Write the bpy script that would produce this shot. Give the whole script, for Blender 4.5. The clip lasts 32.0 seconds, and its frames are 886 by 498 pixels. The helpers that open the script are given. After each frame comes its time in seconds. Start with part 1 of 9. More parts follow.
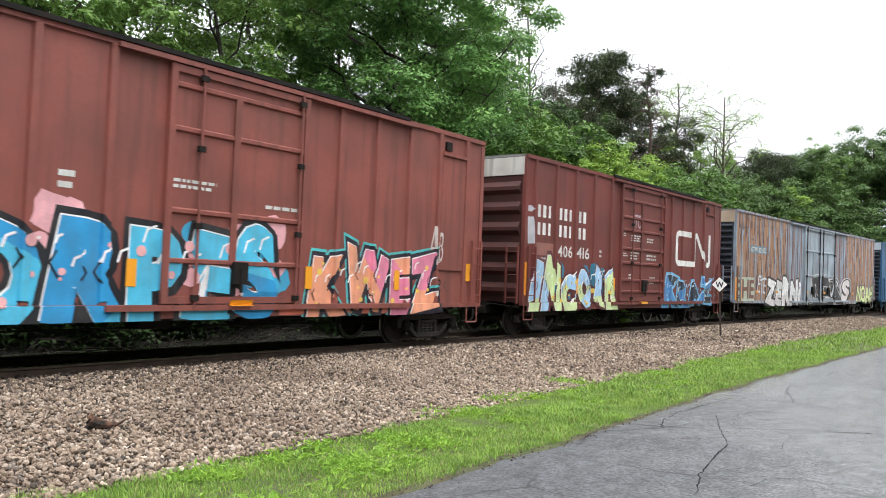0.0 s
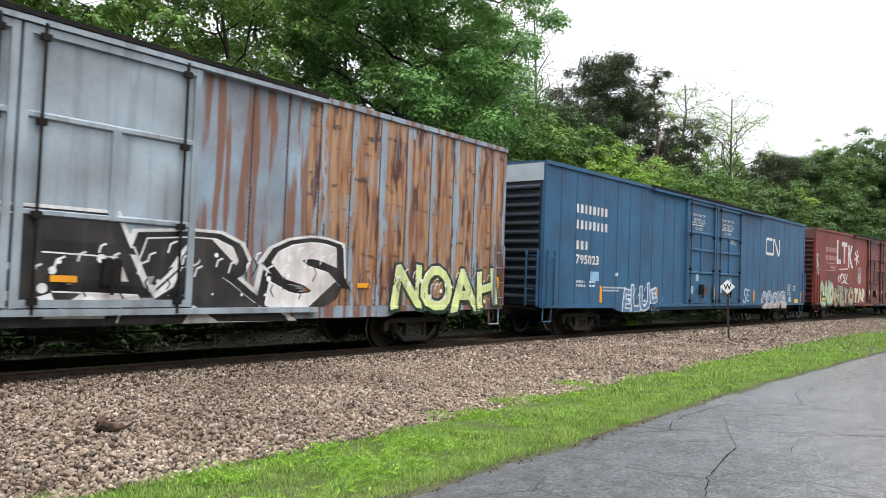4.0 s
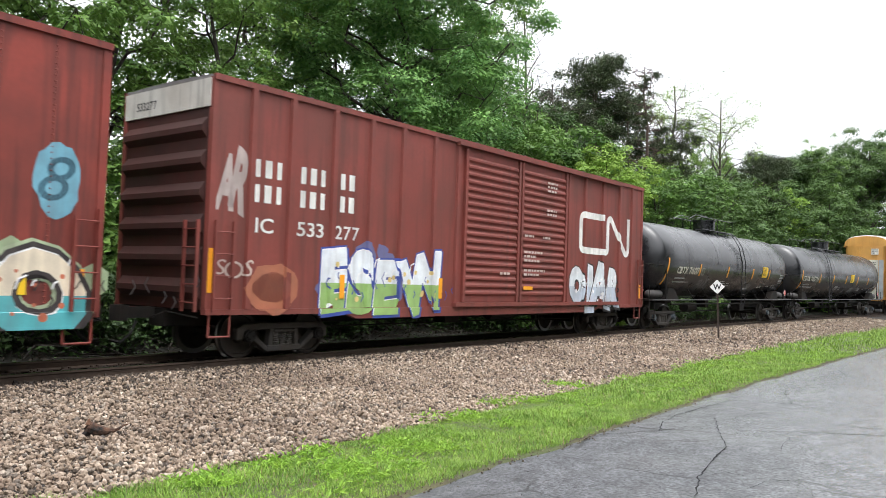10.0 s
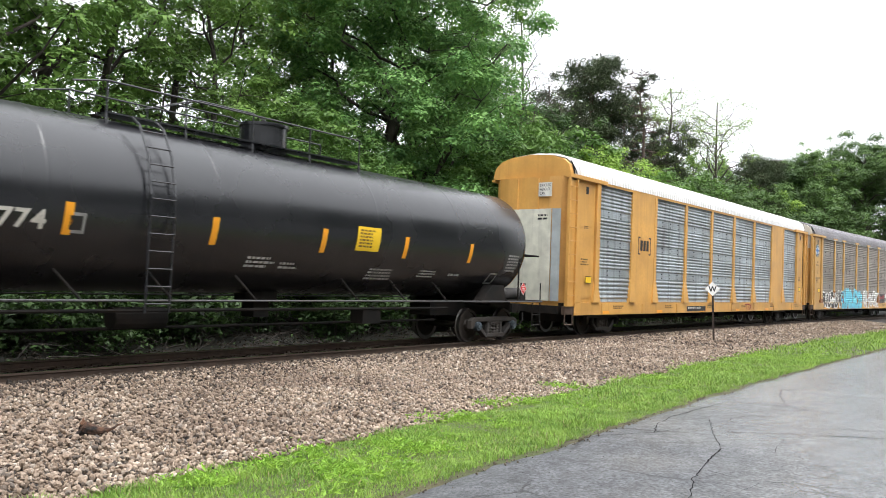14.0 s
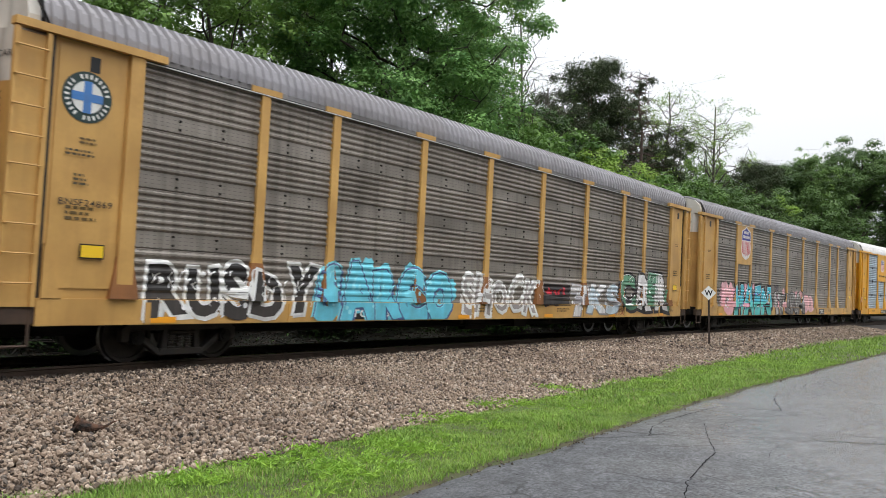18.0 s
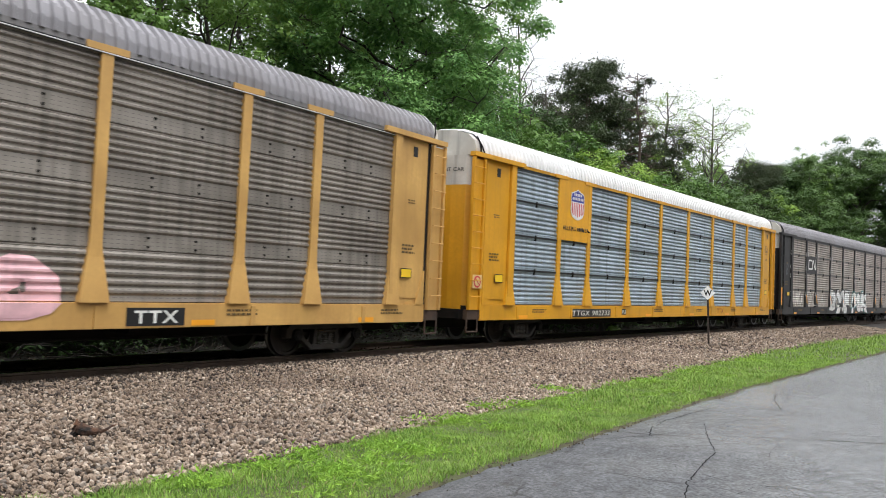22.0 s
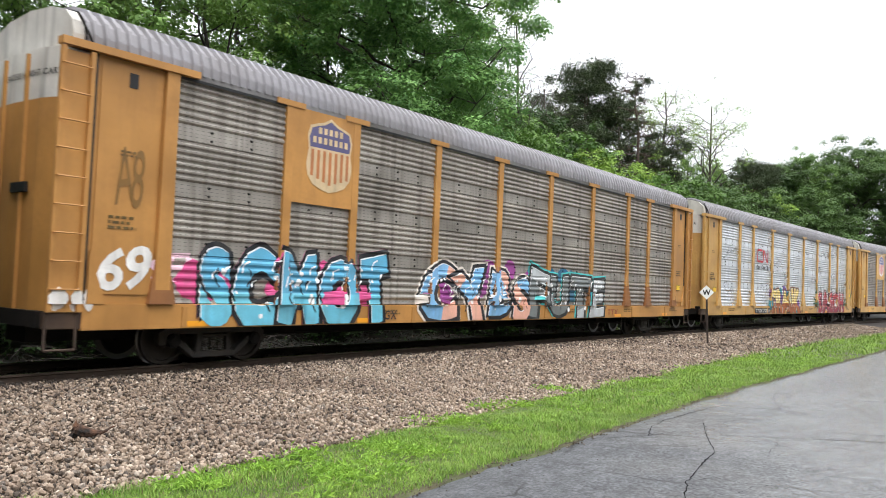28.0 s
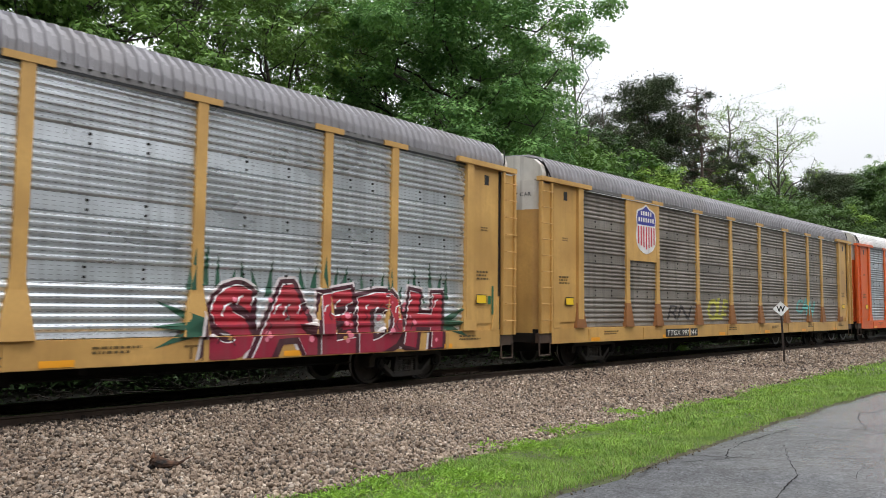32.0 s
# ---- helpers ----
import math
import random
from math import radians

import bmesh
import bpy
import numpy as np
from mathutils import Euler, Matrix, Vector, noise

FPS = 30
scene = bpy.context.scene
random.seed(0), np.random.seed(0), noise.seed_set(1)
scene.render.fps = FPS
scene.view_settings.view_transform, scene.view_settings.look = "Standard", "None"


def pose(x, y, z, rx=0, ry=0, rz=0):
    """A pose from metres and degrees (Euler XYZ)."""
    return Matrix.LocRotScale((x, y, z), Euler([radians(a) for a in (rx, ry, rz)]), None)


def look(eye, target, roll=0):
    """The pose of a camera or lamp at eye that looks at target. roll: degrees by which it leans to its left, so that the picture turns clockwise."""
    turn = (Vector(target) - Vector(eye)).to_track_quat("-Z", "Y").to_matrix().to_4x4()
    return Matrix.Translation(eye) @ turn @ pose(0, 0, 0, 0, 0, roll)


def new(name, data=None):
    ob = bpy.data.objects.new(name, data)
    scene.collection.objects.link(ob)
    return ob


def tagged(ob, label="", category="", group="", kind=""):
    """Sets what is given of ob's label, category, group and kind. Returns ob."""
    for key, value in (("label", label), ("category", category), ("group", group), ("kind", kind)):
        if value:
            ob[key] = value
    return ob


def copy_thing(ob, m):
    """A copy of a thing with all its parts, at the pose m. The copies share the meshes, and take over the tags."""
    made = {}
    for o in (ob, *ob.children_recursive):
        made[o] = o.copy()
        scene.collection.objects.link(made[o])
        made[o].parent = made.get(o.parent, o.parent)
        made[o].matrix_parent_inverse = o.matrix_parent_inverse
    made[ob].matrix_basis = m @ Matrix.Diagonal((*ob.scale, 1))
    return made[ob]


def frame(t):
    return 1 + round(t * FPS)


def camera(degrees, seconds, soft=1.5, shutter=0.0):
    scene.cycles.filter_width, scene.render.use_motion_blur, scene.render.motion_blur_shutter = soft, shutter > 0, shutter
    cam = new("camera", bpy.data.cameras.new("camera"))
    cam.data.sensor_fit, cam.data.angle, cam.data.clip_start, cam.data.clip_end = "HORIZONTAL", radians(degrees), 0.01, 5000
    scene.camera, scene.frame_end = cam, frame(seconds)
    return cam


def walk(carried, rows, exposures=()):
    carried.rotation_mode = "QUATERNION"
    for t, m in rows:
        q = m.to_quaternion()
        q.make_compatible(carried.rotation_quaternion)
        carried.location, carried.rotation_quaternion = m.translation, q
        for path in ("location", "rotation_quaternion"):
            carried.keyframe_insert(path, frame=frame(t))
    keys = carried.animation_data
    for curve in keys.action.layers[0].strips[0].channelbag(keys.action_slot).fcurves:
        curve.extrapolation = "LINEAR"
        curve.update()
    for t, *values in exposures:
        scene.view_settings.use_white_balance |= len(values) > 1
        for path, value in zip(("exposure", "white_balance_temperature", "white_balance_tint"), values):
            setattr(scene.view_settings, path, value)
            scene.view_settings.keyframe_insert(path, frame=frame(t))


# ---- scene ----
# ---- camera and its path: a hand-held phone on one spot, which turns a little ----
RAIL_Z = 0.55          # rail head above the asphalt
EYE_Z = RAIL_Z + 1.084
cam = camera(59.563, 32.0, soft=0.5, shutter=0.12)


def aim(azimuth, pitch, roll):
    return pose(0, 0, EYE_Z, 90 + pitch, 0, azimuth - 90) @ pose(0, 0, 0, 0, 0, roll)


walk(cam, [
    (0.0, aim(36.478, 3.518, 0.196)),
    (0.5, aim(36.566, 3.566, 0.073)),
    (1.0, aim(36.666, 3.648, 0.025)),
    (1.5, aim(36.678, 3.614, 0.090)),
    (2.0, aim(36.674, 3.592, 0.150)),
    (2.5, aim(36.685, 3.586, 0.149)),
    (3.0, aim(36.792, 3.592, 0.158)),
    (3.5, aim(36.908, 3.633, 0.137)),
    (5.5, aim(37.060, 3.970, 0.017)),
    (6.0, aim(36.950, 3.920, 0.054)),
    (6.5, aim(36.821, 3.889, 0.102)),
    (7.0, aim(36.707, 3.919, 0.053)),
    (7.5, aim(36.647, 3.903, -0.009)),
    (8.0, aim(36.559, 3.825, -0.106)),
    (8.5, aim(36.447, 3.788, -0.075)),
    (9.0, aim(36.335, 3.744, -0.024)),
    (9.5, aim(36.282, 3.770, -0.043)),
    (10.0, aim(36.305, 3.800, -0.123)),
    (10.5, aim(36.276, 3.765, -0.050)),
    (11.0, aim(36.265, 3.739, 0.044)),
    (11.5, aim(36.283, 3.719, 0.145)),
    (12.0, aim(36.301, 3.809, 0.063)),
    (12.5, aim(36.318, 3.890, 0.064)),
    (13.0, aim(36.218, 3.883, 0.104)),
    (13.5, aim(36.101, 3.855, 0.169)),
    (14.0, aim(36.007, 3.858, 0.145)),
    (14.5, aim(35.958, 3.867, 0.116)),
    (16.5, aim(35.815, 3.991, 0.751)),
    (17.0, aim(35.827, 4.026, 0.715)),
    (17.5, aim(35.808, 4.002, 0.712)),
    (18.0, aim(35.786, 3.921, 0.808)),
    (18.5, aim(35.767, 3.877, 0.778)),
    (19.0, aim(35.740, 3.862, 0.564)),
    (19.5, aim(35.745, 3.864, 0.461)),
    (20.0, aim(35.757, 3.860, 0.490)),
    (20.5, aim(35.728, 3.843, 0.527)),
    (21.0, aim(35.704, 3.889, 0.542)),
    (21.5, aim(35.686, 3.964, 0.488)),
    (22.0, aim(35.704, 4.039, 0.473)),
    (22.5, aim(35.710, 4.027, 0.520)),
    (23.0, aim(35.682, 3.950, 0.600)),
    (23.5, aim(35.635, 3.923, 0.669)),
    (24.0, aim(35.626, 4.024, 0.740)),
    (24.5, aim(35.637, 4.104, 0.681)),
    (25.0, aim(35.661, 4.148, 0.618)),
    (25.5, aim(35.648, 4.135, 0.625)),
    (27.5, aim(35.580, 4.113, 0.424)),
    (28.0, aim(35.619, 4.063, 0.289)),
    (28.5, aim(35.742, 4.146, 0.260)),
    (29.0, aim(35.920, 4.353, 0.232)),
    (29.5, aim(36.153, 4.461, 0.114)),
    (30.0, aim(36.815, 4.830, -0.275)),
    (30.5, aim(37.916, 5.334, -0.819)),
    (31.0, aim(38.874, 5.575, -1.124)),
    (31.5, aim(39.656, 5.721, -1.305)),
    (32.0, aim(40.238, 5.957, -1.285))],
    exposures=[(0.0, 0.55, 6340, 10), (1.0, 0.50, 6340, 10), (2.0, 0.46, 6340, 10), (3.0, 0.40, 6340, 10), (6.0, 0.54, 6340, 10), (7.0, 0.54, 6340, 10), (8.0, 0.64, 6340, 10), (10.0, 0.63, 6340, 10), (11.0, 0.49, 6340, 10), (12.0, 0.50, 6340, 10), (14.0, 0.68, 6340, 10), (15.5, 0.29, 6340, 10), (17.0, -0.08, 6340, 10), (18.0, 0.06, 6340, 10), (19.0, 0.28, 6340, 10), (21.0, 0.30, 6340, 10), (23.0, 0.20, 6340, 10), (24.0, 0.14, 6340, 10), (25.0, 0.20, 6340, 10), (28.0, 0.50, 6340, 10), (30.0, 0.40, 6340, 10), (31.0, 0.11, 6340, 10), (32.0, 0.00, 6340, 10)])

# ---- overcast daylight: the cloud is brightest overhead ----
SUN_EL, SUN_AZ = 66.0, 215.0
world = bpy.data.worlds.new("overcast_sky")
scene.world = world
world.use_nodes = True
wt = world.node_tree
wt.nodes.clear()
w_out = wt.nodes.new("ShaderNodeOutputWorld")
w_bg = wt.nodes.new("ShaderNodeBackground")
w_sky = wt.nodes.new("ShaderNodeTexSky")
w_sky.sky_type = "NISHITA"
w_sky.sun_disc = False
w_sky.sun_elevation = radians(SUN_EL)
w_sky.sun_rotation = radians(SUN_AZ)
w_sky.air_density, w_sky.dust_density, w_sky.ozone_density = 1.0, 4.0, 1.0
w_hue = wt.nodes.new("ShaderNodeHueSaturation")
w_hue.inputs["Saturation"].default_value = 0.12
w_mix = wt.nodes.new("ShaderNodeMix")
w_mix.data_type = "RGBA"
w_mix.inputs[0].default_value = 0.6
w_mix.inputs[7].default_value = (9.0, 9.1, 9.3, 1)
wt.links.new(w_sky.outputs[0], w_hue.inputs["Color"])
wt.links.new(w_hue.outputs[0], w_mix.inputs[6])
w_co, w_xyz, w_el, w_mul = (wt.nodes.new(k) for k in ("ShaderNodeTexCoord", "ShaderNodeSeparateXYZ", "ShaderNodeMapRange", "ShaderNodeVectorMath"))
w_el.inputs[1].default_value, w_el.inputs[2].default_value, w_el.inputs[3].default_value, w_el.inputs[4].default_value = 0.0, 1.0, 0.62, 1.75
w_mul.operation = "SCALE"
wt.links.new(w_co.outputs["Generated"], w_xyz.inputs[0])
wt.links.new(w_xyz.outputs[2], w_el.inputs[0])
wt.links.new(w_el.outputs[0], w_mul.inputs["Scale"])
wt.links.new(w_mix.outputs[2], w_mul.inputs[0])
wt.links.new(w_mul.outputs[0], w_bg.inputs[0])
w_bg.inputs[1].default_value = 0.165
wt.links.new(w_bg.outputs[0], w_out.inputs[0])
sun = new("sun", bpy.data.lights.new("sun", "SUN"))
sun.data.energy, sun.data.angle, sun.data.color = 1.0, radians(30), (1.0, 0.97, 0.92)
sun.matrix_world = look((0, 0, 30), (30 * math.cos(radians(SUN_EL)) * 0.3, 30 * math.cos(radians(SUN_EL)) * 0.9, 0))


# ---- materials ----
def material(name, base, rough=0.7, metal=0.0, vary=0.12, scale=2.0, grime=0.0, grime_col=(0.06, 0.045, 0.03),
             grime_scale=0.8, bump=0.0, bump_scale=40.0, spread=0.0, stretch=(1, 1, 1), threshold=0.5, spec=0.5, streak=0.0,
             streak_col=(0.05, 0.04, 0.03), streak_edge=0.18, streak_wide=1.0):
    """A painted or raw surface: base colour, grain, patches of grime, vertical streaks, fine relief."""
    m = bpy.data.materials.new(name)
    m.use_nodes = True
    t = m.node_tree
    t.nodes.clear()
    nn, ln = t.nodes.new, t.links.new
    out, bsdf = nn("ShaderNodeOutputMaterial"), nn("ShaderNodeBsdfPrincipled")
    ln(bsdf.outputs[0], out.inputs[0])
    bsdf.inputs["Metallic"].default_value = metal
    bsdf.inputs["Specular IOR Level"].default_value = spec
    co = nn("ShaderNodeTexCoord")
    mp = nn("ShaderNodeMapping")
    mp.inputs["Scale"].default_value = stretch
    ln(co.outputs["Object"], mp.inputs[0])

    def noise_tex(s, detail=4.0, src=mp):
        n = nn("ShaderNodeTexNoise")
        n.inputs["Scale"].default_value, n.inputs["Detail"].default_value = s, detail
        ln(src.outputs[0], n.inputs["Vector"])
        return n

    def ramp(src, a, b):
        r = nn("ShaderNodeMapRange")
        r.inputs[1].default_value, r.inputs[2].default_value = a, b
        ln(src, r.inputs[0])
        return r.outputs[0]

    def mix(fac, a, b, kind="MIX"):
        x = nn("ShaderNodeMix")
        x.data_type, x.blend_type = "RGBA", kind
        for sock, v in ((x.inputs[0], fac), (x.inputs[6], a), (x.inputs[7], b)):
            if hasattr(v, "links"):
                ln(v, sock)
            else:
                sock.default_value = v
        return x.outputs[2]

    n1 = noise_tex(scale)
    lo = tuple(c * (1 - vary) for c in base) + (1,)
    hi = tuple(min(1, c * (1 + vary)) for c in base) + (1,)
    col = mix(ramp(n1.outputs[0], 0.3, 0.7), lo, hi)
    fine = noise_tex(scale * 14, 3.0)
    col = mix(ramp(fine.outputs[0], 0.35, 0.75), col, mix(0.5, col, lo), "MIX")
    if spread:
        oi = nn("ShaderNodeObjectInfo")
        hs = nn("ShaderNodeHueSaturation")
        rr = nn("ShaderNodeMapRange")
        rr.inputs[3].default_value, rr.inputs[4].default_value = 1 - spread, 1 + spread
        ln(oi.outputs["Random"], rr.inputs[0])
        ln(rr.outputs[0], hs.inputs["Value"])
        ln(col, hs.inputs["Color"])
        col = hs.outputs[0]
    if grime:
        g = noise_tex(grime_scale, 6.0)
        gf = nn("ShaderNodeMath")
        gf.operation = "MULTIPLY"
        gf.inputs[1].default_value = grime
        ln(ramp(g.outputs[0], threshold - 0.12, threshold + 0.18), gf.inputs[0])
        col = mix(gf.outputs[0], col, (*grime_col, 1))
    if streak:
        mp2 = nn("ShaderNodeMapping")
        mp2.inputs["Scale"].default_value = (3.2 / streak_wide, 3.2, 0.22 / streak_wide)
        ln(co.outputs["Object"], mp2.inputs[0])
        sn = noise_tex(1.6, 5.0, mp2)
        sf = nn("ShaderNodeMath")
        sf.operation = "MULTIPLY"
        sf.inputs[1].default_value = streak
        ln(ramp(sn.outputs[0], 0.5, 0.5 + streak_edge), sf.inputs[0])
        col = mix(sf.outputs[0], col, (*streak_col, 1))
    ln(col, bsdf.inputs["Base Color"])
    rn = nn("ShaderNodeMapRange")
    rn.inputs[3].default_value, rn.inputs[4].default_value = max(0.02, rough - 0.12), min(1, rough + 0.12)
    ln(n1.outputs[0], rn.inputs[0])
    ln(rn.outputs[0], bsdf.inputs["Roughness"])
    if bump:
        b = nn("ShaderNodeBump")
        b.inputs["Strength"].default_value, b.inputs["Distance"].default_value = 1.0, bump
        bn = noise_tex(bump_scale, 4.0)
        ln(bn.outputs[0], b.inputs["Height"])
        ln(b.outputs[0], bsdf.inputs["Normal"])
    return m


def leaf_material(name, dark, light, rough=0.55, translucent=0.3, patch_scale=0.7):
    """Leaves: each one takes its own green; some light passes through."""
    m = bpy.data.materials.new(name)
    m.use_nodes = True
    t = m.node_tree
    t.nodes.clear()
    nn, ln = t.nodes.new, t.links.new
    out, bsdf = nn("ShaderNodeOutputMaterial"), nn("ShaderNodeBsdfPrincipled")
    tr, mx = nn("ShaderNodeBsdfTranslucent"), nn("ShaderNodeMixShader")
    geo, ramp = nn("ShaderNodeNewGeometry"), nn("ShaderNodeMix")
    ramp.data_type = "RGBA"
    ramp.inputs[6].default_value, ramp.inputs[7].default_value = (*dark, 1), (*light, 1)
    co, nz = nn("ShaderNodeTexCoord"), nn("ShaderNodeTexNoise")
    nz.inputs["Scale"].default_value = patch_scale
    ln(co.outputs["Object"], nz.inputs["Vector"])
    ad = nn("ShaderNodeMath")
    ad.operation = "MULTIPLY_ADD"
    ad.inputs[1].default_value = 0.55
    mr = nn("ShaderNodeMapRange")
    mr.inputs[1].default_value, mr.inputs[2].default_value, mr.inputs[4].default_value = 0.3, 0.7, 0.45
    ln(nz.outputs[0], mr.inputs[0])
    ln(geo.outputs["Random Per Island"], ad.inputs[0])
    ln(mr.outputs[0], ad.inputs[2])
    ln(ad.outputs[0], ramp.inputs[0])
    ln(ramp.outputs[2], bsdf.inputs["Base Color"])
    ln(ramp.outputs[2], tr.inputs[0])
    bsdf.inputs["Roughness"].default_value = rough
    bsdf.inputs["Specular IOR Level"].default_value = 0.35
    mx.inputs[0].default_value = translucent
    ln(bsdf.outputs[0], mx.inputs[1])
    ln(tr.outputs[0], mx.inputs[2])
    ln(mx.outputs[0], out.inputs[0])
    return m


def stone_material(name, cols, rough=0.85):
    """Crushed stone: every stone takes one of the given colours, with a grain."""
    m = bpy.data.materials.new(name)
    m.use_nodes = True
    t = m.node_tree
    t.nodes.clear()
    nn, ln = t.nodes.new, t.links.new
    out, bsdf = nn("ShaderNodeOutputMaterial"), nn("ShaderNodeBsdfPrincipled")
    ln(bsdf.outputs[0], out.inputs[0])
    geo, oi, rp = nn("ShaderNodeNewGeometry"), nn("ShaderNodeObjectInfo"), nn("ShaderNodeValToRGB")
    ad, fr = nn("ShaderNodeMath"), nn("ShaderNodeMath")
    fr.operation = "FRACT"
    ln(geo.outputs["Random Per Island"], ad.inputs[0])
    ln(oi.outputs["Random"], ad.inputs[1])
    ln(ad.outputs[0], fr.inputs[0])
    ln(fr.outputs[0], rp.inputs[0])
    e = rp.color_ramp.elements
    e[0].color, e[1].color = (*cols[0], 1), (*cols[-1], 1)
    for i, c in enumerate(cols[1:-1]):
        e.new((i + 1) / (len(cols) - 1)).color = (*c, 1)
    co, nz, mx = nn("ShaderNodeTexCoord"), nn("ShaderNodeTexNoise"), nn("ShaderNodeMix")
    nz.inputs["Scale"].default_value, nz.inputs["Detail"].default_value = 30.0, 5.0
    ln(co.outputs["Object"], nz.inputs["Vector"])
    wide, wr, wm = nn("ShaderNodeTexNoise"), nn("ShaderNodeMapRange"), nn("ShaderNodeMix")
    wide.inputs["Scale"].default_value, wide.inputs["Detail"].default_value = 0.55, 4.0
    ln(co.outputs["Object"], wide.inputs["Vector"])
    wr.inputs[1].default_value, wr.inputs[2].default_value = 0.36, 0.64
    ln(wide.outputs[0], wr.inputs[0])
    wm.data_type, wm.blend_type = "RGBA", "MULTIPLY"
    wm.inputs[7].default_value = (0.66, 0.63, 0.62, 1)
    ln(wr.outputs[0], wm.inputs[0])
    mx.data_type, mx.blend_type = "RGBA", "MULTIPLY"
    mx.inputs[0].default_value = 0.45
    ln(rp.outputs[0], mx.inputs[6])
    ln(nz.outputs[0], mx.inputs[7])
    ln(mx.outputs[2], wm.inputs[6])
    ln(wm.outputs[2], bsdf.inputs["Base Color"])
    bsdf.inputs["Roughness"].default_value = rough
    return m


def plain(name, col, rough=0.6, metal=0.0):
    return material(name, col, rough, metal, vary=0.06, scale=3.0)


# near-black sheet below the stones: paints the shade in the gaps between them
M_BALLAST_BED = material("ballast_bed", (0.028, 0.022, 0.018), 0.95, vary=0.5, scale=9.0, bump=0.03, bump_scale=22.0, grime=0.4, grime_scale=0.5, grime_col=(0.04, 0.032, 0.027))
M_STONE = stone_material("ballast_stone", [(0.062, 0.046, 0.035), (0.414, 0.310, 0.222), (0.192, 0.137, 0.099), (0.580, 0.465, 0.357), (0.279, 0.202, 0.145), (0.465, 0.357, 0.264), (0.088, 0.070, 0.058), (0.745, 0.631, 0.508)])
# browner stones near the rails, darkened further to hold the shade under the train
M_STONE_DARK = stone_material("shaded_ballast_stone", [(0.02, 0.014, 0.010), (0.10, 0.070, 0.048), (0.04, 0.028, 0.020), (0.14, 0.105, 0.078)])
# near-black: the deep shade under and behind the train sits in this colour
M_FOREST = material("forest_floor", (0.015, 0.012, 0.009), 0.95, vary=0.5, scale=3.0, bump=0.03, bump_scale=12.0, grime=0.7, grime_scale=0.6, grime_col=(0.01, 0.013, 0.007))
M_SOIL = material("verge_soil", (0.07, 0.062, 0.03), 0.95, vary=0.4, scale=4.0, bump=0.01, grime=0.6, grime_scale=1.3, grime_col=(0.06, 0.095, 0.022))
M_GRASS = leaf_material("grass_blades", (0.085, 0.180, 0.028), (0.32, 0.48, 0.085), 0.6, 0.3, 2.4)
M_WEED = leaf_material("weed_leaves", (0.15, 0.31, 0.035), (0.36, 0.54, 0.08), 0.55, 0.25)
M_RAIL = material("rail_rust", (0.075, 0.05, 0.036), 0.7, 0.2, vary=0.3, scale=6.0)
M_RAILTOP = material("rail_head", (0.5, 0.5, 0.5), 0.22, 1.0, vary=0.1)
# tie wood taken down to near-black, for the shade under the train
M_TIE = material("tie_wood", (0.014, 0.011, 0.009), 0.9, vary=0.4, scale=5.0, bump=0.01)
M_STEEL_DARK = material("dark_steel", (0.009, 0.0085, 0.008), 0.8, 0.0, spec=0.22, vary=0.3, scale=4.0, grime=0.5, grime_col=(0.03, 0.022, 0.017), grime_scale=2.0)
M_TRUCK = material("dusty_cast_steel", (0.045, 0.041, 0.038), 0.8, 0.0, spec=0.3, vary=0.35, scale=4.0, grime=0.5, grime_col=(0.05, 0.038, 0.028), grime_scale=3.0)
M_WHEEL = material("wheel_steel", (0.04, 0.032, 0.027), 0.6, 0.4, vary=0.3, scale=5.0)
M_TREAD = material("wheel_tread", (0.2, 0.19, 0.18), 0.35, 1.0)
M_BLUECAP = material("bearing_cap", (0.06, 0.078, 0.09), 0.6, vary=0.3)
M_BARK = material("bark", (0.055, 0.045, 0.037), 0.95, vary=0.45, scale=5.0, bump=0.02, bump_scale=18.0, stretch=(1, 1, 0.25))
M_BARK_PINE = material("pine_bark", (0.1, 0.07, 0.055), 0.95, vary=0.4, scale=5.0, bump=0.02, bump_scale=18.0, stretch=(1, 1, 0.25))
M_DEADWOOD = material("dead_wood", (0.085, 0.072, 0.06), 0.95, vary=0.4, scale=5.0)
# dead wood darkened, with the shade of the bank in the colour
M_BRANCH_SHADE = material("shaded_branches", (0.038, 0.031, 0.026), 0.95, vary=0.5, scale=3.0)
M_CHARRED = material("charred_wood", (0.014, 0.010, 0.008), 0.9, vary=0.6, scale=9.0, bump=0.01, grime=0.7, grime_col=(0.22, 0.10, 0.05), grime_scale=7.0, threshold=0.52)
M_LEAF = {
    "maple": leaf_material("maple_leaves", (0.058, 0.156, 0.047), (0.275, 0.490, 0.130)),
    "oak": leaf_material("oak_leaves", (0.066, 0.145, 0.034), (0.245, 0.405, 0.085)),
    "ash": leaf_material("ash_leaves", (0.076, 0.152, 0.033), (0.240, 0.385, 0.084)),
    "under": leaf_material("understorey_leaves", (0.040, 0.100, 0.022), (0.170, 0.300, 0.058)),
    "lime": leaf_material("lime_leaves", (0.140, 0.265, 0.035), (0.330, 0.480, 0.082)),
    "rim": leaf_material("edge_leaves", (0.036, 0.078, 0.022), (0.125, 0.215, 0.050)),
    "pine": leaf_material("pine_needles", (0.028, 0.044, 0.019), (0.082, 0.110, 0.044), 0.6, 0.05),
    # dark copy of the greens: shade inside the wood is put into the colour
    "dark": leaf_material("shaded_leaves", (0.020, 0.045, 0.014), (0.075, 0.140, 0.034)),
}
M_POST = material("rusty_post", (0.05, 0.035, 0.028), 0.8, 0.3, vary=0.3)
M_SIGN = plain("sign_white", (0.82, 0.82, 0.8))
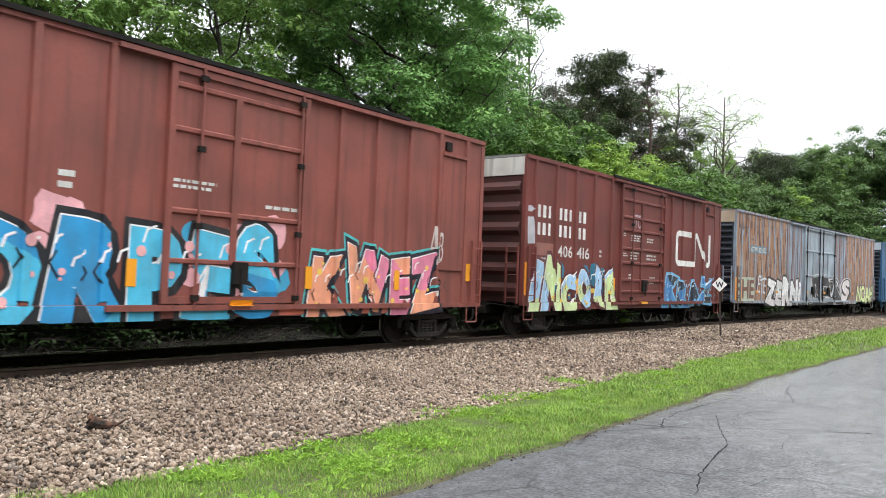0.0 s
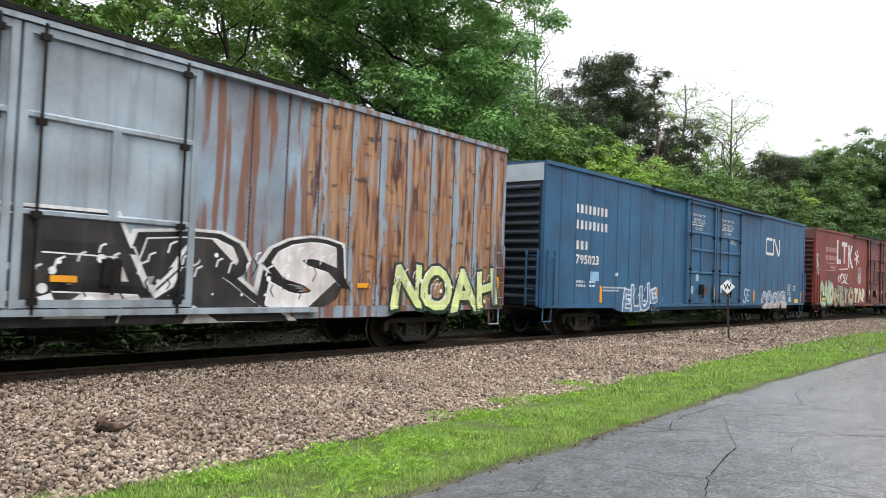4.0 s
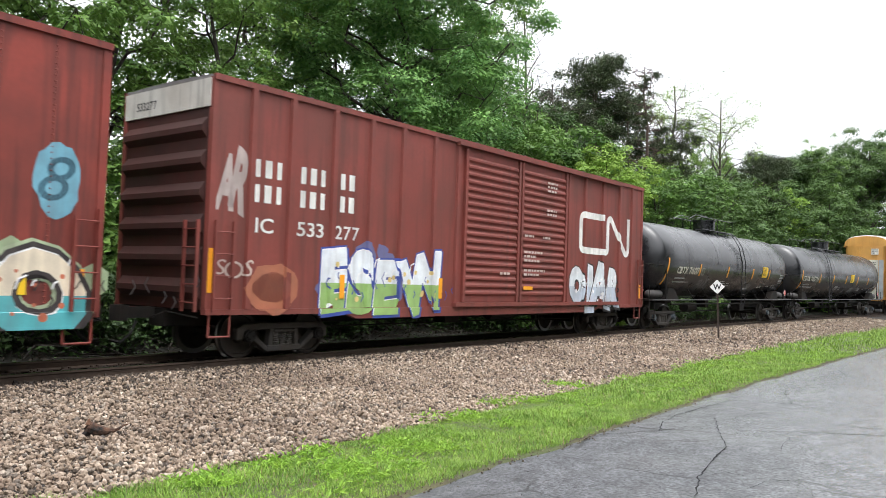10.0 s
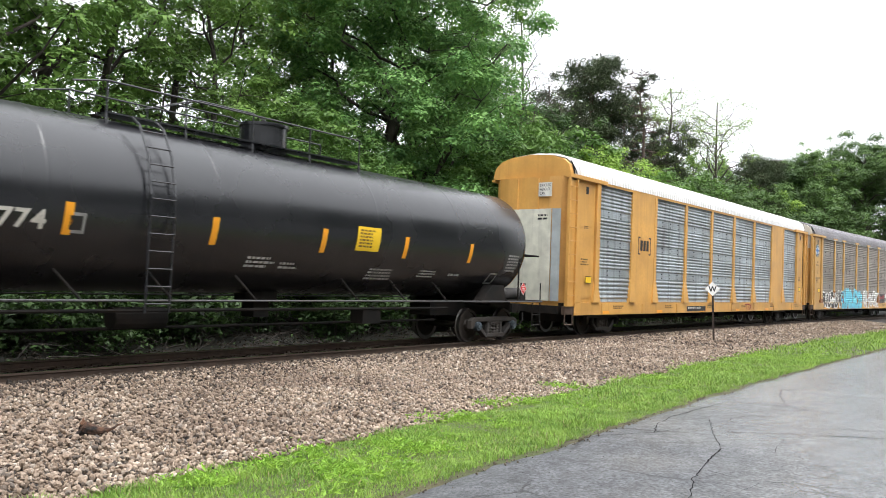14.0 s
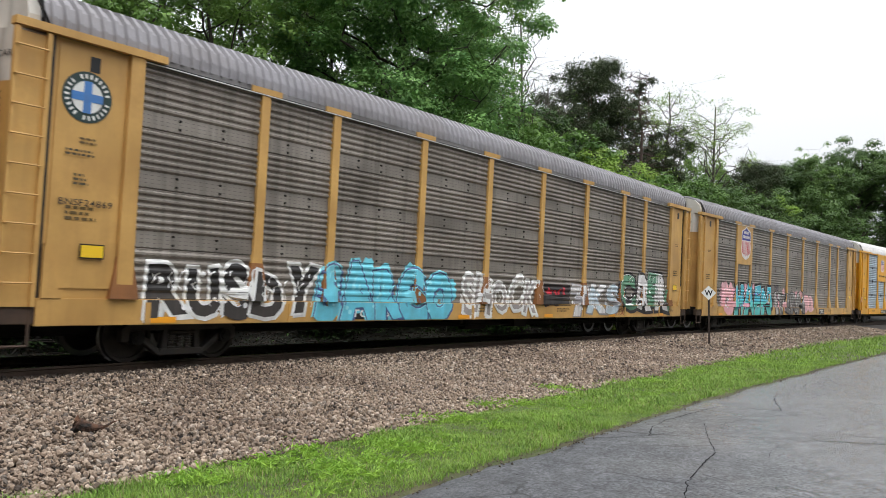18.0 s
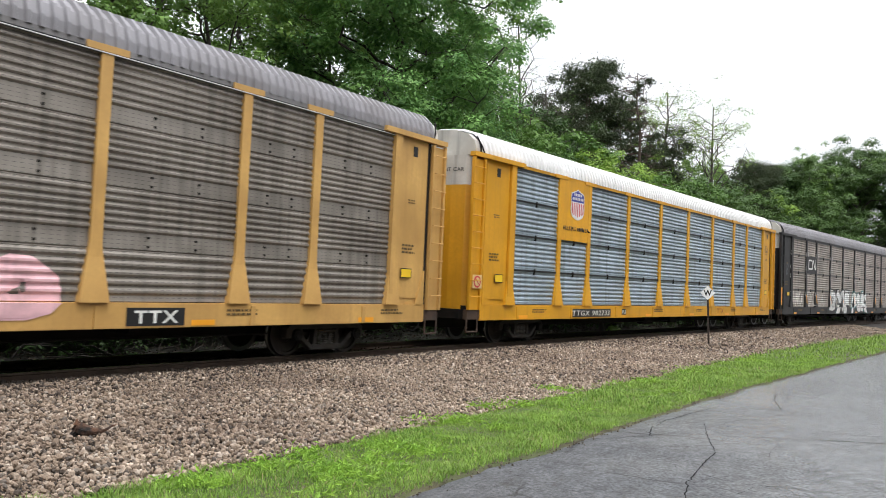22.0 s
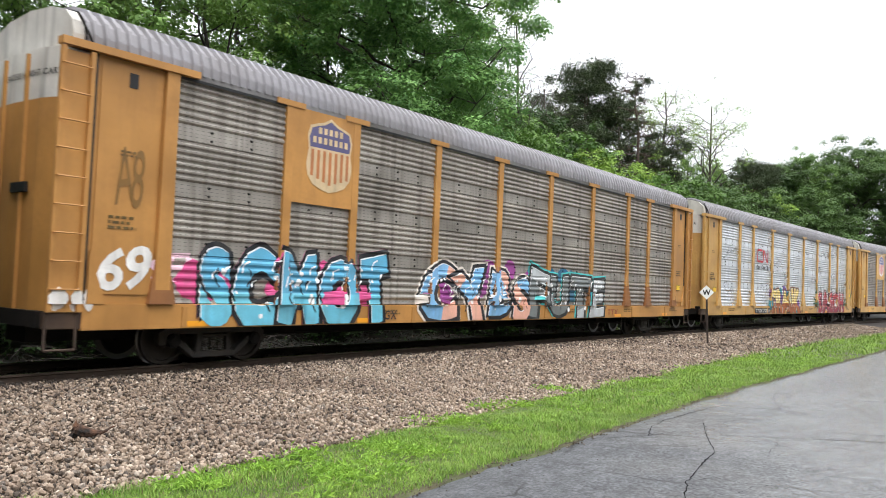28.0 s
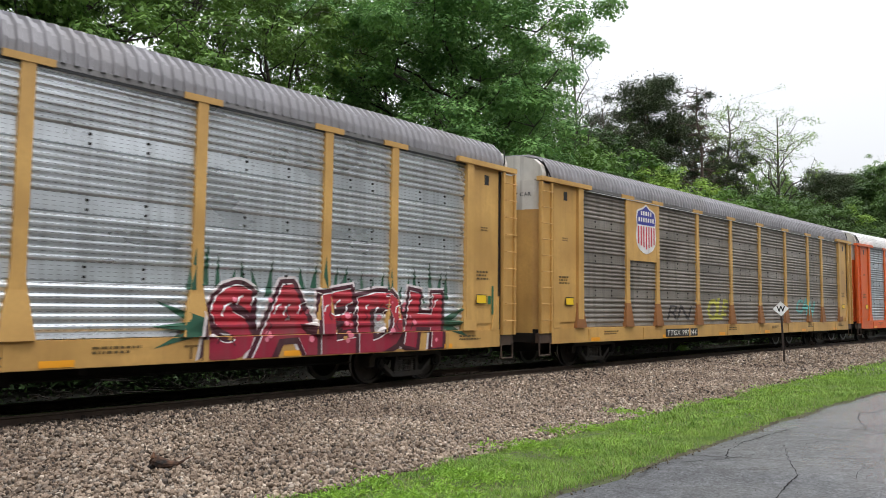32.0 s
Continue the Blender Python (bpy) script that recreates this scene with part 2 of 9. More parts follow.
M_BLACK = plain("black_paint", (0.012, 0.012, 0.013), 0.5)
M_ORANGE = plain("reflector_orange", (0.85, 0.36, 0.02), 0.4)
M_YELLOWTAG = plain("yellow_plate", (0.85, 0.55, 0.02), 0.5)


# ---- track line: an arc that bends towards the camera, banked ----
TRACK_D, TRACK_R, CANT = 13.167, 544.3, 2.576


def on_track(s, q=0.0, z=0.0):
    """The point s metres along the track, q metres from its centre towards the car park, z above the rails, and its heading."""
    th = s / TRACK_R
    x, y = math.sin(th) * TRACK_R, TRACK_D - (1 - math.cos(th)) * TRACK_R
    c = radians(CANT)
    ql, zl = q * math.cos(c) + z * math.sin(c), z * math.cos(c) - q * math.sin(c)
    return Vector((x - math.sin(th) * ql, y - math.cos(th) * ql, RAIL_Z + zl)), -th


def mesh_of(name, verts, faces, mat, smooth=False):
    me = bpy.data.meshes.new(name)
    me.from_pydata([tuple(v) for v in verts], [], faces)
    me.materials.append(mat)
    if smooth:
        me.polygons.foreach_set("use_smooth", [True] * len(me.polygons))
    me.update()
    return me


def strip(name, s_values, profile, mat, smooth=False):
    """A sheet swept along the track; profile(s) gives (q, z) points above the asphalt level."""
    verts, n = [], 0
    for s in s_values:
        pr = profile(s)
        n = len(pr)
        for q, z in pr:
            p, _ = on_track(s, 0)
            th = s / TRACK_R
            verts.append((p.x - math.sin(th) * q, p.y - math.cos(th) * q, z))
    faces = [(i * n + j, (i + 1) * n + j, (i + 1) * n + j + 1, i * n + j + 1) for i in range(len(s_values) - 1) for j in range(n - 1)]
    return mesh_of(name, verts, faces, mat, smooth)


def q_toe(s):
    """Where the ballast ends and the grass begins."""
    return float(np.interp(s, [-60, 0, 8, 18, 31, 44, 80, 130], [7.3, 7.15, 6.85, 6.45, 5.65, 5.3, 5.0, 4.8])) + 0.12 * noise.noise((s * 0.5, 3.1, 0)) + 0.07 * noise.noise((s * 2.1, 7.7, 0))


def q_lot(s):
    """Where the grass ends and the asphalt begins."""
    return float(np.interp(s, [-60, 0, 15, 29, 60, 130], [9.1, 9.05, 8.8, 8.8, 8.2, 7.0])) + 0.08 * noise.noise((s * 0.7, 9.1, 0)) + 0.07 * noise.noise((s * 3.0, 1.7, 0)) + 0.04 * noise.noise((s * 9.0, 4.7, 0))


def bed_z(q, s=0.0):
    """The height of the ballast at q metres from the middle of the track."""
    toe = q_toe(s)
    if q > 1.7:
        f = min(1, (q - 1.7) / (toe - 1.7))
        return 0.35 * (1 - f) + 0.03 * f - 0.035 * math.sin(f * math.pi)
    if q > 0.85:
        return 0.35
    if q < -1.75:
        f = min(1, (-q - 1.75) / 1.6)
        return 0.41 * (1 - f) + 0.12 * f
    return 0.34 - 0.045 * q


S_LINE = [-60 + i * 1.0 for i in range(56)] + [-4 + i * 0.25 for i in range(280)] + [66 + i * 2.0 for i in range(34)]
gx = [-3000, -600, -200, -80] + [-60 + i * 4 for i in range(60)] + [200, 300, 600, 3000]
gy = [-3000, -600, -150, -40, -10, 0, 6, 10, 14] + [15 + i * 1.5 for i in range(24)] + [60, 90, 150, 400, 3000]


def ground_z(x, y):
    """The woodland ground behind the track: a low bank, rising slowly."""
    back = y - (TRACK_D - x * abs(x) / (2 * TRACK_R) * (1 if x > 0 else -1) if abs(x) < 150 else y + 1)
    if back < 3.2:
        return -0.12
    z = 0.1 + 1.1 * min(1, (back - 3.2) / 7) + 0.9 * min(1, max(0, back - 10) / 30)
    return z + 0.25 * noise.noise((x * 0.25, y * 0.25, 0)) + 0.08 * noise.noise((x * 1.1, y * 1.1, 5))


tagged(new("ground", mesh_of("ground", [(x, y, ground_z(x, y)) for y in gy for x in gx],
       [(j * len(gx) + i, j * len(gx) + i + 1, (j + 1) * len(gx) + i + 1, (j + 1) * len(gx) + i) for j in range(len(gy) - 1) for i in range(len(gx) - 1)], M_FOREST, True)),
       "leaf-littered woodland ground beyond the track, shade put into its near-black brown", "ground", kind="structure")

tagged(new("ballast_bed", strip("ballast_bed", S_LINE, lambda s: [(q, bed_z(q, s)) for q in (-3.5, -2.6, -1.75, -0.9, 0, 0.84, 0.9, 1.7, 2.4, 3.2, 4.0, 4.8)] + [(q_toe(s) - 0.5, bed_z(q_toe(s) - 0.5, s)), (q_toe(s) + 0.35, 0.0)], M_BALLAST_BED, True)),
       "pinkish-grey crushed stone ballast sloping down from the rails, on a near-black sheet for the shade in its gaps", "ballast", kind="structure")
tagged(new("verge", strip("verge", S_LINE, lambda s: [(q_toe(s) - 0.15, -0.02), (q_toe(s) + 0.15, 0.035), ((q_toe(s) + q_lot(s)) / 2, 0.03), (q_lot(s) + 0.03, 0.016), (q_lot(s) + 0.1, -0.05)], M_SOIL, True)),
       "strip of damp soil under the roadside grass", "verge", kind="structure")


def asphalt_material():
    m = material("wet_asphalt", (0.074, 0.076, 0.081), 0.42, spec=0.5, vary=0.35, scale=0.3, bump=0.008, bump_scale=55.0, grime=0.75, grime_scale=0.3, grime_col=(0.04, 0.041, 0.045), threshold=0.5)
    t = m.node_tree
    nn, ln = t.nodes.new, t.links.new
    bsdf = next(n for n in t.nodes if n.type == "BSDF_PRINCIPLED")
    co = nn("ShaderNodeTexCoord")
    wob = nn("ShaderNodeTexNoise")
    wob.inputs["Scale"].default_value, wob.inputs["Detail"].default_value = 1.6, 5.0
    ln(co.outputs["Object"], wob.inputs["Vector"])
    ad = nn("ShaderNodeVectorMath")
    ad.operation = "MULTIPLY_ADD"
    ad.inputs[1].default_value = (0.55, 0.55, 0)
    ln(wob.outputs["Color"], ad.inputs[0])
    ln(co.outputs["Object"], ad.inputs[2])
    vo = nn("ShaderNodeTexVoronoi")
    vo.feature = "DISTANCE_TO_EDGE"
    vo.inputs["Scale"].default_value = 0.42
    ln(ad.outputs[0], vo.inputs["Vector"])
    mr = nn("ShaderNodeMapRange")
    mr.inputs[1].default_value, mr.inputs[2].default_value = 0.003, 0.012
    mr.inputs[3].default_value, mr.inputs[4].default_value = 1.0, 0.0
    ln(vo.outputs["Distance"], mr.inputs[0])
    brk = nn("ShaderNodeTexNoise")
    brk.inputs["Scale"].default_value = 0.6
    ln(co.outputs["Object"], brk.inputs["Vector"])
    br = nn("ShaderNodeMapRange")
    br.inputs[1].default_value, br.inputs[2].default_value = 0.42, 0.56
    ln(brk.outputs[0], br.inputs[0])
    mu = nn("ShaderNodeMath")
    mu.operation = "MULTIPLY"
    ln(mr.outputs[0], mu.inputs[0])
    ln(br.outputs[0], mu.inputs[1])
    old = bsdf.inputs["Base Color"].links[0].from_socket
    mx = nn("ShaderNodeMix")
    mx.data_type = "RGBA"
    mx.inputs[7].default_value = (0.012, 0.012, 0.012, 1)
    ln(mu.outputs[0], mx.inputs[0])
    ln(old, mx.inputs[6])
    ln(mx.outputs[2], bsdf.inputs["Base Color"])
    wet = nn("ShaderNodeTexNoise")
    wet.inputs["Scale"].default_value, wet.inputs["Detail"].default_value = 0.5, 6.0
    ln(co.outputs["Object"], wet.inputs["Vector"])
    wr = nn("ShaderNodeMapRange")
    wr.inputs[1].default_value, wr.inputs[2].default_value = 0.35, 0.65
    wr.inputs[3].default_value, wr.inputs[4].default_value = 0.5, 0.75
    ln(wet.outputs[0], wr.inputs[0])
    ln(wr.outputs[0], bsdf.inputs["Roughness"])
    fine_v, fine_r, fine_n, fine_m, fine_x, fine_c = (nn(k) for k in ("ShaderNodeTexVoronoi", "ShaderNodeMapRange", "ShaderNodeTexNoise", "ShaderNodeMapRange", "ShaderNodeMath", "ShaderNodeMix"))
    fine_v.feature = "DISTANCE_TO_EDGE"
    fine_v.inputs["Scale"].default_value = 1.25
    ln(ad.outputs[0], fine_v.inputs["Vector"])
    fine_r.inputs[1].default_value, fine_r.inputs[2].default_value, fine_r.inputs[3].default_value, fine_r.inputs[4].default_value = 0.003, 0.016, 0.75, 0.0
    ln(fine_v.outputs["Distance"], fine_r.inputs[0])
    fine_n.inputs["Scale"].default_value, fine_n.inputs["Detail"].default_value = 0.45, 4.0
    ln(co.outputs["Object"], fine_n.inputs["Vector"])
    fine_m.inputs[1].default_value, fine_m.inputs[2].default_value = 0.5, 0.58
    ln(fine_n.outputs[0], fine_m.inputs[0])
    fine_x.operation = "MULTIPLY"
    ln(fine_r.outputs[0], fine_x.inputs[0])
    ln(fine_m.outputs[0], fine_x.inputs[1])
    fine_c.data_type = "RGBA"
    fine_c.inputs[7].default_value = (0.015, 0.015, 0.015, 1)
    ln(fine_x.outputs[0], fine_c.inputs[0])
    ln(mx.outputs[2], fine_c.inputs[6])
    mx = fine_c
    blot = nn("ShaderNodeTexNoise")
    blot.inputs["Scale"].default_value, blot.inputs["Detail"].default_value = 5.0, 8.0
    ln(co.outputs["Object"], blot.inputs["Vector"])
    blot_r = nn("ShaderNodeMapRange")
    blot_r.inputs[1].default_value, blot_r.inputs[2].default_value, blot_r.inputs[3].default_value, blot_r.inputs[4].default_value = 0.3, 0.7, 0.6, 1.35
    ln(blot.outputs[0], blot_r.inputs[0])
    blot_s = nn("ShaderNodeVectorMath")
    blot_s.operation = "SCALE"
    ln(mx.outputs[2], blot_s.inputs[0])
    ln(blot_r.outputs[0], blot_s.inputs["Scale"])
    sp = nn("ShaderNodeTexNoise")
    sp.inputs["Scale"].default_value, sp.inputs["Detail"].default_value = 34.0, 3.0
    ln(co.outputs["Object"], sp.inputs["Vector"])
    sr = nn("ShaderNodeMapRange")
    sr.inputs[1].default_value, sr.inputs[2].default_value, sr.inputs[3].default_value, sr.inputs[4].default_value = 0.3, 0.72, 0.25, 2.1
    ln(sp.outputs[0], sr.inputs[0])
    sc = nn("ShaderNodeVectorMath")
    sc.operation = "SCALE"
    ln(blot_s.outputs[0], sc.inputs[0])
    ln(sr.outputs[0], sc.inputs["Scale"])
    ln(sc.outputs[0], bsdf.inputs["Base Color"])
    bsdf.inputs["Coat Roughness"].default_value, bsdf.inputs["Coat IOR"].default_value = 0.22, 1.8
    ln(bsdf.inputs["Normal"].links[0].from_socket, bsdf.inputs["Coat Normal"])
    # the water film: patchy; a slope to the far corner paints in the sheen
    damp, damp_sheen_range, sheen_slope, damp_sheen = nn("ShaderNodeTexNoise"), nn("ShaderNodeMapRange"), nn("ShaderNodeVectorMath"), nn("ShaderNodeMath")
    damp.inputs["Scale"].default_value, damp.inputs["Detail"].default_value = 0.55, 10.0
    ln(co.outputs["Object"], damp.inputs["Vector"])
    sheen_slope.operation = "DOT_PRODUCT"
    sheen_slope.inputs[1].default_value = (0.06, -0.12, 0.0)
    ln(co.outputs["Object"], sheen_slope.inputs[0])
    damp_sheen.operation = "ADD"
    ln(sheen_slope.outputs["Value"], damp_sheen.inputs[0])
    ln(damp.outputs[0], damp_sheen.inputs[1])
    damp_sheen_range.inputs[1].default_value, damp_sheen_range.inputs[2].default_value, damp_sheen_range.inputs[3].default_value, damp_sheen_range.inputs[4].default_value = 0.52, 0.9, 0.0, 1.0
    ln(damp_sheen.outputs[0], damp_sheen_range.inputs[0])
    ln(damp_sheen_range.outputs[0], bsdf.inputs["Coat Weight"])
    return m


M_ASPHALT = asphalt_material()
lot = strip("car_park", S_LINE, lambda s: [(q_lot(s), 0.0), (q_lot(s) + 0.3, 0.012), (q_lot(s) + 1.5, 0.012), (q_lot(s) + 6, 0.012), (60.0, 0.012)], M_ASPHALT)
road = tagged(new("road", lot), "cracked wet grey asphalt of a car park", "asphalt", kind="structure")
M_CRACK = material("crack_tar", (0.008, 0.008, 0.008), 0.9, spec=0.1, vary=0.3)


def crack(pts, wide=0.012, seed=0):
    """A ragged open crack in the asphalt, with tar and dirt in it."""
    rnd = random.Random(seed)
    fine = []
    for (x0, y0), (x1, y1) in zip(pts, pts[1:]):
        n = max(2, int(math.hypot(x1 - x0, y1 - y0) / 0.09))
        for i in range(n):
            fine.append((x0 + (x1 - x0) * i / n + rnd.uniform(-0.016, 0.016), y0 + (y1 - y0) * i / n + rnd.uniform(-0.016, 0.016)))
    verts = []
    for i, (x, y) in enumerate(fine):
        w = wide * 0.55 * rnd.uniform(0.2, 1.0) * (0.35 if i in (0, len(fine) - 1) else 1)
        d = Vector((fine[min(i + 1, len(fine) - 1)][0] - fine[max(i - 1, 0)][0], fine[min(i + 1, len(fine) - 1)][1] - fine[max(i - 1, 0)][1])).normalized()
        verts += [(x - d.y * w, y + d.x * w, 0.0165), (x + d.y * w, y - d.x * w, 0.0165)]
    ob = new("crack", mesh_of("crack", verts, [(2 * i, 2 * i + 1, 2 * i + 3, 2 * i + 2) for i in range(len(fine) - 1)], M_CRACK))
    ob.parent = road


crack([(6.49, 2.18), (7.15, 2.38), (8.13, 2.54), (8.84, 2.61), (9.79, 2.99), (10.98, 3.4)], 0.016, 1)
crack([(8.22, 4.18), (8.77, 4.08), (9.44, 3.6), (10.1, 3.36)], 0.014, 2)
crack([(9.44, 3.6), (10.05, 3.81), (10.87, 3.89), (12.98, 3.75)], 0.02, 3)
crack([(9.98, 2.94), (10.26, 2.36), (10.5, 1.77), (10.68, 1.27), (10.9, 0.2)], 0.018, 4)
crack([(12.98, 3.75), (13.0, 2.82), (12.53, 1.96), (12.42, 1.47), (12.3, 0.4)], 0.016, 5)
crack([(15.44, 3.44), (14.99, 2.6), (15.11, 1.78), (15.0, 0.8)], 0.02, 6)
crack([(7.66, 2.5), (7.46, 1.97), (7.54, 1.42), (7.7, 0.93)], 0.009, 7)
crack([(19.84, 3.31), (18.26, 2.83), (18.21, 2.13)], 0.02, 8)
crack([(13.0, 2.82), (14.48, 3.27), (15.44, 3.44)], 0.014, 9)
crack_rnd = random.Random(12)
for i in range(44):
    x, y, a = crack_rnd.uniform(8.5, 26), crack_rnd.uniform(0.4, 3.4), crack_rnd.uniform(0, 3.14)
    pts = [(x, y)]
    for j in range(crack_rnd.randint(3, 6)):
        a += crack_rnd.uniform(-1.1, 1.1)
        pts.append((pts[-1][0] + 0.35 * math.cos(a) * (1 + x * 0.04), pts[-1][1] + 0.3 * math.sin(a)))
    if all(q[1] < 3.5 for q in pts):
        crack(pts, 0.004 + x * 0.0003, 20 + i)

# ---- rails and ties ----
RAIL_PROFILE = [(-0.036, 0.0), (0.036, 0.0), (0.036, -0.035), (0.012, -0.05), (0.01, -0.13), (0.07, -0.155), (0.07, -0.17), (-0.07, -0.17), (-0.07, -0.155), (-0.01, -0.13), (-0.012, -0.05), (-0.036, -0.035)]


def rail_length(name, q0, s0, s1, parent):
    ss = np.linspace(s0, s1, 7)
    verts = []
    for s in ss:
        for a, z in RAIL_PROFILE:
            verts.append(on_track(s, q0 + a, z)[0])
    n = len(RAIL_PROFILE)
    faces = [(i * n + j, (i + 1) * n + j, (i + 1) * n + (j + 1) % n, i * n + (j + 1) % n) for i in range(len(ss) - 1) for j in range(n)]
    faces += [tuple(range(n)), tuple(range(len(verts) - 1, len(verts) - n - 1, -1))]
    me = mesh_of(name, verts, faces, M_RAIL)
    me.materials.append(M_RAILTOP)
    for p in me.polygons:
        p.material_index = 1 if p.index % n == 0 and p.index < n * 6 else 0
    ob = new(name, me)
    ob.parent = parent


for q0 in (0.753, -0.753):
    line = tagged(new("rail"), "rusty steel rail with a polished head on wooden ties", "rail", "rails of the track")
    for i in range(16):
        rail_length("rail_length", q0, -60 + i * 11.89, -60 + (i + 1) * 11.89 - 0.006, line)


def bm_box(bm, x0, x1, y0, y1, z0, z1, mi=0):
    v = [bm.verts.new((x, y, z)) for z in (z0, z1) for y in (y0, y1) for x in (x0, x1)]
    for f in ((0, 2, 3, 1), (4, 5, 7, 6), (0, 1, 5, 4), (2, 6, 7, 3), (0, 4, 6, 2), (1, 3, 7, 5)):
        bm.faces.new([v[i] for i in f]).material_index = mi
    return v


def bm_done(bm, name, mats, smooth=False):
    me = bpy.data.meshes.new(name)
    bmesh.ops.recalc_face_normals(bm, faces=bm.faces)
    bm.to_mesh(me)
    bm.free()
    for m in (mats if isinstance(mats, (list, tuple)) else [mats]):
        me.materials.append(m)
    if smooth:
        me.polygons.foreach_set("use_smooth", [True] * len(me.polygons))
    return me


tie_bm = bmesh.new()
bm_box(tie_bm, -0.115, 0.115, -1.3, 1.3, -0.36, -0.172)
tie_me = bm_done(tie_bm, "railway_tie", M_TIE)
plate_bm = bmesh.new()
bm_box(plate_bm, -0.1, 0.1, -0.18, 0.18, -0.176, -0.158)
for a in (-0.06, 0.06):
    for b in (-0.1, 0.1):
        bm_box(plate_bm, a - 0.016, a + 0.016, b - 0.02, b + 0.02, -0.16, -0.125)
plate_me = bm_done(plate_bm, "tie_plate", M_RAIL)
for i in range(150):
    s = -10 + i * 0.54
    p, h = on_track(s)
    tie = tagged(new("railway_tie", tie_me), "dark creosoted wooden railway tie in the ballast", "tie", "ties under the rails")
    tie.matrix_world = pose(p.x, p.y, p.z, CANT, 0, math.degrees(h) + random.uniform(-1, 1))
    for y in (-0.753, 0.753):
        pl = new("tie_plate", plate_me)
        pl.parent = tie
        pl.location.y = y


# ---- trees and shrubs ----
def fast_mesh(name, verts, faces, mats, mat_index=None, smooth=False):
    """A mesh from arrays; faces: rows of equal length."""
    me = bpy.data.meshes.new(name)
    verts, faces = np.asarray(verts, np.float32), np.asarray(faces, np.int32)
    k = faces.shape[1]
    me.vertices.add(len(verts))
    me.vertices.foreach_set("co", verts.ravel())
    me.loops.add(faces.size)
    me.loops.foreach_set("vertex_index", faces.ravel())
    me.polygons.add(len(faces))
    me.polygons.foreach_set("loop_start", np.arange(0, faces.size, k, dtype=np.int32))
    if mat_index is not None:
        me.polygons.foreach_set("material_index", np.asarray(mat_index, np.int32))
    me.polygons.foreach_set("use_smooth", np.full(len(faces), smooth, bool))
    for m in (mats if isinstance(mats, (list, tuple)) else [mats]):
        me.materials.append(m)
    me.update(calc_edges=True)
    me.validate()
    return me


def leaves_mesh(name, centres, size, mat, rng, up=0.55, slim=0.62, vary=0.35, lay=None, broad=False):
    """One leaf at every centre: a single pointed face, or a bent broad one."""
    n = len(centres)
    nrm = rng.normal(size=(n, 3))
    nrm /= np.linalg.norm(nrm, axis=1, keepdims=True)
    nrm[:, 2] = np.abs(nrm[:, 2]) + up
    if lay is not None:
        nrm = nrm * 0.55 + lay * 0.9
    nrm /= np.linalg.norm(nrm, axis=1, keepdims=True)
    a = rng.normal(size=(n, 3))
    a -= nrm * np.sum(a * nrm, axis=1, keepdims=True)
    a /= np.linalg.norm(a, axis=1, keepdims=True)
    b = np.cross(nrm, a)
    ln = (size * (1 + vary * rng.normal(size=n)).clip(0.45, 1.8))[:, None]
    if broad:
        v = np.stack([centres - a * ln * 0.5, centres + b * ln * slim * 0.5 - a * ln * 0.05 + nrm * ln * 0.08, centres + a * ln * 0.5 - nrm * ln * 0.12, centres - b * ln * slim * 0.5 - a * ln * 0.05 + nrm * ln * 0.08], 1).reshape(-1, 3)
        return fast_mesh(name, v, np.arange(4 * n).reshape(n, 4), mat)
    v = np.stack([centres - a * ln * 0.45 + b * ln * slim * 0.62, centres - a * ln * 0.3 - b * ln * slim * 0.62, centres + a * ln * 0.65 - nrm * ln * 0.1], 1).reshape(-1, 3)
    return fast_mesh(name, v, np.arange(3 * n).reshape(n, 3), mat)


def limb(verts, faces, pts, radii, seg=7):
    """A tapered, bending tube."""
    base = len(verts)
    for i, (p, r) in enumerate(zip(pts, radii)):
        d = (pts[min(i + 1, len(pts) - 1)] - pts[max(i - 1, 0)])
        d = d / (np.linalg.norm(d) + 1e-9)
        u = np.cross(d, (1, 0, 0) if abs(d[0]) < 0.8 else (0, 1, 0))
        u /= np.linalg.norm(u)
        w = np.cross(d, u)
        for k in range(seg):
            t = k * math.tau / seg
            verts.append(p + (u * math.cos(t) + w * math.sin(t)) * r)
    for i in range(len(pts) - 1):
        for k in range(seg):
            faces.append((base + i * seg + k, base + i * seg + (k + 1) % seg, base + (i + 1) * seg + (k + 1) % seg, base + (i + 1) * seg + k))


def wander(p, q, rng, n=5, amount=0.12):
    pts = [p + (q - p) * i / n for i in range(n + 1)]
    ln = np.linalg.norm(q - p)
    return [x + (rng.normal(size=3) * ln * amount * math.sin(math.pi * i / n) if 0 < i < n else 0) for i, x in enumerate(pts)]


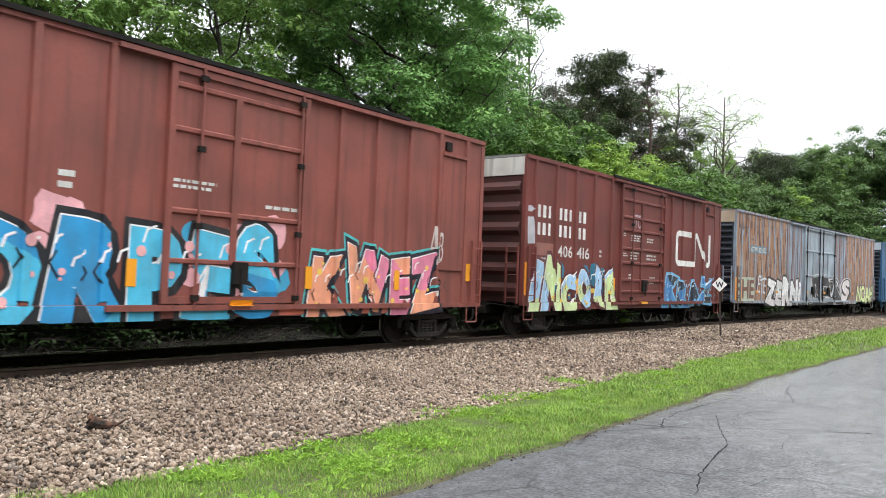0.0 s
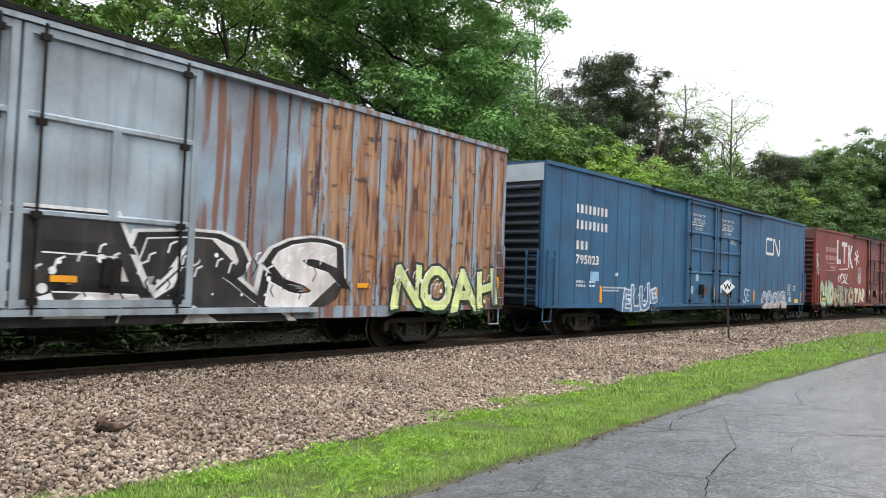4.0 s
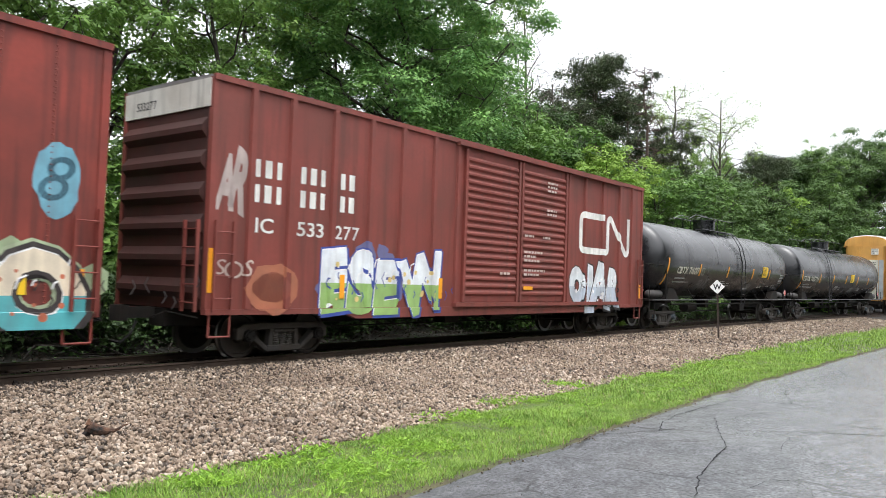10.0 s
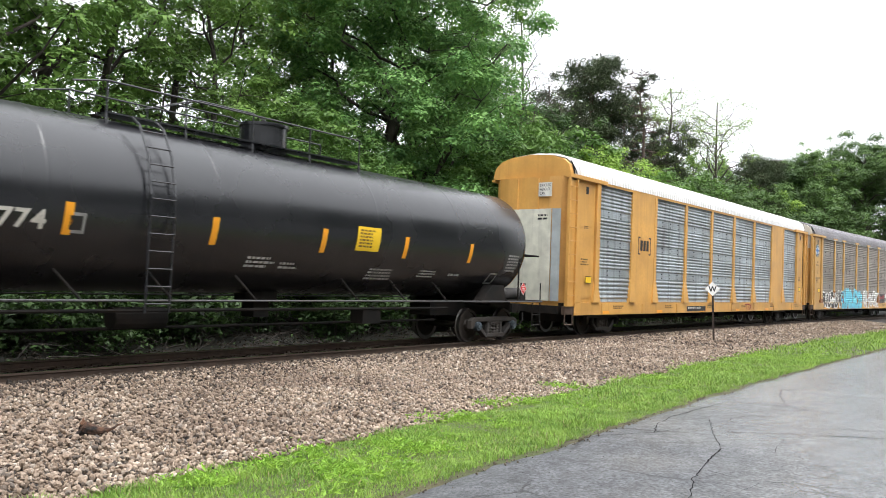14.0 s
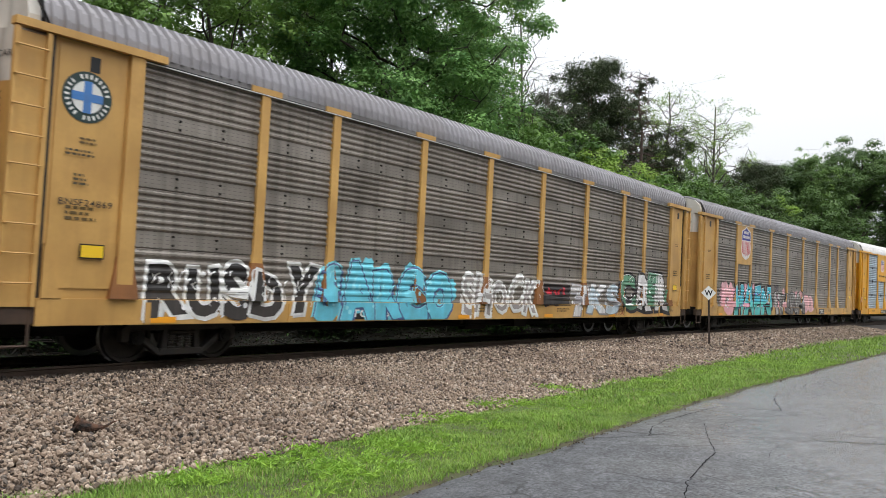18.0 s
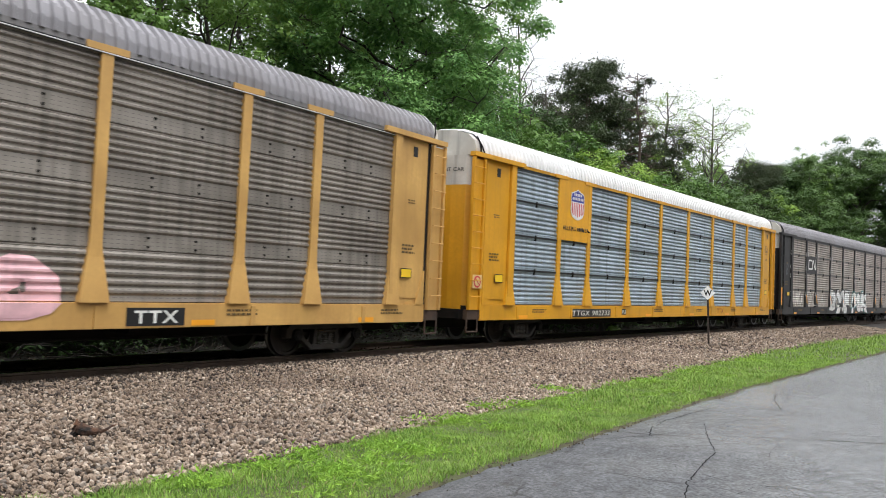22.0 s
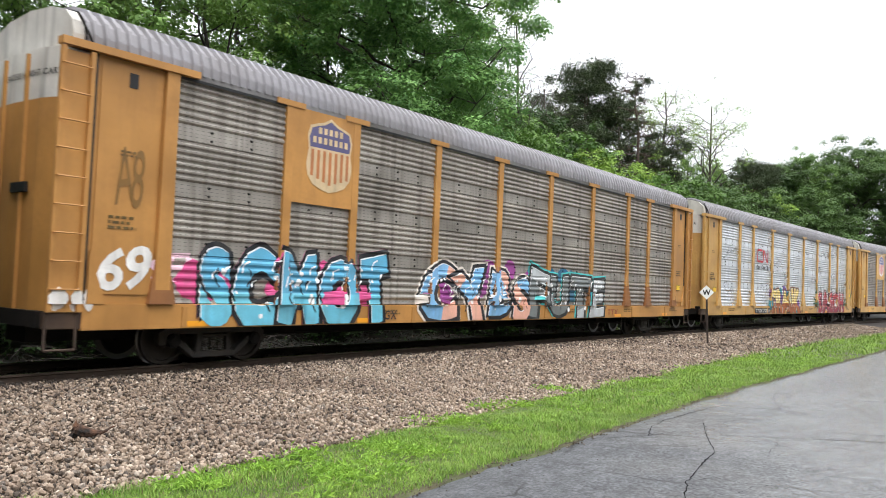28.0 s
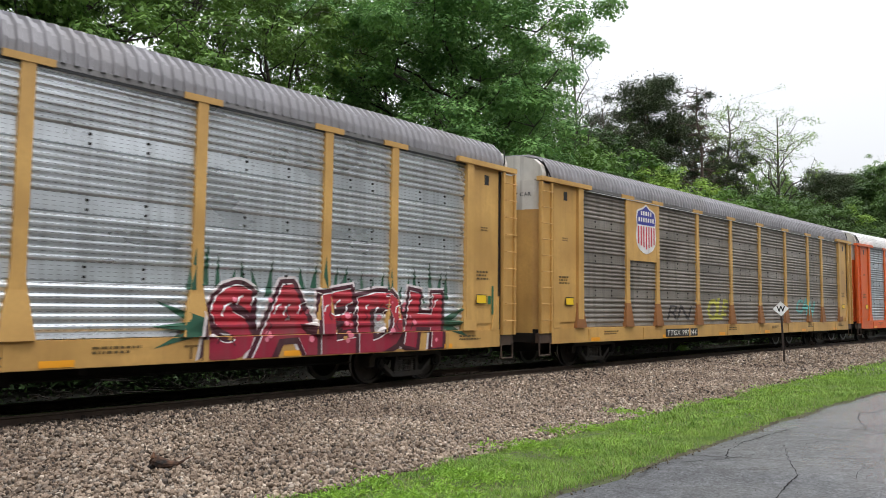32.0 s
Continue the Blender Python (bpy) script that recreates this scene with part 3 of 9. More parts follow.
def tree(name, label, height, radius, base, kind, seed, leaves=14000, leaf=0.17, clump=0.62, limbs=16, bark=None, sparse=0.0, trunk=0.2, category="tree"):
    """A trunk with limbs and twigs, and leaves in clumps round the twig ends."""
    rng = np.random.default_rng(seed)
    ob = tagged(new(name), label, category, "trees beyond the track" if category == "tree" else "shrubs along the track")
    verts, faces, ends = [], [], []
    lean = rng.normal(size=2) * 0.03 * height
    spine = wander(np.array([0, 0, -0.3]), np.array([lean[0], lean[1], height * 0.93]), rng, 7, 0.02)
    limb(verts, faces, spine, [max(min(0.05, trunk), trunk * (1.25 - 1.15 * i / 7)) for i in range(8)], 9)
    mid, half = (height + base) / 2, (height - base) / 2
    for i in range(limbs):
        f = (i + rng.uniform(0, 1)) / limbs
        z0 = base * 0.8 + (height * 0.88 - base * 0.8) * f
        k = z0 / (height * 0.93) * 7
        j = min(int(k), 6)
        p = spine[j] + (spine[j + 1] - spine[j]) * (k - j)
        az = i * 2.4 + rng.uniform(-0.5, 0.5)
        zt = min(height, z0 + rng.uniform(0.05, 0.3) * height * (1 - f * 0.5))
        rr = radius * math.sqrt(max(0.05, 1 - ((zt - mid) / (half * 1.05)) ** 2)) * rng.uniform(0.65, 1.08)
        q = np.array([spine[j][0] + rr * math.cos(az), spine[j][1] + rr * math.sin(az), zt])
        pts = wander(p, q, rng, 5, 0.07)
        r0 = trunk * (0.5 - 0.36 * f)
        limb(verts, faces, pts, [r0 * (1 - 0.85 * t / 5) for t in range(6)], 6)
        for t in (2, 3, 4, 5):
            for _ in range(2 if t < 4 else 3):
                e = pts[t] + rng.normal(size=3) * np.array([1, 1, 0.6]) * radius * 0.24
                limb(verts, faces, wander(pts[t], e, rng, 2, 0.1), [r0 * 0.22, r0 * 0.14, 0.006], 4)
                ends.append(e)
    ends += [spine[-1] + rng.normal(size=3) * 0.25 - np.array([0, 0, 0.3]) for _ in range(5)]
    ends = np.array(ends)
    tr = new("trunk", fast_mesh("trunk", verts, faces, bark or M_BARK, smooth=True))
    tr.parent = ob
    if sparse:
        ends = ends[rng.random(len(ends)) > sparse]
    weights = rng.uniform(0.4, 1.6, len(ends))
    pick = rng.choice(len(ends), leaves, p=weights / weights.sum())
    spread = clump * rng.uniform(0.7, 1.3, len(ends))
    way = rng.normal(size=(leaves, 3))
    way[:, 2] = np.where(rng.random(leaves) < 0.8, np.abs(way[:, 2]), way[:, 2])
    way /= np.linalg.norm(way, axis=1, keepdims=True)
    off = way * np.array([1.2, 1.2, 0.8]) * spread[pick][:, None] * (rng.random((leaves, 1)) ** 0.4)
    off[:, 2] -= 0.25 * np.linalg.norm(off[:, :2], axis=1)
    cr = new("crown", leaves_mesh("crown", ends[pick] + off, leaf, M_LEAF[kind], rng, lay=way))
    cr.parent = ob
    return ob


def pine(name, label, height, radius, base, seed, needles=30000, bare=0.0, trunk=0.24, limbs=34, rise=(0.15, 0.8), puff=0.55, spread=lambda f: 1.0):
    """A tall pine: twisted rising limbs with flat pads of needles, dead stubs on the trunk below."""
    rng = np.random.default_rng(seed)
    ob = tagged(new(name), label, "tree", "trees beyond the track")
    verts, faces, ends = [], [], []
    spine = wander(np.array([0, 0, -0.3]), np.array([rng.normal() * 0.5, rng.normal() * 0.5, height]), rng, 8, 0.014)
    limb(verts, faces, spine, [trunk * (1.08 - 0.95 * i / 8) for i in range(9)], 8)

    def on_spine(z):
        k = max(0.0, z / height * 8)
        j = min(int(k), 7)
        return spine[j] + (spine[j + 1] - spine[j]) * (k - j)

    for i in range(limbs):
        f = (i + rng.uniform()) / limbs
        p = on_spine(base + (height - base) * f)
        az = i * 2.4 + rng.uniform(-0.6, 0.6)
        ln = radius * (0.5 + 0.5 * math.sin(math.pi * (0.12 + 0.66 * f))) * rng.uniform(0.45, 1.2) * spread(f)
        q = p + np.array([math.cos(az) * ln, math.sin(az) * ln, ln * rng.uniform(*rise)])
        pts = wander(p, q, rng, 5, 0.1)
        limb(verts, faces, pts, [0.085 * (1 - f * 0.45) * (1 - 0.8 * t / 5) for t in range(6)], 5)
        for t in (2, 3, 4, 5):
            for _ in range(3):
                e = pts[t] + rng.normal(size=3) * np.array([0.5, 0.5, 0.3])
                limb(verts, faces, wander(pts[t], e, rng, 2, 0.12), [0.026, 0.018, 0.009], 4)
                if t > 2 and rng.random() > bare:
                    ends.append(e)
    for i in range(22):
        p = on_spine(base * rng.uniform(0.35, 1.05))
        az, ln = rng.uniform(0, math.tau), rng.uniform(0.5, 1.8)
        limb(verts, faces, wander(p, p + np.array([math.cos(az) * ln, math.sin(az) * ln, rng.uniform(-0.3, 0.4)]), rng, 3, 0.08), [0.035, 0.026, 0.018, 0.008], 4)
    tr = new("trunk", fast_mesh("trunk", verts, faces, M_BARK_PINE, smooth=True))
    tr.parent = ob
    if ends:
        ends = np.array(ends)
        pick = rng.integers(0, len(ends), needles)
        off = rng.normal(size=(needles, 3)) * np.array([0.55, 0.55, 0.4]) * puff * rng.uniform(0.5, 1.3, len(ends))[pick][:, None]
        cr = new("crown", leaves_mesh("crown", ends[pick] + off, 0.2, M_LEAF["pine"], rng, up=0.3, slim=0.3))
        cr.parent = ob
    return ob


def stand(ob, x, y, scale=1.0, turn=0.0, z=None):
    """Sets a plant on the woodland ground."""
    ob.matrix_world = Matrix.LocRotScale((x, y, ground_z(x, y) - 0.05 if z is None else z), Euler((0, 0, radians(turn))), (scale,) * 3)
    return ob


def bearing(px_angle, dist):
    """A place by its bearing from the viewpoint, in degrees from the track's line, and its distance."""
    return dist * math.cos(radians(px_angle)), dist * math.sin(radians(px_angle))


T_OAK = tree("oak_tree", "broad dark-green oak with a dense leafy crown", 18, 3.9, 2.2, "oak", 11, 44000, 0.125, 0.6, limbs=22)
T_OAK2 = tree("oak_tree", "tall mid-green oak with an uneven crown", 19, 3.6, 4.5, "oak", 12, 29000, 0.145, 0.6, limbs=20)
T_ASH = tree("ash_tree", "slender light-green ash with thin trunk and open crown", 18, 3.2, 4.5, "ash", 13, 20000, 0.125, 0.5, sparse=0.2, trunk=0.15, limbs=20)
T_ASH2 = tree("ash_tree", "tall thin ash with sparse light-green leaves", 20, 3.3, 7.0, "ash", 14, 17000, 0.125, 0.52, sparse=0.3, trunk=0.14, limbs=20)
T_MAPLE = tree("maple_tree", "large dark-green maple with a full rounded crown", 20, 5.4, 2.6, "maple", 15, 165000, 0.128, 0.8, limbs=34, trunk=0.3)
T_DARK = tree("oak_tree", "oak among other trees, shade put into its dark green", 17, 4.2, 2.0, "dark", 16, 20000, 0.24, 0.8, limbs=22)
T_LIME = tree("young_tree", "young yellow-green tree with a soft rounded crown", 10, 2.3, 1.2, "lime", 17, 34000, 0.115, 0.42, limbs=26, trunk=0.11)
T_BIRCH = tree("birch_tree", "sparse pale-green tree with bare twigs against the sky", 20, 3.2, 7.0, "lime", 18, 8500, 0.10, 0.55, sparse=0.25, trunk=0.24, bark=M_DEADWOOD, limbs=34)
T_BARE = tree("bare_tree", "leafless grey tree with fine twigs", 20, 3.4, 8.0, "oak", 31, 500, 0.12, 0.5, sparse=0.6, trunk=0.2, bark=M_DEADWOOD, limbs=34)
T_SHRUB = tree("shrub", "leafy green shrub at the edge of the wood", 3.2, 1.7, 0.3, "oak", 19, 5200, 0.13, 0.4, limbs=10, trunk=0.05, category="shrub")
T_SHRUB2 = tree("shrub", "bright-green young shrub at the edge of the wood", 2.4, 1.5, 0.2, "under", 20, 4200, 0.12, 0.36, limbs=10, trunk=0.04, category="shrub")
T_UNDER = tree("understorey_maple", "layered bright-green understorey maple", 9, 3.0, 1.0, "under", 21, 28000, 0.135, 0.5, limbs=22, trunk=0.1)
T_RIM = tree("maple_tree", "broad dark-green maple with a dense crown down to the ground", 19, 5.4, 1.2, "rim", 61, 80000, 0.17, 0.8, limbs=34, trunk=0.28)
T_RIM2 = tree("understorey_oak", "dense olive-green tree at the edge of the wood", 9, 3.4, 0.6, "rim", 62, 34000, 0.14, 0.55, limbs=26, trunk=0.1)
T_UNDER2 = tree("understorey_oak", "layered mid-green understorey tree", 9, 3.2, 0.8, "under", 27, 32000, 0.15, 0.55, limbs=26, trunk=0.1)
T_PINE = pine("pine_tree", "tall dark pine with tufted crown and bare lower trunk", 20, 2.9, 13.0, 22, 34000, bare=0.4, limbs=22, puff=0.78)
T_PINE2 = pine("pine_tree", "tall dark pine with ragged crown", 20, 2.7, 10.0, 23, 28000, bare=0.5, limbs=26, puff=0.7)
T_DEAD = pine("dead_pine", "half-dead pine with bare grey branches", 20, 2.5, 7.0, 24, 7000, bare=0.86, trunk=0.27, limbs=46, rise=(-0.1, 0.5), puff=0.4, spread=lambda f: 1.15 - 0.75 * f)

FIRST = set()


def place(ob, angle, dist, scale=1.0, turn=0.0):
    """The first call sets the tree itself, later ones a copy of it."""
    x, y = bearing(angle, dist)
    if ob.name in FIRST:
        ob = copy_thing(ob, Matrix())
    else:
        FIRST.add(ob.name)
    stand(ob, x, y, scale, turn)
    return ob


place(T_OAK, 68.20, 23.0, 0.950, 0)
place(T_OAK, 64.11, 25.5, 1.000, 80)
place(T_ASH, 61.09, 27.0, 1.050, 0)
place(T_ASH2, 56.83, 30.0, 1.050, 0)
place(T_ASH, 52.69, 28.0, 0.950, 120)
place(T_OAK2, 49.76, 36.0, 1.000, 0)
place(T_ASH2, 45.55, 38.0, 1.000, 200)
place(T_DARK, 43.91, 46.0, 1.150, 0)
place(T_MAPLE, 38.70, 34.0, 1.000, 0)
place(T_OAK2, 35.4, 42.0, 1.000, 140)
place(T_OAK, 32.6, 45.0, 0.880, 60)
place(T_DARK, 30.6, 50.0, 0.800, 150)
place(T_ASH, 36.6, 50.0, 1.100, 200)
place(T_UNDER, 47.97, 26.0, 0.850, 0)
place(T_UNDER, 54.97, 25.0, 0.700, 90)
place(T_UNDER, 63.13, 23.5, 0.600, 30)
place(T_UNDER, 43.09, 29.0, 0.750, 200)
place(T_UNDER2, 33.08, 34.0, 0.850, 300)
place(T_UNDER2, 30.2, 38.0, 1.080, 120)
place(T_UNDER2, 28.3, 41.0, 0.986, 40)
place(T_LIME, 24.27, 37.0, 0.910, 0)
place(T_DARK, 28.9, 52.0, 0.781, 10)
place(T_PINE, 25.4, 62.0, 0.930, 0)
place(T_PINE, 27.2, 58.0, 0.740, 140)
place(T_PINE2, 22.7, 64.0, 0.860, 0)
place(T_PINE2, 24.2, 66.0, 0.800, 70)
place(T_DEAD, 21.5, 58.0, 0.890, 0)
place(T_DEAD, 26.2, 60.0, 0.760, 90)
place(T_PINE2, 19.6, 64.0, 0.700, 100)
place(T_PINE2, 21.0, 66.0, 0.640, 200)
place(T_PINE, 14.1, 70.0, 0.620, 60)
place(T_BARE, 30.3, 46.0, 0.920, 90)
place(T_BARE, 27.9, 52.0, 0.800, 10)
place(T_BIRCH, 19.5, 64.0, 0.960, 120)
place(T_BIRCH, 16.7, 66.0, 0.900, 0)
place(T_OAK2, 15.99, 72.0, 0.720, 60)
place(T_OAK2, 18.2, 70.0, 0.720, 250)
place(T_DARK, 13.3, 80.0, 0.800, 90)
place(T_RIM, 11.9, 82.0, 0.800, 0)
place(T_ASH, 10.4, 82.0, 0.920, 60)
place(T_DARK, 10.67, 92.0, 0.850, 200)
place(T_RIM, 7.4, 88.0, 0.960, 90)
place(T_RIM, 4.4, 90.0, 1.000, 30)
place(T_RIM, 9.6, 92.0, 0.820, 200)
place(T_OAK2, 2.49, 92.0, 0.899, 10)
place(T_OAK, 8.4, 96.0, 0.850, 200)
place(T_UNDER2, 20.52, 52.0, 1.051, 100)
place(T_RIM2, 17.85, 58.0, 1.086, 180)
place(T_RIM2, 15.26, 66.0, 1.161, 250)
place(T_LIME, 12.75, 74.0, 1.098, 90)
place(T_RIM2, 10.00, 78.0, 1.250, 20)
place(T_RIM2, 13.6, 72.0, 1.150, 120)
place(T_UNDER2, 26.0, 46.0, 0.954, 75)
place(T_OAK, 73.30, 24.0, 1.000, 200)
place(T_OAK2, 77.57, 24.0, 1.000, 20)
# unseen oaks added beside the line behind the viewer, to darken the car ends
for angle, dist, turn in ((84, 23, 40), (94, 22, 150), (104, 23, 260), (114, 25, 20), (124, 28, 130), (134, 32, 220), (144, 38, 310), (152, 46, 70), (160, 55, 10)):
    place(T_DARK, angle, dist, 1.05, turn)

# shrubs in a ragged row behind the ballast
for i in range(44):
    s = -6 + i * 2.1 + random.uniform(-0.7, 0.7)
    p, _ = on_track(s, -random.uniform(6.6, 10.0))
    ob = copy_thing((T_SHRUB, T_SHRUB2)[i % 3 == 1], Matrix()) if i > 1 else (T_SHRUB, T_SHRUB2)[i]
    stand(ob, p.x, p.y, random.uniform(1.0, 1.8), random.uniform(0, 360))

# low shrubs in the dark leaf colour, which carries the shade of overhanging trees
T_THICKET = tree("shrub", "shrub with the shade of the wood put into its dark green", 2.2, 1.4, 0.1, "dark", 33, 4200, 0.11, 0.36, limbs=12, trunk=0.04, category="shrub")
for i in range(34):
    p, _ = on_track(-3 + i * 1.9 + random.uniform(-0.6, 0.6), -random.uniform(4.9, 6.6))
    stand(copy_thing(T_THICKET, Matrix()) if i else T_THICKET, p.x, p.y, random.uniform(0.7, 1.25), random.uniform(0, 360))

# far wood that closes the view between the trunks
rng = np.random.default_rng(77)
n_far = 135000
fx = np.where(rng.random(n_far) < 0.55, rng.uniform(-45, 190, n_far), rng.uniform(55, 150, n_far))
fback = rng.uniform(24, 40, n_far)
fy = 13.2 - fx * np.abs(fx) / 1089 * (fx > 0) + fback
fh = (11.5 - 2.0 * (fx > 30) + 2.5 * (fx > 62)) + 3.0 * np.sin(fx * 0.31) + 2.0 * np.sin(fx * 0.83 + 1) + rng.normal(size=n_far) * 0.8
fz = 1.5 + (fh - 1.5) * rng.random(n_far) ** 0.95
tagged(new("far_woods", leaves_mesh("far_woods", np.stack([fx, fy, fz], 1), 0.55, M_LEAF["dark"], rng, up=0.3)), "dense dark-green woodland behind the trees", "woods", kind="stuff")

# unseen woods added behind the viewpoint: they close the car park, dim low sky light
n_back = 20000
ba = rng.uniform(radians(172), radians(358), n_back)
br = 42 + 9 * rng.random(n_back)
bz = (17 + 2.5 * np.sin(ba * 9) + 1.5 * np.sin(ba * 23)) * rng.random(n_back) ** 0.8
tagged(new("far_woods", leaves_mesh("far_woods", np.stack([br * np.cos(ba), br * np.sin(ba), bz + 0.4], 1), 1.5, M_LEAF["dark"], rng, up=0.2)), "unseen woodland added round the car park to block low sky light", "woods", kind="stuff")

# fallen branches and litter on the bank
verts, faces = [], []
for i in range(420):
    s = rng.uniform(-3, 60)
    p, _ = on_track(s, -rng.uniform(3.2, 7.5))
    z = ground_z(p.x, p.y) + 0.05
    a, ln = rng.uniform(0, math.pi), rng.uniform(0.5, 2.4)
    q0 = np.array([p.x, p.y, z + 0.06])
    q1 = q0 + np.array([math.cos(a) * ln, math.sin(a) * ln * 0.5, rng.uniform(-0.05, 0.5)])
    limb(verts, faces, wander(q0, q1, rng, 3, 0.08), [0.02, 0.016, 0.011, 0.005], 4)
tagged(new("fallen_branches", fast_mesh("fallen_branches", verts, faces, M_BRANCH_SHADE, smooth=True)), "fallen grey branches lying on the leaf litter", "branches", kind="stuff")
lit_n = 24000
ls, lq = rng.uniform(-4, 60, lit_n), -(2.9 + 5 * rng.random(lit_n) ** 1.6)
lpos = []
for s, q in zip(ls, lq):
    p, _ = on_track(s, q)
    lpos.append((p.x, p.y, ground_z(p.x, p.y) + 0.05 + 0.07 * rng.random()))
# litter browns lowered to hold the shade of train and trees
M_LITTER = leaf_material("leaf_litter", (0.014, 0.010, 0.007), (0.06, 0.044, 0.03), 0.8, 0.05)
tagged(new("leaf_litter", leaves_mesh("leaf_litter", np.array(lpos), 0.085, M_LITTER, rng, up=1.2, broad=True)), "brown dead leaves on the woodland ground, darkened to stand for shade", "leaf litter", kind="stuff")
lpos = []
for s in rng.uniform(-4, 70, 3600):
    p, _ = on_track(s, -rng.uniform(3.4, 6.5))
    if noise.noise((p.x * 0.5, p.y * 0.5, 2)) > 0.0:
        lpos.append((p.x, p.y, ground_z(p.x, p.y) + 0.08 + 0.3 * rng.random()))
tagged(new("ground_plants", leaves_mesh("ground_plants", np.array(lpos), 0.08, M_LEAF["dark"], rng, up=0.8, broad=True)), "low green plants on the bank behind the track", "plants", kind="stuff")


# ---- loose stone, grass, sign and log ----
GOLD = (1 + 5 ** 0.5) / 2
LUMP = np.array([(0, a, b * GOLD) for a in (-1, 1) for b in (-1, 1)] + [(a, b * GOLD, 0) for a in (-1, 1) for b in (-1, 1)] + [(b * GOLD, 0, a) for a in (-1, 1) for b in (-1, 1)]) / 1.9
LUMP_F = np.array([t for t in ((i, j, k) for i in range(12) for j in range(i + 1, 12) for k in range(j + 1, 12)) if all(abs(np.linalg.norm(LUMP[a] - LUMP[b]) - 2 / 1.9) < 0.01 for a, b in ((t[0], t[1]), (t[1], t[2]), (t[0], t[2])))])
LUMP_F = np.array([t if np.dot(np.cross(LUMP[t[1]] - LUMP[t[0]], LUMP[t[2]] - LUMP[t[0]]), LUMP[t[0]]) > 0 else t[::-1] for t in LUMP_F])
CORNERS = np.array([(x, y, z) for z in (-1, 1) for y in (-1, 1) for x in (-1, 1)]) * 0.72
CORNER_F = np.array([(0, 2, 3), (0, 3, 1), (4, 5, 7), (4, 7, 6), (0, 1, 5), (0, 5, 4), (2, 6, 7), (2, 7, 3), (0, 4, 6), (0, 6, 2), (1, 3, 7), (1, 7, 5)])


def stone_cloud(pos, size, rng, fine=False):
    """Crushed stones: dented, turned and flattened lumps, one at each place."""
    n = len(pos)
    shape, shape_f = (LUMP, LUMP_F) if fine else (CORNERS, CORNER_F)
    v = shape[None] * (1 + (0.17 if fine else 0.2) * rng.normal(size=(n, len(shape), 3))).clip(0.4, 1.5)
    v = v * (size[:, None] * rng.uniform(0.6, 1.3, (n, 3)))[:, None, :]
    q = rng.normal(size=(n, 4))
    q /= np.linalg.norm(q, axis=1, keepdims=True)
    w, x, y, z = q.T
    rot = np.stack([1 - 2 * (y * y + z * z), 2 * (x * y - z * w), 2 * (x * z + y * w), 2 * (x * y + z * w), 1 - 2 * (x * x + z * z), 2 * (y * z - x * w), 2 * (x * z - y * w), 2 * (y * z + x * w), 1 - 2 * (x * x + y * y)], 1).reshape(n, 3, 3)
    v = np.einsum("nij,nkj->nki", rot, v) + pos[:, None, :]
    f = (shape_f[None] + len(shape) * np.arange(n)[:, None, None]).reshape(-1, 3)
    return v.reshape(-1, 3), f


def bed_places(rng, n, s0, s1, q_lo=None, q_hi=None, lift=0.012):
    out = []
    while len(out) < n:
        s = rng.uniform(s0, s1)
        toe = q_toe(s)
        q = rng.uniform(0.95 if q_lo is None else q_lo, toe + 0.12 if q_hi is None else q_hi)
        p, _ = on_track(s)
        th = s / TRACK_R
        out.append((p.x - math.sin(th) * q, p.y - math.cos(th) * q, bed_z(q, s) + lift + rng.uniform(-0.025, 0.04)))
    return np.array(out)


rng = np.random.default_rng(5)
bed = bpy.data.objects["ballast_bed"]
for label, mat, groups in (
        ("countless beige and grey crushed stones", M_STONE, ((52000, 2.0, 13.0, 1.15, None, 0.0222), (28000, 13.0, 26.0, 1.15, None, 0.0275), (14000, 26.0, 60.0, 1.15, None, 0.039))),
        ("dark brown crushed stones by the rails, the train's shade in their colour", M_STONE_DARK, ((3400, 2.0, 30.0, 0.88, 1.35, 0.03), (4600, 1.5, 30.0, 1.2, 1.9, 0.027), (2600, 1.5, 26.0, 1.7, 2.5, 0.025), (6200, 2.0, 40.0, -0.62, 0.66, 0.034), (9000, 0.0, 40.0, -3.3, -0.9, 0.036)))):
    vs, fs, base = [], [], 0
    for n, s0, s1, lo, hi, size in groups:
        pos = bed_places(rng, n, s0, s1, lo, hi)
        v, f = stone_cloud(pos, size * rng.uniform(0.5, 1.45, n), rng, s0 < 5)
        vs.append(v)
        fs.append(f + base)
        base += len(v)
    loose = new("loose_stone", fast_mesh("loose_stone", np.concatenate(vs), np.concatenate(fs), mat))
    loose.parent = bed
    tagged(loose, label, kind="stuff")

# the stones nearest to the viewer, one by one
stone_me = []
for i in range(8):
    v, f = stone_cloud(np.zeros((1, 3)), np.array([0.03]), np.random.default_rng(100 + i), True)
    stone_me.append(fast_mesh("stone", v, f, M_STONE))
for i, p in enumerate(bed_places(rng, 300, 3.0, 8.5, 4.6, 6.9, 0.03)):
    st = new("stone", stone_me[i % 8])
    st.parent = bed
    st.matrix_basis = Matrix.LocRotScale(Vector(p), Euler(rng.uniform(0, 6, 3)), (float(rng.uniform(0.7, 1.3)),) * 3)


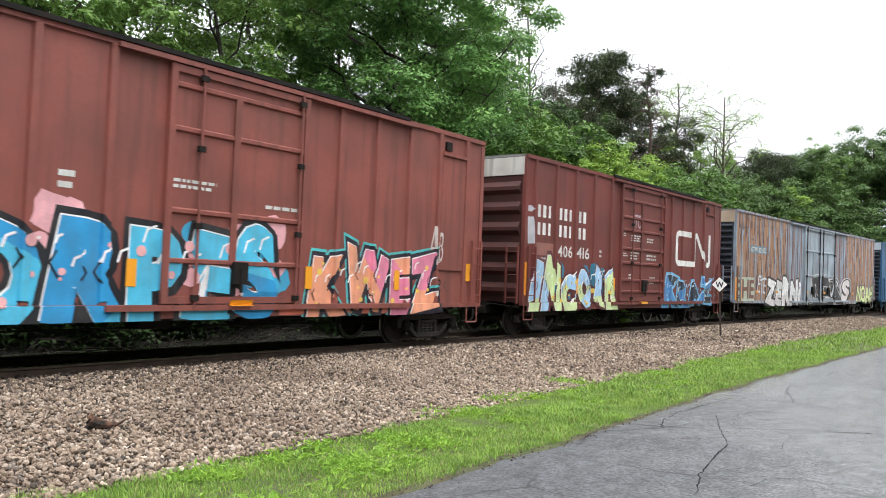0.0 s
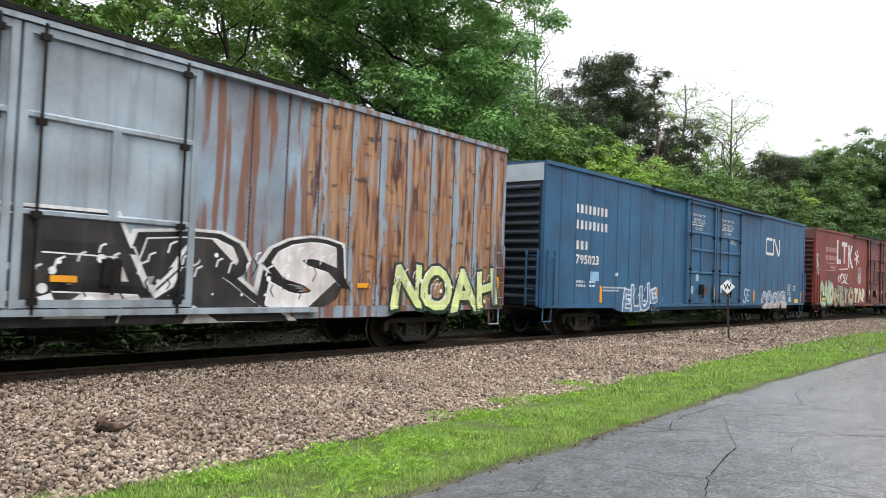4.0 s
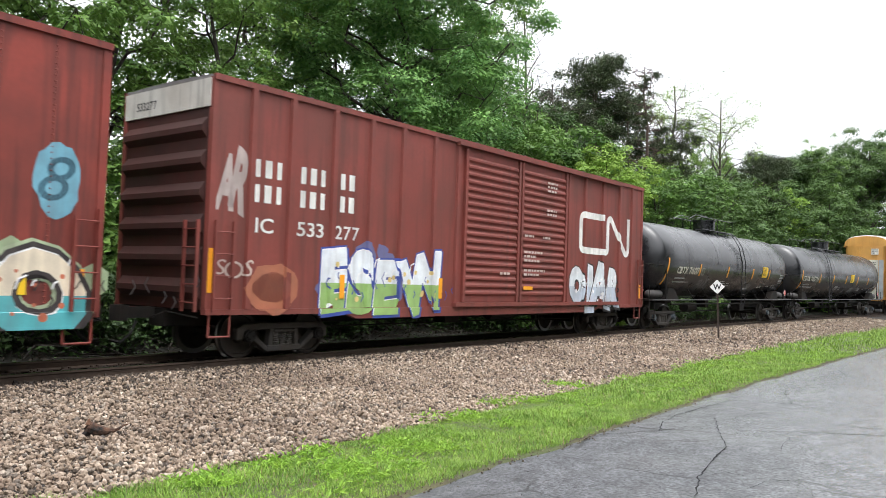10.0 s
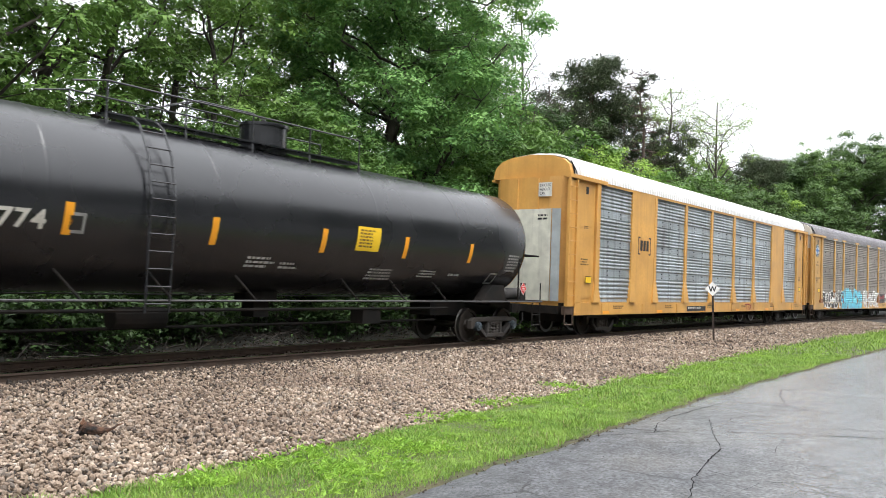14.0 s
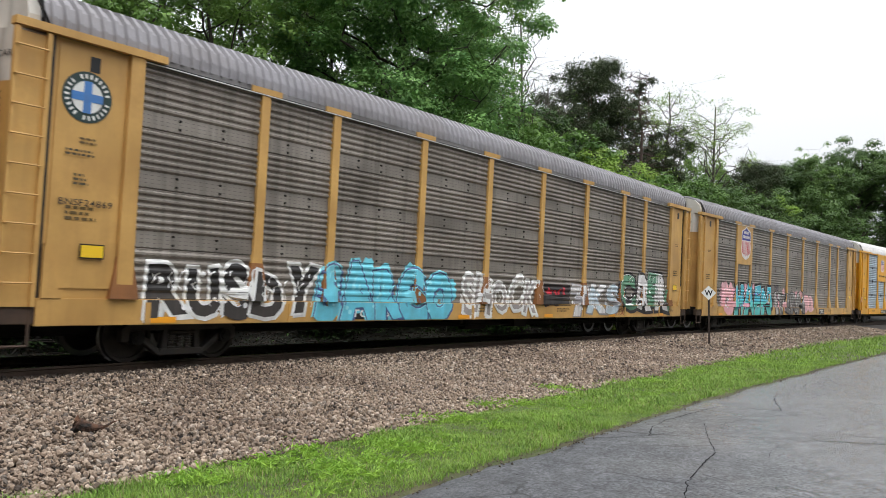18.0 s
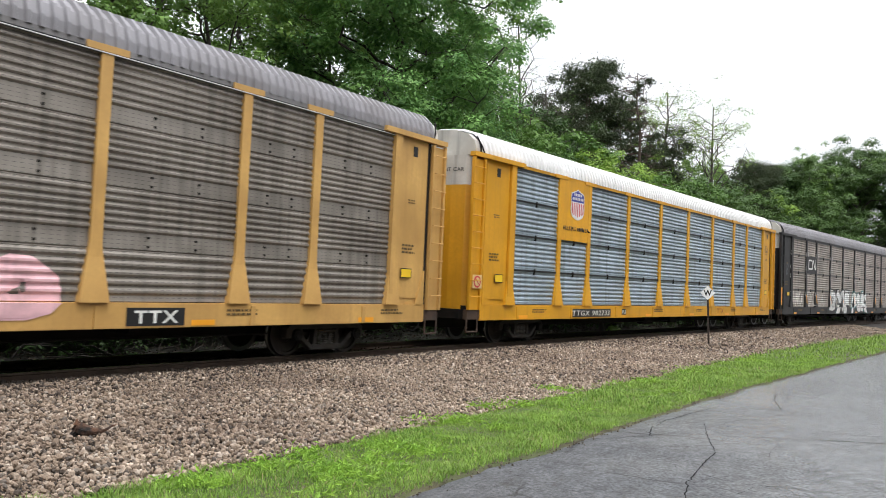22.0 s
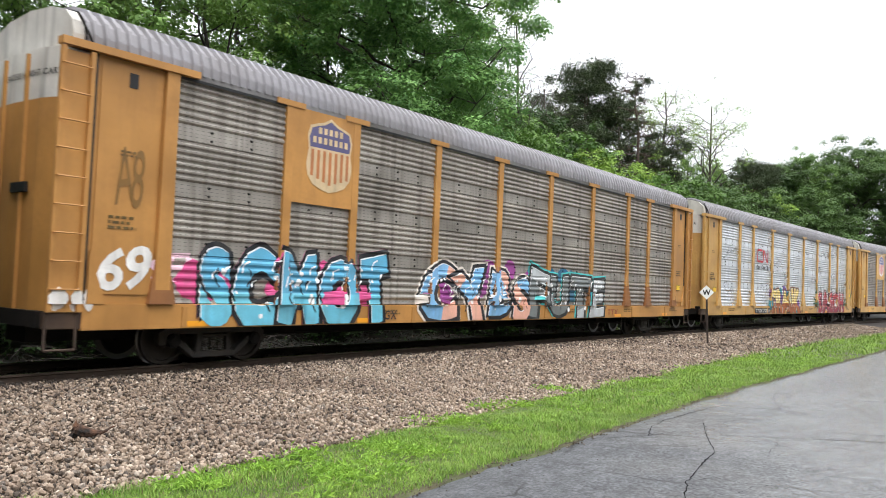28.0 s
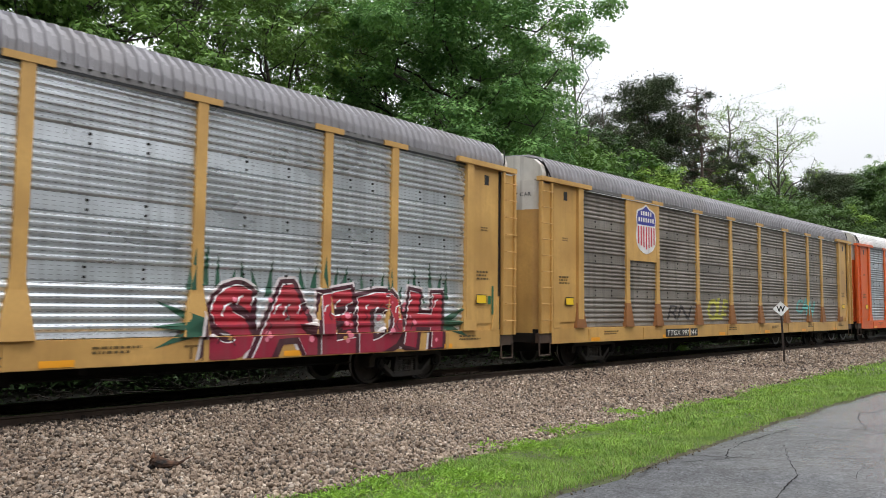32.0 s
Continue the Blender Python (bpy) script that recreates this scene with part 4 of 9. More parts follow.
def blades(rng, n, s0, s1, tall, wide, bias=0.0):
    """Grass: bent blades between the stones and the asphalt."""
    root = []
    while len(root) < n:
        s = rng.uniform(s0, s1)
        a, b = q_toe(s) - 0.12, q_lot(s) + 0.04
        q = a + (b - a) * rng.random()
        p, _ = on_track(s)
        th = s / TRACK_R
        x, y = p.x - math.sin(th) * q, p.y - math.cos(th) * q
        edge = min(q - a, b - q)
        if edge < 0.14 and rng.random() > 0.3 + edge * 5:
            continue
        thick = noise.noise((x * 0.9, y * 0.9, 4)) * 0.5 + noise.noise((x * 3.1, y * 3.1, 1)) * 0.3
        if thick < -0.3 and rng.random() < 0.3:
            continue
        root.append((x, y, 0.03, max(0.42, 0.9 + 2.4 * thick)))
    r = np.array(root)
    h = tall * r[:, 3] * rng.uniform(0.45, 1.3, n)
    az, lean = rng.uniform(0, math.tau, n), rng.uniform(0.1, 1.3, n)
    d = np.stack([np.cos(az), np.sin(az), np.zeros(n)], 1)
    side = np.stack([-np.sin(az), np.cos(az), np.zeros(n)], 1) * wide * rng.uniform(0.6, 1.4, (n, 1))
    o = r[:, :3]
    up = np.array([0, 0, 1.0])
    m = o + up * (h * 0.6)[:, None] + d * (h * lean * 0.35)[:, None]
    t = o + up * h[:, None] + d * (h * lean)[:, None]
    v = np.stack([o - side, o + side, m + side * 0.75, m - side * 0.75, t + side * 0.1, t - side * 0.1], 1).reshape(-1, 3)
    k = 6 * np.arange(n)[:, None]
    f = np.concatenate([k + np.array([[0, 1, 2, 3]]), k + np.array([[3, 2, 4, 5]])])
    return v, f


vs, fs, base = [], [], 0
for n, s0, s1, tall, wide in ((92000, 2.0, 12.0, 0.043, 0.0031), (40000, 12.0, 26.0, 0.06, 0.0056), (15000, 26.0, 75.0, 0.1, 0.012)):
    v, f = blades(rng, n, s0, s1, tall, wide)
    vs.append(v)
    fs.append(f + base)
    base += len(v)
tagged(new("grass", fast_mesh("grass", np.concatenate(vs), np.concatenate(fs), M_GRASS)), "short bright-green grass along the asphalt edge", "grass", kind="stuff")
M_STRAW = leaf_material("dry_grass", (0.16, 0.13, 0.06), (0.42, 0.36, 0.18), 0.7, 0.2)
v, f = blades(rng, 5200, 2.0, 22.0, 0.05, 0.0045)
tagged(new("dry_grass", fast_mesh("dry_grass", v, f, M_STRAW)), "straw-coloured dry blades among the grass", "grass", kind="stuff")
crumbs = []
for s in rng.uniform(2.0, 34.0, 1700):
    q, th = q_lot(s) + rng.normal() * 0.07, s / TRACK_R
    p, _ = on_track(s)
    crumbs.append((p.x - math.sin(th) * q, p.y - math.cos(th) * q, 0.018))
v, f = stone_cloud(np.array(crumbs), 0.008 * rng.uniform(0.4, 1.5, len(crumbs)), rng)
tagged(new("edge_crumbs", fast_mesh("edge_crumbs", v, f, material("edge_dirt", (0.13, 0.105, 0.075), 0.95, vary=0.5, scale=8.0))), "crumbs of soil and asphalt along the broken edge", "crumbs", kind="stuff")


def weed_clump(label, s, q, width, tall, n, seed):
    rg = np.random.default_rng(seed)
    n *= 2
    p, _ = on_track(s)
    th = s / TRACK_R
    c = np.array([p.x - math.sin(th) * q, p.y - math.cos(th) * q, max(bed_z(q, s), 0.02)])
    off = rg.normal(size=(n, 3)) * np.array([width * 0.4, width * 0.4, tall * 0.3])
    off[:, 2] = np.abs(off[:, 2]) + 0.02
    ob = tagged(new("weed"), label, "weed", "weeds in the verge")
    ob.location = c
    lv = new("leaves", leaves_mesh("leaves", off, 0.06, M_WEED, rg, up=0.3, slim=0.3, broad=True))
    lv.parent = ob
    vv, ff = [], []
    for i in range(7):
        e = off[i] * np.array([1, 1, 1.2])
        limb(vv, ff, wander(np.array([0, 0, -0.02]), e, rg, 2, 0.1), [0.005, 0.004, 0.002], 4)
    st = new("stem", fast_mesh("stem", vv, ff, M_WEED))
    st.parent = ob
    tagged(st, "fine green stems", kind="stuff")


def weed_at(x, y, width, tall, n, seed, label="low yellow-green weed clump in the grass"):
    s = math.atan2(x, TRACK_R - TRACK_D + y) * TRACK_R
    weed_clump(label, s, TRACK_R - math.hypot(x, TRACK_R - TRACK_D + y), width, tall, n, seed)


# the warning sign beside the line
sign = tagged(new("whistle_sign"), "white diamond whistle sign on a rusty post in the ballast", "sign")
sx, sy = 29.6, 8.95
sign.matrix_world = pose(sx, sy, 0.12, 0, 0, math.degrees(math.atan2(sy, sx)) - 90)
box_part_bm = bmesh.new()
bm_box(box_part_bm, -0.035, 0.035, -0.02, 0.02, -0.3, 1.78)
post_ob = new("post", bm_done(box_part_bm, "post", M_POST))
post_ob.parent = sign
plate = bmesh.new()
w = 0.27
lo = [plate.verts.new((a, -0.024, 2.0 + b)) for a, b in ((-w, 0), (0, -w), (w, 0), (0, w))]
hi = [plate.verts.new((a, -0.036, 2.0 + b)) for a, b in ((-w, 0), (0, -w), (w, 0), (0, w))]
plate.faces.new(lo)
plate.faces.new(hi[::-1])
for i in range(4):
    plate.faces.new((lo[i], lo[(i + 1) % 4], hi[(i + 1) % 4], hi[i]))
plate_ob = new("plate", bm_done(plate, "plate", M_SIGN))
plate_ob.parent = sign
SIGN_OB = sign

# the charred log on the stones
verts, faces = [], []
rg = np.random.default_rng(8)
limb(verts, faces, [np.array([-0.155, 0, 0.13]), np.array([-0.13, 0, 0.11]), np.array([-0.06, 0.01, 0.075]), np.array([0.05, 0.02, 0.055]), np.array([0.13, 0.02, 0.06])], [0.045, 0.075, 0.07, 0.042, 0.03], 9)
limb(verts, faces, wander(np.array([0.11, 0.02, 0.055]), np.array([0.27, 0.05, 0.12]), rg, 4, 0.05), [0.024, 0.018, 0.014, 0.01, 0.005], 7)
limb(verts, faces, [np.array([-0.12, -0.02, 0.08]), np.array([-0.19, -0.03, 0.02])], [0.04, 0.028], 7)
limb(verts, faces, [np.array([-0.13, 0.0, 0.14]), np.array([-0.125, 0.0, 0.205])], [0.04, 0.006], 6)
log = tagged(new("log"), "charred broken piece of branch on the ballast", "log")
body = new("wood", fast_mesh("wood", verts, faces, M_CHARRED, smooth=False))
body.parent = log
log.matrix_world = pose(4.72, 8.13, bed_z(4.85, 4.7) + 0.02, 0, 0, -35)
weed_at(10.02, 6.40, 0.35, 0.16, 160, 300)
weed_at(12.76, 6.77, 0.30, 0.14, 130, 301)
weed_at(12.82, 6.40, 0.30, 0.16, 130, 302)
weed_at(23.37, 6.02, 0.60, 0.25, 200, 303)
weed_at(6.65, 5.15, 0.40, 0.12, 160, 304)
weed_at(5.45, 5.14, 0.35, 0.12, 140, 305)
weed_at(5.12, 5.79, 0.30, 0.14, 120, 306)
weed_at(18.44, 6.10, 0.50, 0.20, 150, 307)
weed_at(8.70, 6.02, 0.40, 0.14, 150, 308)
weed_at(4.28, 5.78, 0.35, 0.15, 140, 309)
weed_at(38.14, 5.87, 0.70, 0.25, 160, 310)
weed_at(6.70, 5.63, 0.35, 0.12, 120, 311)
weed_at(10.71, 6.23, 0.40, 0.12, 140, 312)
weed_at(15.66, 6.01, 0.50, 0.15, 140, 313)
weed_at(5.76, 5.83, 0.30, 0.20, 110, 314)

weed_rnd = random.Random(41)
for i in range(44):
    s = 3.0 + 34 * weed_rnd.random() ** 1.4
    f = weed_rnd.uniform(-0.06, 0.85)
    weed_clump("small yellow-green weed in the grass", s, q_toe(s) + f * (q_lot(s) - q_toe(s)), weed_rnd.uniform(0.2, 0.5), weed_rnd.uniform(0.05, 0.13), int(weed_rnd.uniform(25, 60)), 400 + i)

# grit, twigs and leaf scraps strewn over the asphalt
grit_n = 700
gs, gq = rng.uniform(3, 34, grit_n), rng.random(grit_n) ** 1.7 * 7.5
grit_pos = np.array([(math.sin(a / TRACK_R) * (TRACK_R - q_lot(a) - b), TRACK_D - TRACK_R + math.cos(a / TRACK_R) * (TRACK_R - q_lot(a) - b), 0.02) for a, b in zip(gs, gq)])
v, f = stone_cloud(grit_pos, 0.003 * rng.uniform(0.5, 1.6, grit_n), rng)
grit = new("grit", fast_mesh("grit", v, f, material("grit", (0.05, 0.045, 0.04), 0.9, vary=0.5, scale=9.0)))
grit.parent = road
tagged(grit, "dark grit and leaf scraps on the asphalt", kind="stuff")


# ---- tools for the rolling stock; a car's space: x along the track (it runs towards -x), -y towards the car park, z above the rails ----
SMALL = {"panel_bolts": "small dark bolts in rows", "small_print": "rows of tiny stencilled print"}


def part(name, bm, mat, parent, label="", smooth=False):
    """One mesh under a thing or under a part."""
    ob = new(name, bm_done(bm, name, mat, smooth) if isinstance(bm, bmesh.types.BMesh) else bm)
    ob.parent = parent
    if name in SMALL:
        return tagged(ob, label or SMALL[name], kind="stuff")
    return tagged(ob, label)


def bm_prism(bm, pts, a, b, axis="y", mi=0):
    """A polygon swept from a to b along an axis. pts: (x, z) for y, (y, z) for x, (x, y) for z."""
    def at(p, w):
        return (p[0], w, p[1]) if axis == "y" else (w, p[0], p[1]) if axis == "x" else (p[0], p[1], w)
    lo, hi = [bm.verts.new(at(p, a)) for p in pts], [bm.verts.new(at(p, b)) for p in pts]
    n = len(pts)
    for i in range(n):
        bm.faces.new((lo[i], lo[(i + 1) % n], hi[(i + 1) % n], hi[i])).material_index = mi
    bm.faces.new(lo).material_index = mi
    bm.faces.new(hi[::-1]).material_index = mi


def bm_tube(bm, p0, p1, r, seg=8, r1=None, caps=True, mi=0):
    p0, p1 = Vector(p0), Vector(p1)
    d = (p1 - p0).normalized()
    a = d.cross(Vector((0, 0, 1)) if abs(d.z) < 0.9 else Vector((1, 0, 0))).normalized()
    b = d.cross(a)
    r1 = r if r1 is None else r1
    rings = [[bm.verts.new(p + (a * math.cos(k * math.tau / seg) + b * math.sin(k * math.tau / seg)) * rr) for k in range(seg)] for p, rr in ((p0, r), (p1, r1))]
    for k in range(seg):
        bm.faces.new((rings[0][k], rings[0][(k + 1) % seg], rings[1][(k + 1) % seg], rings[1][k])).material_index = mi
    if caps:
        bm.faces.new(rings[0][::-1]).material_index = mi
        bm.faces.new(rings[1]).material_index = mi


def bm_path(bm, pts, r, seg=6, mi=0):
    for a, b in zip(pts, pts[1:]):
        bm_tube(bm, a, b, r, seg, mi=mi)


def bm_lathe(bm, profile, seg=24, mi=0):
    """A solid of revolution round the y axis; profile: (radius, y)."""
    rings = [[bm.verts.new((r * math.cos(k * math.tau / seg), y, r * math.sin(k * math.tau / seg))) for k in range(seg)] for r, y in profile]
    for i in range(len(profile) - 1):
        for k in range(seg):
            bm.faces.new((rings[i][k], rings[i][(k + 1) % seg], rings[i + 1][(k + 1) % seg], rings[i + 1][k])).material_index = mi
    bm.faces.new(rings[0])
    bm.faces.new(rings[-1][::-1])


def box_part(name, x0, x1, y0, y1, z0, z1, mat, parent, label="", bevel=0.0):
    bm = bmesh.new()
    bm_box(bm, x0, x1, y0, y1, z0, z1)
    if bevel:
        bmesh.ops.recalc_face_normals(bm, faces=bm.faces)
        bmesh.ops.bevel(bm, geom=bm.edges, offset=bevel, segments=2, affect="EDGES")
    return part(name, bm, mat, parent, label)


# ---- letters, built from the built-in font ----
GLYPHS = {}
BOLDS = (0.0, 0.012, 0.03, 0.05, 0.075, 0.1, 0.13, 0.165, 0.2)


def load_glyphs(chars):
    """The outlines of all letters at all weights, evaluated at once: points and faces."""
    made = []
    for ch in chars:
        for off in BOLDS:
            cu = bpy.data.curves.new("glyph", "FONT")
            cu.body, cu.size, cu.offset, cu.resolution_u = ch, 1.0, off, 3
            made.append((ch, off, new("glyph", cu)))
    deps = bpy.context.evaluated_depsgraph_get()
    for ch, off, ob in made:
        me = bpy.data.meshes.new_from_object(ob.evaluated_get(deps))
        GLYPHS[ch, off] = (np.array([p.co[:2] for p in me.vertices]).reshape(-1, 2), [tuple(p.vertices) for p in me.polygons])
        bpy.data.meshes.remove(me)
    for ch, off, ob in made:
        cu = ob.data
        bpy.data.objects.remove(ob)
        bpy.data.curves.remove(cu)


load_glyphs("ABCDEFGHIJKLMNOPQRSTUVWXYZ0123456789iersy!:@")


def glyph(ch, off):
    if ch == " ":
        return np.zeros((0, 2)), []
    return GLYPHS[ch, min(BOLDS, key=lambda b: abs(b - off))]


def bm_text(bm, body, x, z, height, y=0.0, off=0.0, squeeze=1.0, slant=0.0, gap=0.12, wild=0.0, seed=0, width=None, mi=0, only=None, flare=0.0):
    """Lays a line of letters on the plane y, with its lower left corner at x, z. wild: how much the letters sway."""
    rnd = random.Random(seed)
    size = height / 0.7
    pen, laid = 0.0, []
    for ch in body:
        v0, f = glyph(ch, 0.0)
        sway = [rnd.uniform(-1, 1) for _ in range(4)]
        if ch == " " or not len(v0):
            pen += 0.35
            continue
        x0, x1 = v0[:, 0].min(), v0[:, 0].max()
        v, f = glyph(ch, off)
        c, s = math.cos(sway[0] * 0.16 * wild), math.sin(sway[0] * 0.16 * wild)
        q = v - np.array([(x0 + x1) / 2, 0.35])
        q = q * (1 + 0.13 * wild * sway[1])
        q = np.stack([q[:, 0] * c - q[:, 1] * s, q[:, 0] * s + q[:, 1] * c + 0.05 * wild * sway[2]], 1)
        q[:, 0] *= 1 - flare * q[:, 1]
        q[:, 1] += flare * 0.12 * np.sin(q[:, 0] * 5 + sway[1] * 3)
        q[:, 0] += q[:, 1] * (slant + 0.1 * wild * sway[3]) + pen + (x1 - x0) / 2
        q[:, 1] += 0.35
        laid.append((q, f))
        pen += (x1 - x0) + gap
    total = pen - gap
    kx = (width / (total * size)) if width else squeeze
    for k, (q, f) in enumerate(laid):
        if only is not None and k != only:
            continue
        vs = [bm.verts.new((x + a * size * kx, y, z + b * size)) for a, b in q]
        for face in f:
            try:
                bm.faces.new([vs[i] for i in face]).material_index = mi
            except ValueError:
                pass
    return total * size * kx


def bm_rows(bm, x, z, w, h, rows, y, seed=0, mi=0, height=0.55):
    """Short strokes, in rows, as small print looks from afar."""
    rnd = random.Random(seed)
    step = h / rows
    for r in range(rows):
        px, end = x, x + w * rnd.uniform(0.65, 1.0)
        zt = z + h - r * step
        while px < end:
            ln = rnd.uniform(0.12, 0.4) * step * 4
            vs = [bm.verts.new(p) for p in ((px, y, zt - step * height), (min(px + ln, end), y, zt - step * height), (min(px + ln, end), y, zt), (px, y, zt))]
            bm.faces.new(vs).material_index = mi
            px += ln + step * 0.35


def bm_stroke(bm, pts, width, y, mi=0):
    """A flat band of even width along a line of (x, z) points, with mitred bends."""
    ps = [Vector(p) for p in pts]
    left, right = [], []
    for i, p in enumerate(ps):
        d0 = (p - ps[i - 1]).normalized() if i else (ps[1] - p).normalized()
        d1 = (ps[i + 1] - p).normalized() if i < len(ps) - 1 else d0
        t = (d0 + d1).normalized() if (d0 + d1).length > 1e-6 else d0
        n = Vector((-t.y, t.x))
        k = width / 2 / max(0.35, n.dot(Vector((-d0.y, d0.x))))
        left.append(bm.verts.new((p.x + n.x * k, y, p.y + n.y * k)))
        right.append(bm.verts.new((p.x - n.x * k, y, p.y - n.y * k)))
    for i in range(len(ps) - 1):
        bm.faces.new((right[i], right[i + 1], left[i + 1], left[i])).material_index = mi


def bm_disc(bm, x, z, r, y, seg=18, mi=0, rz=None):
    bm.faces.new([bm.verts.new((x + r * math.cos(k * math.tau / seg), y, z + (rz or r) * math.sin(k * math.tau / seg))) for k in range(seg)]).material_index = mi


def arc_pts(cx, cz, r, a0, a1, n=6):
    return [(cx + r * math.cos(radians(a0 + (a1 - a0) * i / n)), cz + r * math.sin(radians(a0 + (a1 - a0) * i / n))) for i in range(n + 1)]


def bm_noodle(bm, x, z, w, h, y, mi=0):
    """The road's mark: a bent band, a round bracket that runs on into a zigzag."""
    t, r, k = h * 0.155, h * 0.15, h * 0.12
    a, b, c, d = x + t / 2, x + w * 0.45, x + w * 0.54, x + w - t / 2
    lo, hi = z + t / 2, z + h - t / 2
    bm_stroke(bm, [(b, hi)] + arc_pts(a + r, hi - r, r, 90, 180) + arc_pts(a + r, lo + r, r, 180, 270) + arc_pts(c - r * 0.6, lo + r * 0.6, r * 0.6, 270, 360)
              + arc_pts(c + k, hi - k, k, 180, 50) + arc_pts(d - k, lo + k, k, 230, 360) + [(d, hi + t / 2)], t, y, mi)


def drape(bm, depth, z_cuts=(), x_cuts=()):
    """Lays a flat sheet over ribs: cuts it at their edges and sets it on depth(x, z); its own y stays as a lift."""
    zs = [v.co.z for v in bm.verts]
    xs = [v.co.x for v in bm.verts]
    for cuts, lo, hi, n in ((z_cuts, min(zs), max(zs), (0, 0, 1)), (x_cuts, min(xs), max(xs), (1, 0, 0))):
        for c in cuts:
            if lo < c < hi:
                co = (c, 0, 0) if n[0] else (0, 0, c)
                bmesh.ops.bisect_plane(bm, geom=bm.verts[:] + bm.edges[:] + bm.faces[:], dist=1e-5, plane_co=co, plane_no=n)
    for v in bm.verts:
        v.co.y += depth(v.co.x, v.co.z)


def join_bm(target, bm):
    """Adds one bmesh to another, with its material slots."""
    table = {}
    for v in bm.verts:
        table[v] = target.verts.new(v.co)
    for f in bm.faces:
        try:
            target.faces.new([table[v] for v in f.verts]).material_index = f.material_index
        except ValueError:
            pass
    bm.free()


PAINTS = {}


def paint(r, g, b, rough=0.6):
    """A spray or lettering colour, given as a screen colour from 0 to 255."""
    key = (r, g, b)
    if key not in PAINTS:
        lin = [((c / 255 + 0.055) / 1.055) ** 2.4 if c > 10 else c / 255 / 12.92 for c in key]
        PAINTS[key] = material("paint", lin, rough, vary=0.16, scale=2.5, streak=0.22, streak_col=(0.12, 0.1, 0.09), grime=0.25, grime_col=(0.1, 0.085, 0.07), grime_scale=2.2, threshold=0.55)
    return PAINTS[key]


def graffiti(car, body, x, z, width, height, fill, low=None, edge=(15, 15, 18), halo=None, shine=(245, 245, 245), seed=1, wild=1.0, slant=0.0, bold=0.055, label="", cloud=None, flecks=None, flare=0.25, cut=None, puffs=None):
    """A sprayed word: puffs of colour behind it, then letter on letter with halo, shadow, outline, highlight and a
    patched two-tone fill, laid over the car's ribs. cut: slanted colour patches; None: a plain split at mid height."""
    rnd = random.Random(seed)
    mats = [paint(*(halo or edge)), paint(*edge), paint(*fill), paint(*(low or fill)), paint(*shine), paint(*(cloud or fill)), paint(*(flecks or shine)), paint(*(puffs or cloud or fill))]
    whole = bmesh.new()
    lift = [0.004]

    def layer(build, dx=0.0, dz=0.0, step=0.0012):
        bm = bmesh.new()
        build(bm, -lift[0])
        if dx or dz:
            bmesh.ops.translate(bm, vec=(dx, 0, dz), verts=bm.verts)
        bmesh.ops.bisect_plane(bm, geom=bm.verts[:] + bm.edges[:] + bm.faces[:], dist=1e-5, plane_co=(0, 0, 0.735), plane_no=(0, 0, 1), clear_inner=True)
        if len(bm.faces):
            drape(bm, car["depth"], car["z_cuts"], car["x_cuts"])
        join_bm(whole, bm)
        lift[0] += step

    def puff(bm, y, mi):
        """A ragged round patch of spray."""
        cx, cz, r = x + width * rnd.uniform(-0.05, 1.05), z + height * rnd.uniform(0.3, 1.12), height * rnd.uniform(0.12, 0.3)
        pts = [(cx + r * rnd.uniform(0.8, 1.2) * math.cos(k * 0.5236), cz + r * rnd.uniform(0.75, 1.1) * math.sin(k * 0.5236)) for k in range(12)]
        bm.faces.new([bm.verts.new((a, y, b)) for a, b in pts]).material_index = mi

    off = 0.012 + bold * 0.42
    grow = off / (0.7 + 2 * off)
    x, z, width, height = x + grow * height, z + grow * height, width - 2 * grow * height, height * (1 - 2 * grow)
    if cloud:
        for i in range(int(5 + 4 * width / height)):
            layer(lambda bm, y: puff(bm, y, 7 if i % 3 == 2 else 5), step=0.0002)
    kw = dict(wild=wild, seed=seed, width=width, slant=slant, gap=0.07 + 1.5 * off, flare=flare)
    letters = len(body.replace(" ", ""))
    size = height / 0.7
    if halo:
        layer(lambda bm, y: bm_text(bm, body, x, z, height, y, off + 0.07, mi=0, **kw))
    layer(lambda bm, y: bm_text(bm, body, x, z, height, y, off + 0.045, mi=1, **kw), 0.035 * size, -0.035 * size)
    split = z + height * rnd.uniform(0.4, 0.52)

    def two_tone(bm, y, k):
        bm_text(bm, body, x, z, height, y, off, mi=2, only=k, **kw)
        for c in range(cut or 1):
            at = (x + width * rnd.random(), 0, z + height * rnd.uniform(0.2, 0.8)) if cut else (0, 0, split)
            no = (rnd.uniform(-1, 1), 0, rnd.uniform(-1, 1)) if cut else (0.0, 0, 1)
            bmesh.ops.bisect_plane(bm, geom=bm.verts[:] + bm.edges[:] + bm.faces[:], dist=1e-5, plane_co=at, plane_no=no)
            for f in bm.faces:
                if (f.calc_center_median() - Vector(at)).dot(Vector(no)) < 0:
                    f.material_index = 5 - f.material_index
    for k in range(letters):
        layer(lambda bm, y: bm_text(bm, body, x, z, height, y, off + 0.045, mi=1, only=k, **kw))
        layer(lambda bm, y: bm_text(bm, body, x, z, height, y, off, mi=4, only=k, **kw))
        layer(lambda bm, y: two_tone(bm, y, k), 0.012 * size, -0.014 * size)

